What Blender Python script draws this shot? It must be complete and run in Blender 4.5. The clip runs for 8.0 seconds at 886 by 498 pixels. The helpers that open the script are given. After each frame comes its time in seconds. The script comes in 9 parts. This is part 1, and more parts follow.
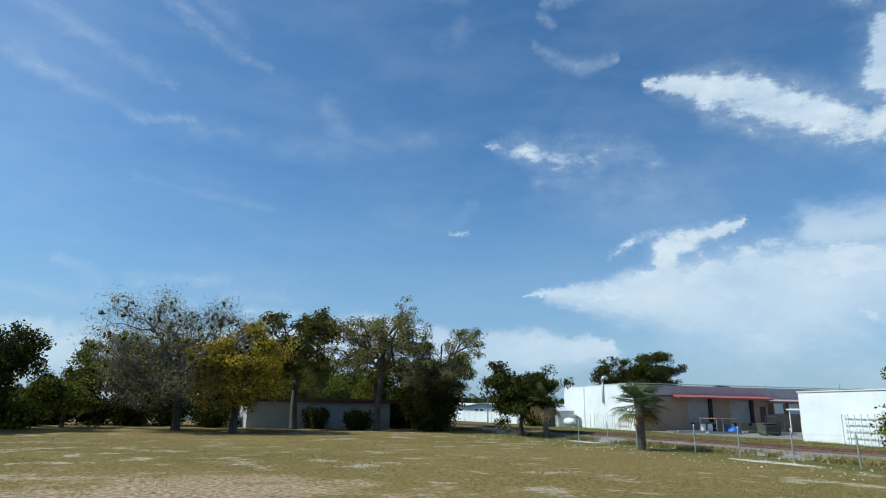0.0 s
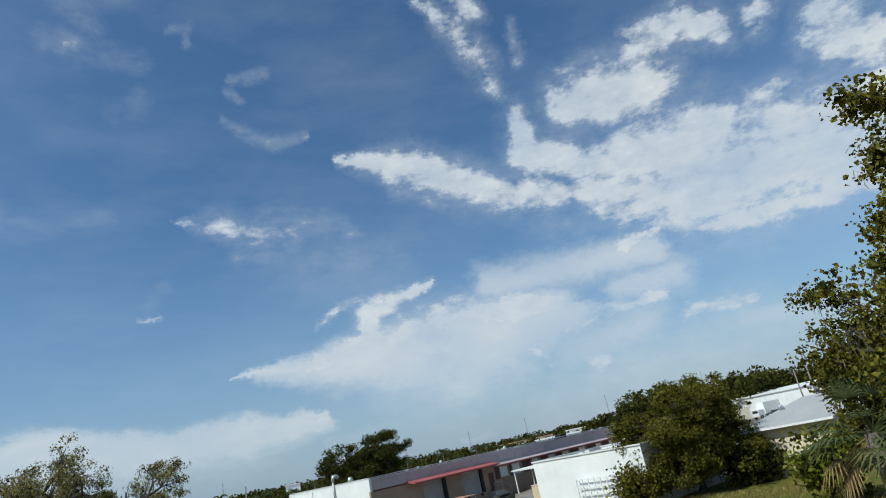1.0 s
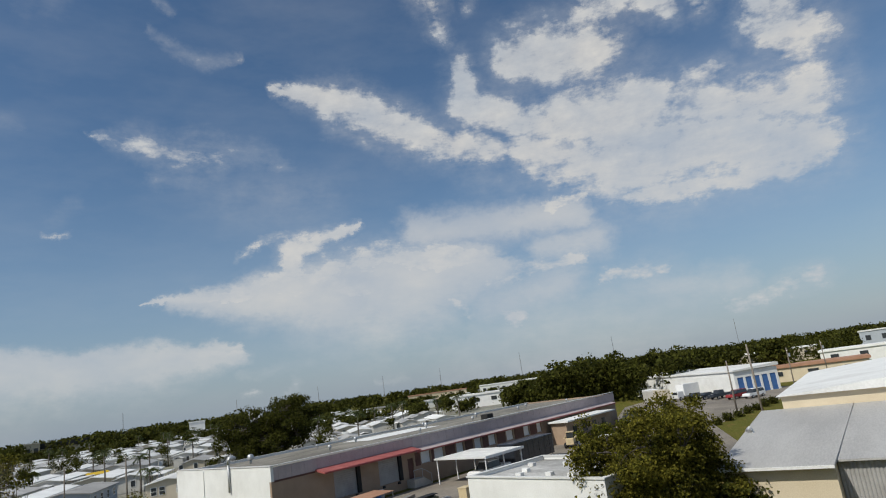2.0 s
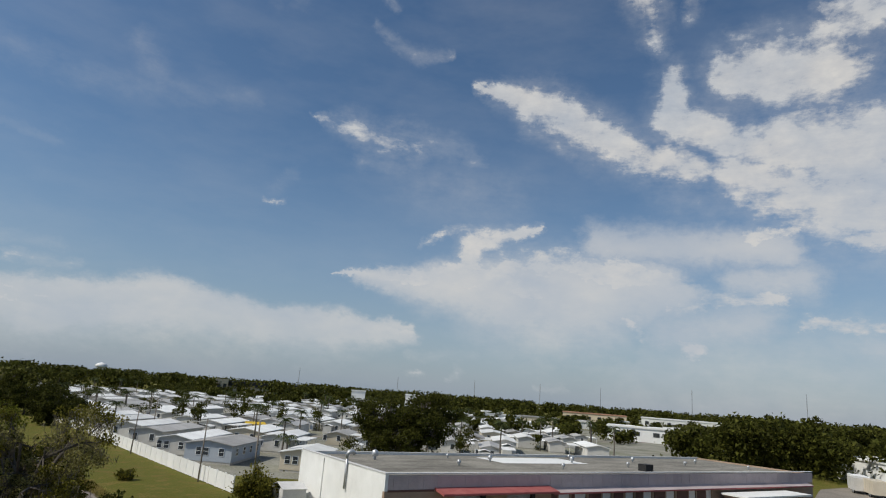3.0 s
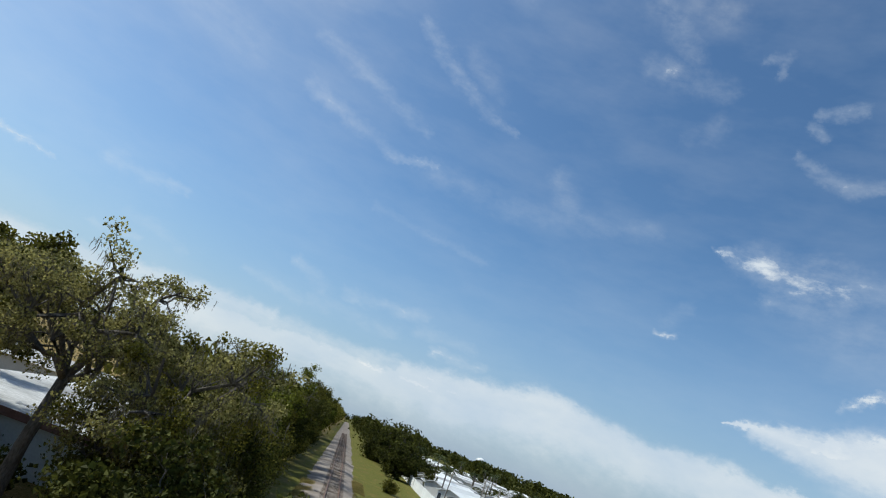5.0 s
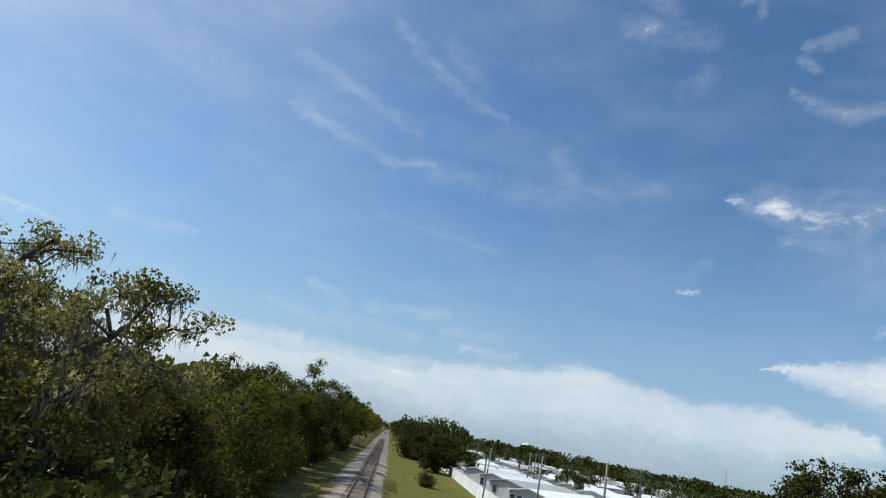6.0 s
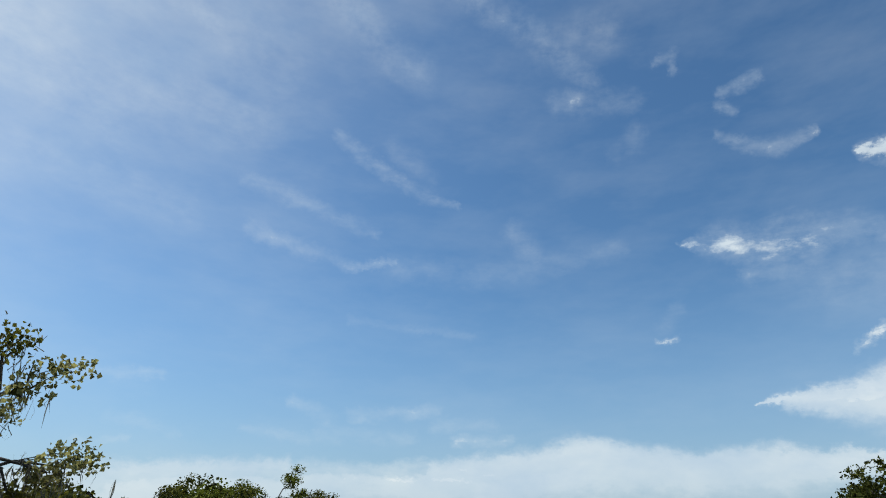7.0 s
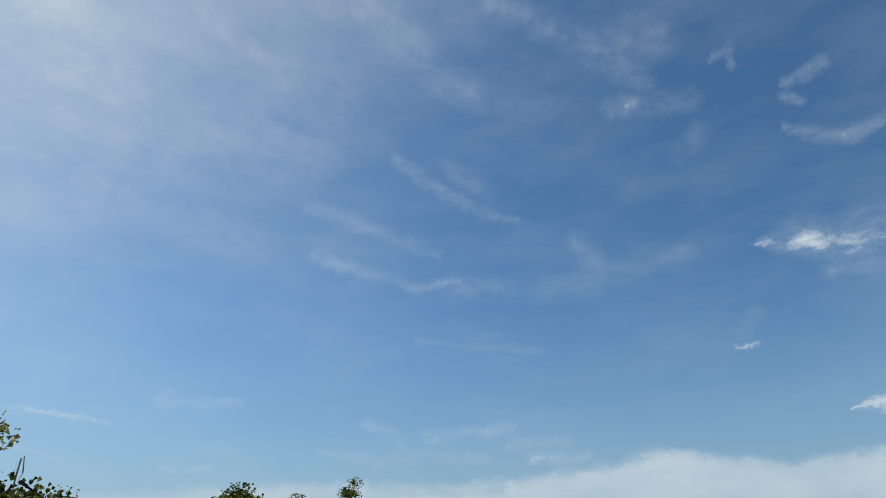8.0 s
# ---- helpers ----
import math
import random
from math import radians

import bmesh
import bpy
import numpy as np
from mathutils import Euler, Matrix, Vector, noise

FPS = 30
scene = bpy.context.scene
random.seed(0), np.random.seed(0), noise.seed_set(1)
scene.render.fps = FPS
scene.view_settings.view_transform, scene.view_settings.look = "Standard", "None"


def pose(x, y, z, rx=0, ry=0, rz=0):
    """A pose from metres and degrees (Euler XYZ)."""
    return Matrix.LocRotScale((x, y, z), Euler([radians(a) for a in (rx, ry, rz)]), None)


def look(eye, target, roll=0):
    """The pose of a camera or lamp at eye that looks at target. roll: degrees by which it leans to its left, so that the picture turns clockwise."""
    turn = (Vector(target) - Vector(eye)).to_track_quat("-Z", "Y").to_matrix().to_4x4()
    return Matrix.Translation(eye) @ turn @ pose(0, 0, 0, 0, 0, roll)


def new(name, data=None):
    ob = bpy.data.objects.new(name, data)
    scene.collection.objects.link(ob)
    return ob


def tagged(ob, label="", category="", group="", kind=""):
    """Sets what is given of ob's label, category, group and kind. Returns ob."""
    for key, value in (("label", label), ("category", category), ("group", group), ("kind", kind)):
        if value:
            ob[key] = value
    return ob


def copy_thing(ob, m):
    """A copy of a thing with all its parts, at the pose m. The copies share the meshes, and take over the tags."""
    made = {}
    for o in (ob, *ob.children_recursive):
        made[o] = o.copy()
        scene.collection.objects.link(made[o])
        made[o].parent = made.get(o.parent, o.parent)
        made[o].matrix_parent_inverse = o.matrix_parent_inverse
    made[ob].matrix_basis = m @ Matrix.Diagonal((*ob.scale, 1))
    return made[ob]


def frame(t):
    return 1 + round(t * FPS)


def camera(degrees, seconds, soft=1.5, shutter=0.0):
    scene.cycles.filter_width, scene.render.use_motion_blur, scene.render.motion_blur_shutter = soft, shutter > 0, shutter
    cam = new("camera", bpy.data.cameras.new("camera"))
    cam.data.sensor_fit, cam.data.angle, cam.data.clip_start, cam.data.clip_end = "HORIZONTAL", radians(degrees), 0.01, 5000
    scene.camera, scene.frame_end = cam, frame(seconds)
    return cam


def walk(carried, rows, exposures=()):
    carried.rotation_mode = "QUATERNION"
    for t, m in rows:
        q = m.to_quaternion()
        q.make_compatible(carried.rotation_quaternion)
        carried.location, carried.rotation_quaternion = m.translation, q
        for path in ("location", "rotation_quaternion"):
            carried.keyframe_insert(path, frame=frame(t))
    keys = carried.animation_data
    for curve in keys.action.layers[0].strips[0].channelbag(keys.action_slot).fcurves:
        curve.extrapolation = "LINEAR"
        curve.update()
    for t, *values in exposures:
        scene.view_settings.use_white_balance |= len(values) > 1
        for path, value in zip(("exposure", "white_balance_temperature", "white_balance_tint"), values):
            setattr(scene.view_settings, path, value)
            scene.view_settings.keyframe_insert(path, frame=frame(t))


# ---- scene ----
# ---- camera and path ----
cam = camera(71.0, 8.0, soft=1.1)


def shot(x, y, z, yaw, pitch, lean):
    return pose(x, y, z, 90 + pitch, 0, yaw) @ pose(0, 0, 0, 0, 0, lean)


walk(cam, [
    (0.0, shot(-39.59, -1.67, 2.22, -22.81, 14.38, 0.94)),
    (0.2, shot(-39.05, -0.45, 2.95, -27.80, 16.26, -1.21)),
    (0.5, shot(-38.17, 1.39, 4.03, -36.53, 17.84, -5.45)),
    (1.0, shot(-36.14, 4.58, 5.76, -51.30, 18.38, -12.06)),
    (1.2, shot(-35.00, 5.98, 6.72, -56.41, 17.22, -12.14)),
    (2.3, shot(-26.97, 12.29, 11.36, -56.13, 10.51, -6.80)),
    (2.5, shot(-25.48, 13.17, 11.73, -52.39, 11.05, -3.68)),
    (2.7, shot(-24.00, 14.10, 11.97, -47.73, 12.85, 1.34)),
    (3.0, shot(-21.80, 15.47, 12.23, -40.42, 13.21, 4.42)),
    (3.3, shot(-19.75, 16.58, 12.32, -33.23, 12.92, 8.30)),
    (3.5, shot(-18.30, 17.54, 12.24, -29.27, 12.43, 9.52)),
    (4.0, shot(-13.90, 21.61, 11.47, -17.69, 14.75, 14.07)),
    (4.5, shot(-10.89, 24.70, 9.94, -7.47, 17.07, 20.62)),
    (4.7, shot(-9.68, 25.77, 9.30, -3.84, 17.27, 22.32)),
    (5.8, shot(-5.04, 36.14, 7.57, 0.43, 16.08, 16.00)),
    (6.0, shot(-4.73, 37.18, 7.32, -1.56, 16.47, 11.46)),
    (6.2, shot(-4.57, 38.38, 7.15, -3.34, 16.56, 7.52)),
    (6.5, shot(-4.33, 40.27, 6.86, -4.16, 17.98, 2.43)),
    (7.0, shot(-3.70, 43.70, 6.05, -3.83, 25.16, 0.23)),
    (7.5, shot(-2.90, 46.40, 5.70, 0.36, 26.78, 1.17)),
    (8.0, shot(-2.20, 48.60, 5.50, 2.51, 26.81, -0.81)),
], exposures=[(0.0, -0.2, 5420, -1), (1.0, -0.38, 5850, 2), (2.5, -0.6, 6600, 9), (3.5, -0.45, 6300, 7), (4.5, -0.17, 6000, 4), (6.5, -0.13, 6000, 4), (7.0, -0.18, 5850, 1), (7.5, -0.38, 5800, 0), (8.0, -0.44, 5750, 0)])

# ---- sky, sun ----
SUN_AZ, SUN_EL = -72.0, 48.0
world = bpy.data.worlds.new("sky")
scene.world = world
world.use_nodes = True
wt = world.node_tree
wt.nodes.clear()


def wmath(op, a, b=None, c=None, clamp=False):
    n = wt.nodes.new("ShaderNodeMath")
    n.operation = op
    n.use_clamp = clamp
    for i, v in enumerate((a, b, c)):
        if v is None:
            continue
        if isinstance(v, (int, float)):
            n.inputs[i].default_value = v
        else:
            wt.links.new(v, n.inputs[i])
    return n.outputs[0]


tc = wt.nodes.new("ShaderNodeTexCoord")
sep = wt.nodes.new("ShaderNodeSeparateXYZ")
wt.links.new(tc.outputs["Generated"], sep.inputs[0])
az = wmath("MULTIPLY", wmath("ARCTAN2", sep.outputs[0], sep.outputs[1]), 57.2958)
el = wmath("MULTIPLY", wmath("ARCSINE", sep.outputs[2]), 57.2958)
comb = wt.nodes.new("ShaderNodeCombineXYZ")
wt.links.new(az, comb.inputs[0])
wt.links.new(el, comb.inputs[1])


def sky_noise(scale, detail, stretch, rough=0.6, shift=0.0):
    mp = wt.nodes.new("ShaderNodeMapping")
    mp.inputs["Scale"].default_value = stretch
    mp.inputs["Location"].default_value = (shift, shift * 1.7, 0)
    mp.inputs["Rotation"].default_value = (0, 0, radians(18))
    wt.links.new(comb.outputs[0], mp.inputs[0])
    n = wt.nodes.new("ShaderNodeTexNoise")
    n.inputs["Scale"].default_value = scale
    n.inputs["Detail"].default_value = detail
    n.inputs["Roughness"].default_value = rough
    wt.links.new(mp.outputs[0], n.inputs["Vector"])
    return n


warp = sky_noise(0.34, 7, (0.8, 1.1, 1), 0.66)
vs = wt.nodes.new("ShaderNodeVectorMath")
vs.operation = "SUBTRACT"
wt.links.new(warp.outputs["Color"], vs.inputs[0])
vs.inputs[1].default_value = (0.5, 0.5, 0.5)
vm = wt.nodes.new("ShaderNodeVectorMath")
vm.operation = "MULTIPLY_ADD"
wt.links.new(vs.outputs[0], vm.inputs[0])
vm.inputs[1].default_value = (2.6, 2.0, 0)
wt.links.new(comb.outputs[0], vm.inputs[2])
warp_fine = sky_noise(1.3, 6, (0.8, 1.1, 1), 0.7, 6.1)
vs2 = wt.nodes.new("ShaderNodeVectorMath")
vs2.operation = "SUBTRACT"
wt.links.new(warp_fine.outputs["Color"], vs2.inputs[0])
vs2.inputs[1].default_value = (0.5, 0.5, 0.5)
vm2 = wt.nodes.new("ShaderNodeVectorMath")
vm2.operation = "MULTIPLY_ADD"
wt.links.new(vs2.outputs[0], vm2.inputs[0])
vm2.inputs[1].default_value = (1.5, 1.1, 0)
wt.links.new(vm.outputs[0], vm2.inputs[2])
sky_point = vm2.outputs[0]

# one streak of cloud: how near a direction lies to a line from A to B, with a width
grp = bpy.data.node_groups.new("cloud_streak", "ShaderNodeTree")
for nm, ty in (("P", "NodeSocketVector"), ("A", "NodeSocketVector"), ("AB", "NodeSocketVector"), ("Inv", "NodeSocketFloat"),
               ("W0", "NodeSocketFloat"), ("DW", "NodeSocketFloat"), ("Below", "NodeSocketFloat"), ("D", "NodeSocketFloat"), ("Last", "NodeSocketFloat")):
    grp.interface.new_socket(nm, in_out="INPUT", socket_type=ty)
grp.interface.new_socket("Out", in_out="OUTPUT", socket_type="NodeSocketFloat")
grp.interface.new_socket("Next", in_out="OUTPUT", socket_type="NodeSocketVector")
gi, go = grp.nodes.new("NodeGroupInput"), grp.nodes.new("NodeGroupOutput")


def gvec(op, a, b):
    n = grp.nodes.new("ShaderNodeVectorMath")
    n.operation = op
    grp.links.new(a, n.inputs[0])
    grp.links.new(b, n.inputs["Scale"] if op == "SCALE" else n.inputs[1])
    return n


def gmath(op, a, b=None, c=None, clamp=False):
    n = grp.nodes.new("ShaderNodeMath")
    n.operation = op
    n.use_clamp = clamp
    for i, v in enumerate((a, b, c)):
        if v is None:
            continue
        if isinstance(v, (int, float)):
            n.inputs[i].default_value = v
        else:
            grp.links.new(v, n.inputs[i])
    return n.outputs[0]


ap = gvec("SUBTRACT", gi.outputs["P"], gi.outputs["A"]).outputs[0]
hh = gmath("MULTIPLY", gvec("DOT_PRODUCT", ap, gi.outputs["AB"]).outputs["Value"], gi.outputs["Inv"], clamp=True)
foot = gvec("SCALE", gi.outputs["AB"], hh).outputs[0]
gap = grp.nodes.new("ShaderNodeVectorMath")
gap.operation = "DISTANCE"
grp.links.new(ap, gap.inputs[0])
grp.links.new(foot, gap.inputs[1])
wd = gmath("MULTIPLY_ADD", hh, gi.outputs["DW"], gi.outputs["W0"])
# a soft underside: the streak is wider below its line
lower = grp.nodes.new("ShaderNodeVectorMath")
lower.operation = "DOT_PRODUCT"
grp.links.new(gvec("SUBTRACT", foot, ap).outputs[0], lower.inputs[0])
lower.inputs[1].default_value = (0, 1.2, 0)
under = gmath("ADD", lower.outputs["Value"], 0.0, clamp=True)
wd = gmath("MULTIPLY", wd, gmath("MULTIPLY_ADD", under, gi.outputs["Below"], 1.0))
fall = gmath("SUBTRACT", 1.0, gmath("DIVIDE", gap.outputs["Value"], wd), clamp=True)
fall = gmath("MULTIPLY", gmath("MULTIPLY", fall, fall), gmath("MULTIPLY_ADD", fall, -2.0, 3.0))
total = gmath("MAXIMUM", gmath("MULTIPLY", fall, gi.outputs["D"]), gi.outputs["Last"])
grp.links.new(total, go.inputs[0])
# the next streak waits for this one, so that the list is worked off one by one
tiny = grp.nodes.new("ShaderNodeVectorMath")
tiny.operation = "MULTIPLY_ADD"
grp.links.new(total, tiny.inputs[0])
tiny.inputs[1].default_value = (1e-6, 1e-6, 0)
grp.links.new(gi.outputs["P"], tiny.inputs[2])
grp.links.new(tiny.outputs[0], go.inputs[1])

# ragged heaps and streaks, and the smooth sheets of the far banks
ragged_sum, sheet_sum, last_point = [None], [None], [sky_point]


def cloud(a0, e0, a1, e1, w0, w1, dens, below=0.0, sheet=False):
    """A streak from one azimuth and elevation to another, with half widths in degrees."""
    n = wt.nodes.new("ShaderNodeGroup")
    n.node_tree = grp
    k = 2.3 if dens < 0.55 else 1.75 if sheet else 2.05
    wt.links.new(last_point[0], n.inputs["P"])
    n.inputs["A"].default_value = (a0, e0, 0)
    n.inputs["AB"].default_value = (a1 - a0, e1 - e0, 0)
    n.inputs["Inv"].default_value = 1 / max(0.01, (a1 - a0) ** 2 + (e1 - e0) ** 2)
    n.inputs["W0"].default_value = w0 * k
    n.inputs["DW"].default_value = (w1 - w0) * k
    n.inputs["Below"].default_value = below
    n.inputs["D"].default_value = dens
    store = sheet_sum if sheet else ragged_sum
    if store[0] is not None:
        wt.links.new(store[0], n.inputs["Last"])
    store[0], last_point[0] = n.outputs[0], n.outputs[1]


# heap cloud with a long arm
cloud(42.8, 27.9, 45.8, 27.3, 0.52, 1.35, 0.95)
cloud(45.8, 27.3, 50.0, 26.2, 1.35, 2.08, 0.95)
cloud(50.0, 26.2, 54.7, 23.7, 2.08, 2.08, 0.95)
cloud(54.7, 23.7, 58.9, 21.6, 2.08, 1.88, 0.95)
cloud(58.9, 21.6, 63.7, 20.6, 1.88, 1.77, 0.95)
cloud(47.6, 24.7, 52.1, 22.2, 0.83, 0.62, 0.50)
cloud(61.4, 28.3, 61.6, 24.8, 1.56, 2.29, 0.92)
cloud(61.6, 24.8, 66.1, 22.8, 2.29, 2.08, 0.92)
cloud(66.1, 22.8, 70.9, 21.4, 2.08, 3.12, 0.92)
cloud(66.3, 28.2, 69.9, 27.5, 2.19, 3.12, 1.00)
cloud(69.9, 27.5, 74.6, 27.1, 3.12, 2.86, 1.00)
cloud(70.1, 21.9, 77.6, 21.3, 3.12, 3.65, 1.00)
cloud(66.5, 20.0, 72.0, 17.7, 2.08, 3.65, 0.95)
cloud(72.0, 17.7, 77.2, 16.7, 3.65, 4.69, 0.95)
cloud(64.3, 25.5, 71.1, 24.2, 2.08, 2.71, 0.95)
cloud(71.1, 24.2, 77.1, 23.9, 2.71, 3.12, 0.95)
cloud(56.4, 34.8, 59.4, 32.8, 1.25, 1.77, 0.80)
cloud(59.4, 32.8, 61.4, 30.1, 1.77, 1.46, 0.80)
cloud(73.6, 30.0, 77.3, 30.6, 1.35, 1.77, 0.80)
cloud(66.9, 30.6, 70.6, 30.8, 0.52, 0.73, 0.50)
cloud(60.3, 18.6, 66.4, 17.2, 1.15, 1.56, 0.36)
cloud(74.3, 19.2, 80.4, 17.5, 3.65, 4.69, 1.00)
cloud(80.4, 17.5, 87.1, 15.4, 4.69, 3.12, 1.00)
cloud(87.1, 15.4, 89.5, 15.2, 3.12, 3.12, 1.00)
cloud(80.9, 20.1, 85.8, 19.3, 2.40, 2.60, 0.95)
cloud(85.8, 19.3, 90.1, 18.5, 2.60, 3.12, 0.95)
cloud(82.1, 22.5, 84.3, 22.4, 1.35, 1.25, 0.75)
cloud(75.4, 14.2, 82.7, 13.3, 1.35, 1.15, 0.90)
cloud(82.7, 13.3, 88.2, 13.4, 1.15, 1.35, 0.90)
cloud(87.6, 25.2, 90.6, 22.5, 1.35, 2.29, 0.90)
cloud(74.1, 31.7, 78.2, 31.0, 1.04, 1.77, 0.85)
cloud(78.2, 31.0, 81.6, 29.0, 1.77, 1.77, 0.85)
cloud(84.2, 28.2, 85.7, 29.4, 1.35, 1.35, 0.80)
cloud(88.6, 26.8, 91.3, 23.4, 1.67, 2.60, 0.90)
# ragged puffs above the heap
cloud(54.0, 39.8, 57.3, 37.3, 0.62, 1.56, 0.74)
cloud(57.3, 37.3, 59.4, 33.9, 1.56, 1.56, 0.74)
cloud(59.4, 33.9, 60.2, 30.9, 1.56, 0.83, 0.74)
cloud(58.0, 39.2, 60.4, 37.8, 1.35, 0.94, 0.72)
cloud(63.5, 36.0, 63.0, 32.9, 0.52, 0.62, 0.50)
cloud(66.5, 30.9, 69.7, 30.8, 0.52, 1.15, 0.60)
# thin body of the anvil cloud
cloud(33.1, 10.1, 40.4, 10.6, 0.52, 1.67, 0.80, 0.9, True)
cloud(40.4, 10.6, 46.8, 10.5, 1.67, 3.12, 0.80, 0.9, True)
cloud(46.8, 10.5, 54.0, 10.9, 3.12, 3.12, 0.80, 0.9, True)
cloud(54.0, 10.9, 60.8, 11.0, 3.12, 2.08, 0.80, 0.9, True)
# anvil cloud
cloud(30.5, 10.0, 35.1, 10.3, 0.16, 0.62, 0.95)
cloud(35.1, 10.3, 39.9, 10.7, 0.62, 1.35, 0.95)
cloud(39.9, 10.7, 44.6, 10.9, 1.35, 2.08, 0.95)
cloud(44.6, 10.9, 49.4, 10.3, 2.08, 2.08, 0.95)
cloud(49.8, 15.7, 46.5, 14.8, 0.31, 0.94, 0.92)
cloud(46.5, 14.8, 43.4, 14.0, 0.94, 1.35, 0.92)
cloud(43.4, 14.0, 43.0, 11.9, 1.35, 1.56, 0.92)
cloud(38.3, 13.5, 40.6, 15.1, 0.26, 0.31, 0.60)
cloud(40.6, 15.1, 43.8, 15.2, 0.31, 0.52, 0.60)
cloud(46.7, 12.1, 51.9, 12.6, 1.77, 1.67, 0.92)
cloud(51.9, 12.6, 56.9, 11.7, 1.67, 1.77, 0.92)
cloud(56.9, 11.7, 61.0, 11.3, 1.77, 1.15, 0.92)
cloud(45.3, 8.9, 50.0, 7.6, 1.25, 1.67, 0.62, 1.6, True)
cloud(50.0, 7.6, 55.0, 7.9, 1.67, 1.56, 0.62, 1.6, True)
cloud(54.9, 14.4, 60.8, 14.0, 2.08, 2.29, 0.70, 0.0, True)
cloud(60.8, 14.0, 66.3, 13.9, 2.29, 2.08, 0.70, 0.0, True)
cloud(66.3, 13.9, 70.1, 13.7, 2.08, 1.77, 0.70, 0.0, True)
cloud(67.6, 14.8, 71.2, 15.2, 1.04, 0.42, 0.85)
cloud(60.8, 8.8, 64.0, 9.4, 0.83, 1.35, 0.85)
cloud(64.0, 9.4, 69.9, 9.6, 1.35, 0.94, 0.85)
cloud(57.2, 8.2, 58.9, 6.1, 0.83, 1.15, 0.74)
cloud(58.9, 6.1, 63.4, 5.2, 1.15, 0.94, 0.74)
cloud(60.7, 6.6, 67.8, 7.8, 2.60, 2.60, 0.60, 0.0, True)
cloud(66.2, 11.0, 71.2, 11.0, 1.56, 2.08, 0.60, 0.0, True)
cloud(71.4, 7.5, 75.2, 7.7, 0.62, 0.83, 0.74)
cloud(59.8, 4.2, 76.1, 5.7, 2.08, 2.60, 0.42, 1.5, True)
cloud(72.2, 7.5, 76.7, 7.3, 0.62, 0.73, 0.72)
cloud(80.8, 3.4, 84.0, 4.0, 1.15, 0.94, 0.66)
cloud(84.0, 4.0, 87.7, 4.4, 0.94, 1.04, 0.66)
cloud(75.2, 5.9, 82.3, 5.1, 1.77, 1.77, 0.50, 0.0, True)
# small clouds low down
cloud(38.4, 1.7, 39.1, 1.8, 0.31, 0.31, 0.60)
cloud(41.6, 1.6, 42.4, 2.1, 0.26, 0.52, 0.62)
cloud(37.9, 3.3, 44.0, 3.6, 0.31, 0.42, 0.42)
cloud(49.5, 1.4, 52.2, 1.4, 0.21, 0.21, 0.42)
# bank of cloud over the horizon
cloud(3.1, 5.4, 7.3, 5.9, 0.83, 1.04, 0.68, 0.6, True)
cloud(7.3, 5.9, 10.7, 6.2, 1.04, 1.04, 0.68, 0.6, True)
cloud(10.7, 6.2, 15.1, 7.1, 1.04, 1.04, 0.68, 0.6, True)
cloud(15.1, 7.1, 18.2, 7.1, 1.04, 0.94, 0.68, 0.6, True)
cloud(18.2, 7.1, 23.0, 6.0, 0.94, 0.83, 0.68, 0.6, True)
cloud(23.0, 6.0, 29.4, 6.1, 0.83, 0.73, 0.68, 0.6, True)
cloud(29.4, 6.1, 34.0, 5.8, 0.73, 0.62, 0.68, 0.6, True)
cloud(34.0, 5.8, 38.5, 5.4, 0.62, 0.31, 0.68, 0.6, True)
cloud(5.1, 5.7, 9.7, 5.1, 0.26, 0.42, 0.80)
cloud(9.7, 5.1, 14.0, 4.5, 0.42, 0.31, 0.80)
cloud(36.6, 5.7, 31.1, 6.1, 0.52, 1.15, 0.68, 0.6, True)
cloud(31.1, 6.1, 25.0, 5.7, 1.15, 1.04, 0.68, 0.6, True)
cloud(25.0, 5.7, 20.5, 6.4, 1.04, 1.15, 0.68, 0.6, True)
cloud(20.5, 6.4, 17.6, 6.3, 1.15, 1.15, 0.68, 0.6, True)
cloud(17.6, 6.3, 13.1, 5.0, 1.15, 0.94, 0.68, 0.6, True)
cloud(13.1, 5.0, 7.1, 4.4, 0.94, 0.94, 0.68, 0.6, True)
cloud(7.1, 4.4, -3.6, 4.7, 0.94, 0.83, 0.64, 0.8, True)
cloud(-3.6, 4.7, -14.2, 4.2, 0.83, 0.94, 0.64, 0.8, True)
cloud(-14.2, 4.2, -22.7, 3.6, 0.94, 1.04, 0.64, 0.8, True)
cloud(-4.6, 4.8, 6.6, 4.7, 0.26, 0.36, 0.80)
cloud(6.6, 4.7, 15.6, 4.0, 0.36, 0.26, 0.80)
cloud(-9.5, 5.9, -16.0, 5.4, 0.83, 0.83, 0.60, 0.8, True)
cloud(-16.0, 5.4, -24.3, 4.7, 0.83, 0.94, 0.60, 0.8, True)
cloud(-24.3, 4.7, -34.3, 3.8, 0.94, 1.04, 0.60, 0.8, True)
cloud(27.4, 6.2, 32.0, 6.3, 0.62, 0.83, 0.66, 2.0, True)
cloud(32.0, 6.3, 38.4, 5.9, 0.83, 0.31, 0.66, 2.0, True)
cloud(21.7, 5.1, 11.5, 5.8, 0.83, 0.73, 0.50, 2.0, True)
cloud(11.5, 5.8, -8.9, 5.2, 0.73, 1.04, 0.50, 2.0, True)
cloud(-8.9, 5.2, -15.8, 4.6, 1.04, 1.04, 0.50, 2.0, True)
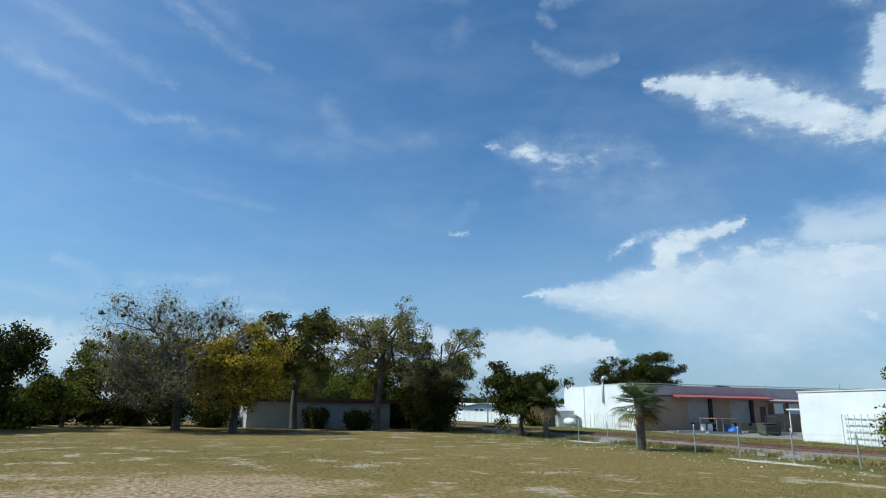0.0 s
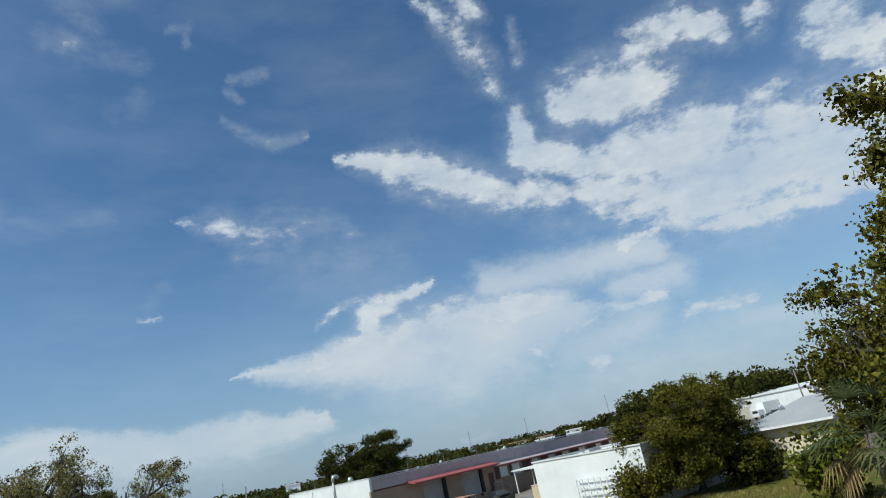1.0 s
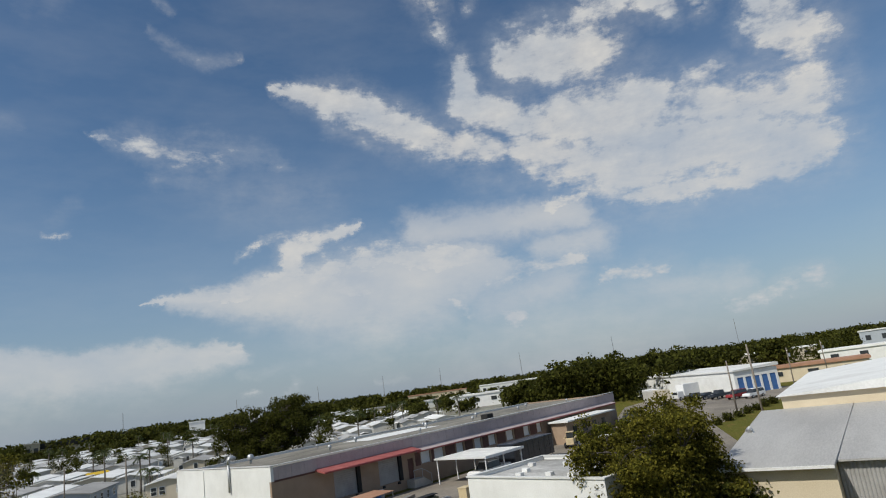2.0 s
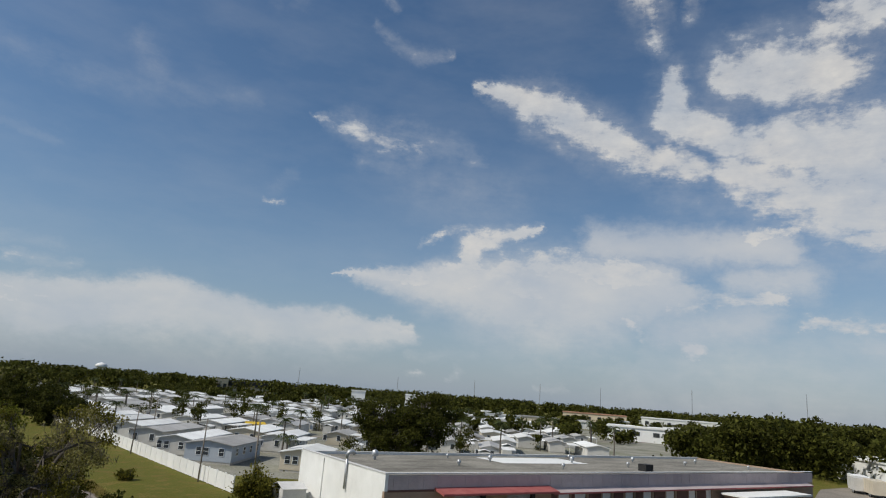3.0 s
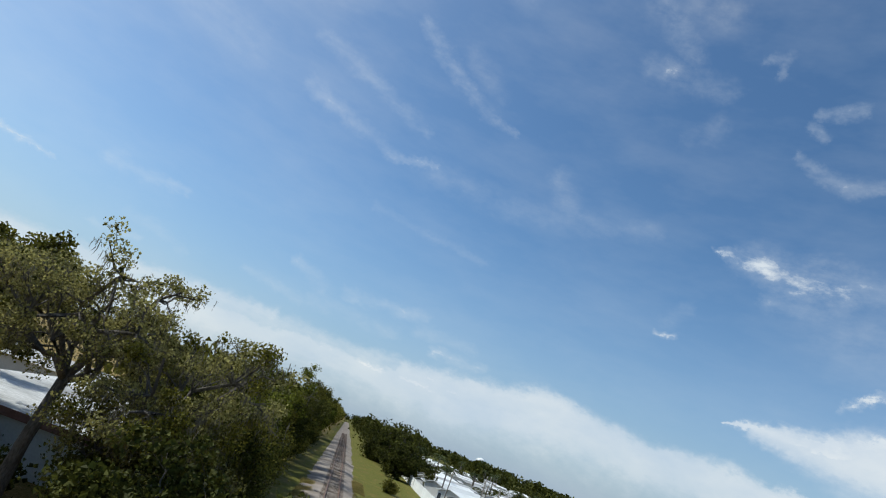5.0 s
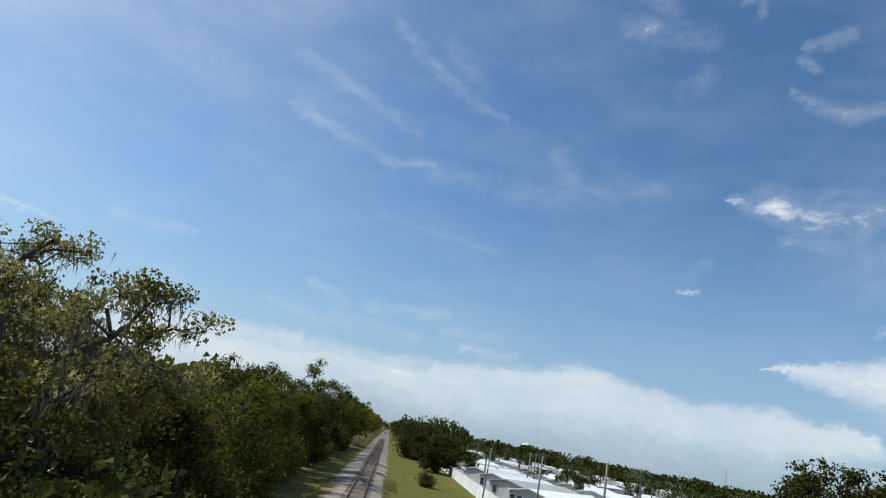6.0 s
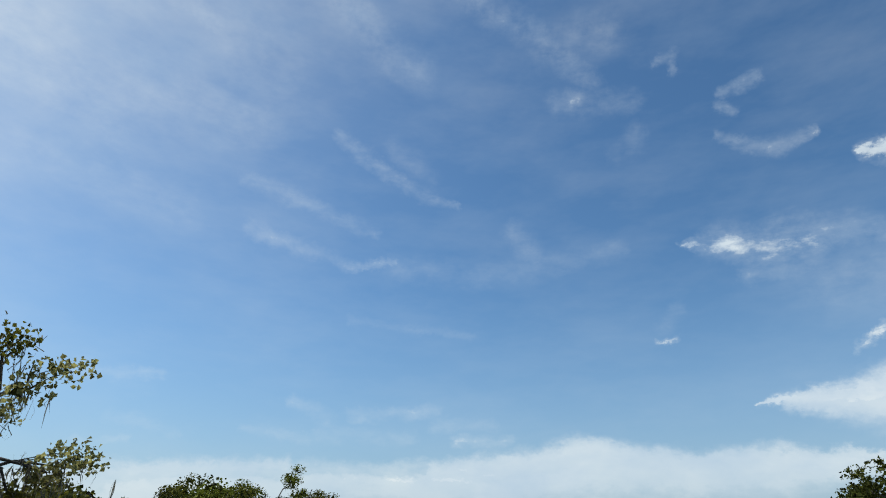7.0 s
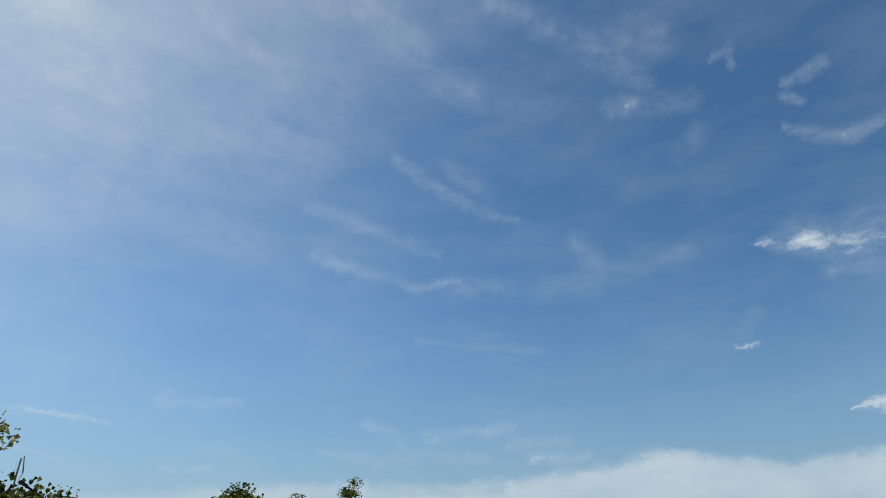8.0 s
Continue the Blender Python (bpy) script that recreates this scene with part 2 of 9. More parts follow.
# small ragged cloud
cloud(27.2, 23.8, 29.9, 23.4, 0.52, 1.67, 0.64)
cloud(29.9, 23.4, 33.9, 22.5, 1.67, 2.08, 0.64)
cloud(33.9, 22.5, 37.2, 22.2, 2.08, 1.77, 0.64)
cloud(27.9, 23.8, 31.5, 23.3, 0.52, 1.04, 0.74)
cloud(31.5, 23.3, 35.1, 21.6, 1.04, 0.83, 0.74)
cloud(34.3, 23.3, 40.6, 22.3, 1.25, 1.35, 0.52)
cloud(40.6, 22.3, 44.0, 21.3, 1.35, 0.62, 0.52)
cloud(31.9, 20.5, 37.4, 20.3, 0.52, 0.62, 0.30)
cloud(23.7, 15.8, 25.2, 15.8, 0.21, 0.26, 0.62)
cloud(24.4, 17.4, 25.8, 18.4, 0.62, 0.42, 0.20)
cloud(37.5, 19.3, 46.3, 18.8, 2.08, 2.08, 0.22)
cloud(32.0, 32.3, 34.3, 30.9, 0.31, 0.47, 0.46)
cloud(34.3, 30.9, 36.7, 30.2, 0.47, 0.52, 0.46)
cloud(36.7, 30.2, 39.8, 30.4, 0.52, 0.26, 0.46)
# high cirrus streaks
cloud(33.2, 35.8, 36.3, 36.0, 0.42, 0.52, 0.52)
cloud(32.6, 34.9, 34.0, 33.9, 0.31, 0.31, 0.40)
cloud(27.7, 39.7, 29.2, 39.6, 0.31, 0.42, 0.36)
cloud(29.2, 39.6, 29.1, 38.4, 0.42, 0.31, 0.36)
cloud(-5.7, 23.4, -1.0, 23.9, 0.36, 0.31, 0.50)
cloud(-15.3, 25.7, -9.6, 24.4, 0.47, 0.47, 0.34)
cloud(-9.6, 24.4, -5.3, 23.4, 0.47, 0.42, 0.34)
cloud(-16.6, 29.9, -10.4, 28.6, 0.47, 0.52, 0.32)
cloud(-10.4, 28.6, -3.3, 26.5, 0.52, 0.36, 0.32)
cloud(-7.6, 34.8, -2.1, 31.8, 0.47, 0.52, 0.40)
cloud(-2.1, 31.8, 1.5, 30.1, 0.52, 0.47, 0.40)
cloud(1.5, 30.1, 4.9, 29.2, 0.47, 0.31, 0.40)
cloud(-1.4, 34.1, 2.8, 31.4, 0.73, 0.62, 0.20)
cloud(-0.8, 23.5, 6.2, 22.6, 0.83, 0.83, 0.22)
cloud(6.2, 22.6, 11.7, 22.9, 0.83, 0.73, 0.22)
cloud(11.7, 22.9, 21.1, 24.1, 0.73, 0.62, 0.22)
cloud(11.1, 26.6, 13.1, 23.8, 0.73, 0.73, 0.30)
cloud(12.4, 23.9, 15.5, 23.5, 0.42, 0.42, 0.24)
cloud(-11.8, 48.4, -5.2, 44.5, 1.35, 1.35, 0.30)
cloud(-5.2, 44.5, 1.2, 40.8, 1.35, 1.15, 0.30)
cloud(4.2, 48.4, 14.6, 44.0, 0.83, 0.94, 0.34)
cloud(14.6, 44.0, 20.7, 39.0, 0.94, 0.73, 0.34)
cloud(15.3, 42.7, 22.7, 42.8, 1.25, 1.35, 0.24)
cloud(18.2, 37.6, 19.1, 37.6, 0.73, 0.62, 0.46)
cloud(16.4, 37.7, 24.7, 36.7, 0.73, 0.73, 0.30)
cloud(22.3, 32.8, 24.7, 33.7, 0.73, 0.62, 0.20)
cloud(-28.6, 35.5, -16.3, 35.0, 2.60, 2.08, 0.22)
cloud(-30.3, 44.1, -21.7, 41.9, 0.52, 0.52, 0.26)
cloud(-19.5, 40.5, -14.3, 39.2, 2.60, 2.08, 0.16)
cloud(-44.3, 38.1, -37.6, 35.5, 3.65, 2.60, 0.26)
cloud(-37.6, 35.5, -29.3, 31.5, 2.60, 1.56, 0.26)
cloud(-34.6, 28.8, -21.4, 26.3, 2.08, 1.25, 0.20)
cloud(-26.9, 12.2, -20.6, 12.5, 0.47, 0.26, 0.34)
cloud(-25.9, 7.1, -22.4, 7.1, 0.26, 0.21, 0.32)
cloud(-23.9, 8.8, -19.0, 8.0, 0.36, 0.26, 0.20)
cloud(-9.6, 11.0, -6.4, 9.7, 0.42, 0.47, 0.34)
cloud(-4.5, 10.2, 3.1, 10.4, 0.36, 0.42, 0.42)
cloud(-13.6, 8.6, -7.9, 8.1, 0.31, 0.31, 0.34)
cloud(-7.0, 8.5, 1.0, 8.3, 0.52, 0.42, 0.26)
cloud(3.3, 9.1, 8.5, 9.4, 0.36, 0.31, 0.30)
cloud(5.0, 7.9, 10.0, 8.0, 0.36, 0.42, 0.54)
cloud(-5.0, 18.3, 6.8, 17.2, 0.26, 0.26, 0.16)
# vapour trails
cloud(-37.2, 10.8, -33.5, 10.5, 0.16, 0.26, 0.60)
cloud(-33.5, 10.5, -30.5, 10.2, 0.26, 0.16, 0.60)
cloud(-37.3, 7.9, -32.9, 7.3, 0.16, 0.16, 0.44)

fine = sky_noise(1.3, 6, (0.8, 1.1, 1), 0.7, 6.1)
vs2 = wt.nodes.new("ShaderNodeVectorMath")
vs2.operation = "SUBTRACT"
wt.links.new(warp_fine.outputs["Color"], vs2.inputs[0])
vs2.inputs[1].default_value = (0.5, 0.5, 0.5)
vm2 = wt.nodes.new("ShaderNodeVectorMath")
vm2.operation = "MULTIPLY_ADD"
wt.links.new(vs2.outputs[0], vm2.inputs[0])
vm2.inputs[1].default_value = (1.5, 1.1, 0)
wt.links.new(vm.outputs[0], vm2.inputs[2])
sky_point = vm2.outputs[0]

# one streak of cloud: how near a direction lies to a line from A to B, with a width
grp = bpy.data.node_groups.new("cloud_streak", "ShaderNodeTree")
for nm, ty in (("P", "NodeSocketVector"), ("A", "NodeSocketVector"), ("AB", "NodeSocketVector"), ("Inv", "NodeSocketFloat"),
               ("W0", "NodeSocketFloat"), ("DW", "NodeSocketFloat"), ("Below", "NodeSocketFloat"), ("D", "NodeSocketFloat"), ("Last", "NodeSocketFloat")):
    grp.interface.new_socket(nm, in_out="INPUT", socket_type=ty)
grp.interface.new_socket("Out", in_out="OUTPUT", socket_type="NodeSocketFloat")
grp.interface.new_socket("Next", in_out="OUTPUT", socket_type="NodeSocketVector")
gi, go = grp.nodes.new("NodeGroupInput"), grp.nodes.new("NodeGroupOutput")


def gvec(op, a, b):
    n = grp.nodes.new("ShaderNodeVectorMath")
    n.operation = op
    grp.links.new(a, n.inputs[0])
    grp.links.new(b, n.inputs["Scale"] if op == "SCALE" else n.inputs[1])
    return n


def gmath(op, a, b=None, c=None, clamp=False):
    n = grp.nodes.new("ShaderNodeMath")
    n.operation = op
    n.use_clamp = clamp
    for i, v in enumerate((a, b, c)):
        if v is None:
            continue
        if isinstance(v, (int, float)):
            n.inputs[i].default_value = v
        else:
            grp.links.new(v, n.inputs[i])
    return n.outputs[0]


ap = gvec("SUBTRACT", gi.outputs["P"], gi.outputs["A"]).outputs[0]
hh = gmath("MULTIPLY", gvec("DOT_PRODUCT", ap, gi.outputs["AB"]).outputs["Value"], gi.outputs["Inv"], clamp=True)
foot = gvec("SCALE", gi.outputs["AB"], hh).outputs[0]
gap = grp.nodes.new("ShaderNodeVectorMath")
gap.operation = "DISTANCE"
grp.links.new(ap, gap.inputs[0])
grp.links.new(foot, gap.inputs[1])
wd = gmath("MULTIPLY_ADD", hh, gi.outputs["DW"], gi.outputs["W0"])
# a soft underside: the streak is wider below its line
lower = grp.nodes.new("ShaderNodeVectorMath")
lower.operation = "DOT_PRODUCT"
grp.links.new(gvec("SUBTRACT", foot, ap).outputs[0], lower.inputs[0])
lower.inputs[1].default_value = (0, 1.2, 0)
under = gmath("ADD", lower.outputs["Value"], 0.0, clamp=True)
wd = gmath("MULTIPLY", wd, gmath("MULTIPLY_ADD", under, gi.outputs["Below"], 1.0))
fall = gmath("SUBTRACT", 1.0, gmath("DIVIDE", gap.outputs["Value"], wd), clamp=True)
fall = gmath("MULTIPLY", gmath("MULTIPLY", fall, fall), gmath("MULTIPLY_ADD", fall, -2.0, 3.0))
total = gmath("MAXIMUM", gmath("MULTIPLY", fall, gi.outputs["D"]), gi.outputs["Last"])
grp.links.new(total, go.inputs[0])
# the next streak waits for this one, so that the list is worked off one by one
tiny = grp.nodes.new("ShaderNodeVectorMath")
tiny.operation = "MULTIPLY_ADD"
grp.links.new(total, tiny.inputs[0])
tiny.inputs[1].default_value = (1e-6, 1e-6, 0)
grp.links.new(gi.outputs["P"], tiny.inputs[2])
grp.links.new(tiny.outputs[0], go.inputs[1])

# ragged heaps and streaks, and the smooth sheets of the far banks
ragged_sum, sheet_sum, last_point = [None], [None], [sky_point]


def cloud(a0, e0, a1, e1, w0, w1, dens, below=0.0, sheet=False):
    """A streak from one azimuth and elevation to another, with half widths in degrees."""
    n = wt.nodes.new("ShaderNodeGroup")
    n.node_tree = grp
    k = 2.3 if dens < 0.55 else 1.75 if sheet else 2.05
    wt.links.new(last_point[0], n.inputs["P"])
    n.inputs["A"].default_value = (a0, e0, 0)
    n.inputs["AB"].default_value = (a1 - a0, e1 - e0, 0)
    n.inputs["Inv"].default_value = 1 / max(0.01, (a1 - a0) ** 2 + (e1 - e0) ** 2)
    n.inputs["W0"].default_value = w0 * k
    n.inputs["DW"].default_value = (w1 - w0) * k
    n.inputs["Below"].default_value = below
    n.inputs["D"].default_value = dens
    store = sheet_sum if sheet else ragged_sum
    if store[0] is not None:
        wt.links.new(store[0], n.inputs["Last"])
    store[0], last_point[0] = n.outputs[0], n.outputs[1]


# heap cloud with a long arm
cloud(42.8, 27.9, 45.8, 27.3, 0.52, 1.35, 0.95)
cloud(45.8, 27.3, 50.0, 26.2, 1.35, 2.08, 0.95)
cloud(50.0, 26.2, 54.7, 23.7, 2.08, 2.08, 0.95)
cloud(54.7, 23.7, 58.9, 21.6, 2.08, 1.88, 0.95)
cloud(58.9, 21.6, 63.7, 20.6, 1.88, 1.77, 0.95)
cloud(47.6, 24.7, 52.1, 22.2, 0.83, 0.62, 0.50)
cloud(61.4, 28.3, 61.6, 24.8, 1.56, 2.29, 0.92)
cloud(61.6, 24.8, 66.1, 22.8, 2.29, 2.08, 0.92)
cloud(66.1, 22.8, 70.9, 21.4, 2.08, 3.12, 0.92)
cloud(66.3, 28.2, 69.9, 27.5, 2.19, 3.12, 1.00)
cloud(69.9, 27.5, 74.6, 27.1, 3.12, 2.86, 1.00)
cloud(70.1, 21.9, 77.6, 21.3, 3.12, 3.65, 1.00)
cloud(66.5, 20.0, 72.0, 17.7, 2.08, 3.65, 0.95)
cloud(72.0, 17.7, 77.2, 16.7, 3.65, 4.69, 0.95)
cloud(64.3, 25.5, 71.1, 24.2, 2.08, 2.71, 0.95)
cloud(71.1, 24.2, 77.1, 23.9, 2.71, 3.12, 0.95)
cloud(56.4, 34.8, 59.4, 32.8, 1.25, 1.77, 0.80)
cloud(59.4, 32.8, 61.4, 30.1, 1.77, 1.46, 0.80)
cloud(73.6, 30.0, 77.3, 30.6, 1.35, 1.77, 0.80)
cloud(66.9, 30.6, 70.6, 30.8, 0.52, 0.73, 0.50)
cloud(60.3, 18.6, 66.4, 17.2, 1.15, 1.56, 0.36)
cloud(74.3, 19.2, 80.4, 17.5, 3.65, 4.69, 1.00)
cloud(80.4, 17.5, 87.1, 15.4, 4.69, 3.12, 1.00)
cloud(87.1, 15.4, 89.5, 15.2, 3.12, 3.12, 1.00)
cloud(80.9, 20.1, 85.8, 19.3, 2.40, 2.60, 0.95)
cloud(85.8, 19.3, 90.1, 18.5, 2.60, 3.12, 0.95)
cloud(82.1, 22.5, 84.3, 22.4, 1.35, 1.25, 0.75)
cloud(75.4, 14.2, 82.7, 13.3, 1.35, 1.15, 0.90)
cloud(82.7, 13.3, 88.2, 13.4, 1.15, 1.35, 0.90)
cloud(87.6, 25.2, 90.6, 22.5, 1.35, 2.29, 0.90)
cloud(74.1, 31.7, 78.2, 31.0, 1.04, 1.77, 0.85)
cloud(78.2, 31.0, 81.6, 29.0, 1.77, 1.77, 0.85)
cloud(84.2, 28.2, 85.7, 29.4, 1.35, 1.35, 0.80)
cloud(88.6, 26.8, 91.3, 23.4, 1.67, 2.60, 0.90)
# ragged puffs above the heap
cloud(54.0, 39.8, 57.3, 37.3, 0.62, 1.56, 0.74)
cloud(57.3, 37.3, 59.4, 33.9, 1.56, 1.56, 0.74)
cloud(59.4, 33.9, 60.2, 30.9, 1.56, 0.83, 0.74)
cloud(58.0, 39.2, 60.4, 37.8, 1.35, 0.94, 0.72)
cloud(63.5, 36.0, 63.0, 32.9, 0.52, 0.62, 0.50)
cloud(66.5, 30.9, 69.7, 30.8, 0.52, 1.15, 0.60)
# thin body of the anvil cloud
cloud(33.1, 10.1, 40.4, 10.6, 0.52, 1.67, 0.80, 0.9, True)
cloud(40.4, 10.6, 46.8, 10.5, 1.67, 3.12, 0.80, 0.9, True)
cloud(46.8, 10.5, 54.0, 10.9, 3.12, 3.12, 0.80, 0.9, True)
cloud(54.0, 10.9, 60.8, 11.0, 3.12, 2.08, 0.80, 0.9, True)
# anvil cloud
cloud(30.5, 10.0, 35.1, 10.3, 0.16, 0.62, 0.95)
cloud(35.1, 10.3, 39.9, 10.7, 0.62, 1.35, 0.95)
cloud(39.9, 10.7, 44.6, 10.9, 1.35, 2.08, 0.95)
cloud(44.6, 10.9, 49.4, 10.3, 2.08, 2.08, 0.95)
cloud(49.8, 15.7, 46.5, 14.8, 0.31, 0.94, 0.92)
cloud(46.5, 14.8, 43.4, 14.0, 0.94, 1.35, 0.92)
cloud(43.4, 14.0, 43.0, 11.9, 1.35, 1.56, 0.92)
cloud(38.3, 13.5, 40.6, 15.1, 0.26, 0.31, 0.60)
cloud(40.6, 15.1, 43.8, 15.2, 0.31, 0.52, 0.60)
cloud(46.7, 12.1, 51.9, 12.6, 1.77, 1.67, 0.92)
cloud(51.9, 12.6, 56.9, 11.7, 1.67, 1.77, 0.92)
cloud(56.9, 11.7, 61.0, 11.3, 1.77, 1.15, 0.92)
cloud(45.3, 8.9, 50.0, 7.6, 1.25, 1.67, 0.62, 1.6, True)
cloud(50.0, 7.6, 55.0, 7.9, 1.67, 1.56, 0.62, 1.6, True)
cloud(54.9, 14.4, 60.8, 14.0, 2.08, 2.29, 0.70, 0.0, True)
cloud(60.8, 14.0, 66.3, 13.9, 2.29, 2.08, 0.70, 0.0, True)
cloud(66.3, 13.9, 70.1, 13.7, 2.08, 1.77, 0.70, 0.0, True)
cloud(67.6, 14.8, 71.2, 15.2, 1.04, 0.42, 0.85)
cloud(60.8, 8.8, 64.0, 9.4, 0.83, 1.35, 0.85)
cloud(64.0, 9.4, 69.9, 9.6, 1.35, 0.94, 0.85)
cloud(57.2, 8.2, 58.9, 6.1, 0.83, 1.15, 0.74)
cloud(58.9, 6.1, 63.4, 5.2, 1.15, 0.94, 0.74)
cloud(60.7, 6.6, 67.8, 7.8, 2.60, 2.60, 0.60, 0.0, True)
cloud(66.2, 11.0, 71.2, 11.0, 1.56, 2.08, 0.60, 0.0, True)
cloud(71.4, 7.5, 75.2, 7.7, 0.62, 0.83, 0.74)
cloud(59.8, 4.2, 76.1, 5.7, 2.08, 2.60, 0.42, 1.5, True)
cloud(72.2, 7.5, 76.7, 7.3, 0.62, 0.73, 0.72)
cloud(80.8, 3.4, 84.0, 4.0, 1.15, 0.94, 0.66)
cloud(84.0, 4.0, 87.7, 4.4, 0.94, 1.04, 0.66)
cloud(75.2, 5.9, 82.3, 5.1, 1.77, 1.77, 0.50, 0.0, True)
# small clouds low down
cloud(38.4, 1.7, 39.1, 1.8, 0.31, 0.31, 0.60)
cloud(41.6, 1.6, 42.4, 2.1, 0.26, 0.52, 0.62)
cloud(37.9, 3.3, 44.0, 3.6, 0.31, 0.42, 0.42)
cloud(49.5, 1.4, 52.2, 1.4, 0.21, 0.21, 0.42)
# bank of cloud over the horizon
cloud(3.1, 5.4, 7.3, 5.9, 0.83, 1.04, 0.78, 1.1, True)
cloud(7.3, 5.9, 10.7, 6.2, 1.04, 1.04, 0.78, 1.1, True)
cloud(10.7, 6.2, 15.1, 7.1, 1.04, 1.04, 0.78, 1.1, True)
cloud(15.1, 7.1, 18.2, 7.1, 1.04, 0.94, 0.78, 1.1, True)
cloud(18.2, 7.1, 23.0, 6.0, 0.94, 0.83, 0.78, 1.1, True)
cloud(23.0, 6.0, 29.4, 6.1, 0.83, 0.73, 0.78, 1.1, True)
cloud(29.4, 6.1, 34.0, 5.8, 0.73, 0.62, 0.78, 1.1, True)
cloud(34.0, 5.8, 38.5, 5.4, 0.62, 0.31, 0.78, 1.1, True)
cloud(5.1, 5.7, 9.7, 5.1, 0.26, 0.42, 0.80)
cloud(9.7, 5.1, 14.0, 4.5, 0.42, 0.31, 0.80)
cloud(36.6, 5.7, 31.1, 6.1, 0.52, 1.15, 0.78, 1.1, True)
cloud(31.1, 6.1, 25.0, 5.7, 1.15, 1.04, 0.78, 1.1, True)
cloud(25.0, 5.7, 20.5, 6.4, 1.04, 1.15, 0.78, 1.1, True)
cloud(20.5, 6.4, 17.6, 6.3, 1.15, 1.15, 0.78, 1.1, True)
cloud(17.6, 6.3, 13.1, 5.0, 1.15, 0.94, 0.78, 1.1, True)
cloud(13.1, 5.0, 7.1, 4.4, 0.94, 0.94, 0.78, 1.1, True)
cloud(7.1, 4.4, -3.6, 4.7, 0.94, 0.83, 0.78, 1.3, True)
cloud(-3.6, 4.7, -14.2, 4.2, 0.83, 0.94, 0.78, 1.3, True)
cloud(-14.2, 4.2, -22.7, 3.6, 0.94, 1.04, 0.78, 1.3, True)
cloud(-4.6, 4.8, 6.6, 4.7, 0.26, 0.36, 0.80)
cloud(6.6, 4.7, 15.6, 4.0, 0.36, 0.26, 0.80)
cloud(-9.5, 5.9, -16.0, 5.4, 0.83, 0.83, 0.68, 1.2, True)
cloud(-16.0, 5.4, -24.3, 4.7, 0.83, 0.94, 0.68, 1.2, True)
cloud(-24.3, 4.7, -34.3, 3.8, 0.94, 1.04, 0.68, 1.2, True)
cloud(27.4, 6.2, 32.0, 6.3, 0.62, 0.83, 0.66, 2.0, True)
cloud(32.0, 6.3, 38.4, 5.9, 0.83, 0.31, 0.66, 2.0, True)
cloud(21.7, 5.1, 11.5, 5.8, 0.83, 0.73, 0.50, 2.0, True)
cloud(11.5, 5.8, -8.9, 5.2, 0.73, 1.04, 0.50, 2.0, True)
cloud(-8.9, 5.2, -15.8, 4.6, 1.04, 1.04, 0.50, 2.0, True)
# small ragged cloud
cloud(27.2, 23.8, 29.9, 23.4, 0.52, 1.67, 0.64)
cloud(29.9, 23.4, 33.9, 22.5, 1.67, 2.08, 0.64)
cloud(33.9, 22.5, 37.2, 22.2, 2.08, 1.77, 0.64)
cloud(27.9, 23.8, 31.5, 23.3, 0.52, 1.04, 0.74)
cloud(31.5, 23.3, 35.1, 21.6, 1.04, 0.83, 0.74)
cloud(34.3, 23.3, 40.6, 22.3, 1.25, 1.35, 0.52)
cloud(40.6, 22.3, 44.0, 21.3, 1.35, 0.62, 0.52)
cloud(31.9, 20.5, 37.4, 20.3, 0.52, 0.62, 0.30)
cloud(23.7, 15.8, 25.2, 15.8, 0.21, 0.26, 0.62)
cloud(24.4, 17.4, 25.8, 18.4, 0.62, 0.42, 0.20)
cloud(37.5, 19.3, 46.3, 18.8, 2.08, 2.08, 0.22)
cloud(32.0, 32.3, 34.3, 30.9, 0.31, 0.47, 0.46)
cloud(34.3, 30.9, 36.7, 30.2, 0.47, 0.52, 0.46)
cloud(36.7, 30.2, 39.8, 30.4, 0.52, 0.26, 0.46)
# high cirrus streaks
cloud(33.2, 35.8, 36.3, 36.0, 0.42, 0.52, 0.52)
cloud(32.6, 34.9, 34.0, 33.9, 0.31, 0.31, 0.40)
cloud(27.7, 39.7, 29.2, 39.6, 0.31, 0.42, 0.36)
cloud(29.2, 39.6, 29.1, 38.4, 0.42, 0.31, 0.36)
cloud(-5.7, 23.4, -1.0, 23.9, 0.36, 0.31, 0.50)
cloud(-15.3, 25.7, -9.6, 24.4, 0.47, 0.47, 0.34)
cloud(-9.6, 24.4, -5.3, 23.4, 0.47, 0.42, 0.34)
cloud(-16.6, 29.9, -10.4, 28.6, 0.47, 0.52, 0.32)
cloud(-10.4, 28.6, -3.3, 26.5, 0.52, 0.36, 0.32)
cloud(-7.6, 34.8, -2.1, 31.8, 0.47, 0.52, 0.40)
cloud(-2.1, 31.8, 1.5, 30.1, 0.52, 0.47, 0.40)
cloud(1.5, 30.1, 4.9, 29.2, 0.47, 0.31, 0.40)
cloud(-1.4, 34.1, 2.8, 31.4, 0.73, 0.62, 0.20)
cloud(-0.8, 23.5, 6.2, 22.6, 0.83, 0.83, 0.22)
cloud(6.2, 22.6, 11.7, 22.9, 0.83, 0.73, 0.22)
cloud(11.7, 22.9, 21.1, 24.1, 0.73, 0.62, 0.22)
cloud(11.1, 26.6, 13.1, 23.8, 0.73, 0.73, 0.30)
cloud(12.4, 23.9, 15.5, 23.5, 0.42, 0.42, 0.24)
cloud(-11.8, 48.4, -5.2, 44.5, 1.35, 1.35, 0.30)
cloud(-5.2, 44.5, 1.2, 40.8, 1.35, 1.15, 0.30)
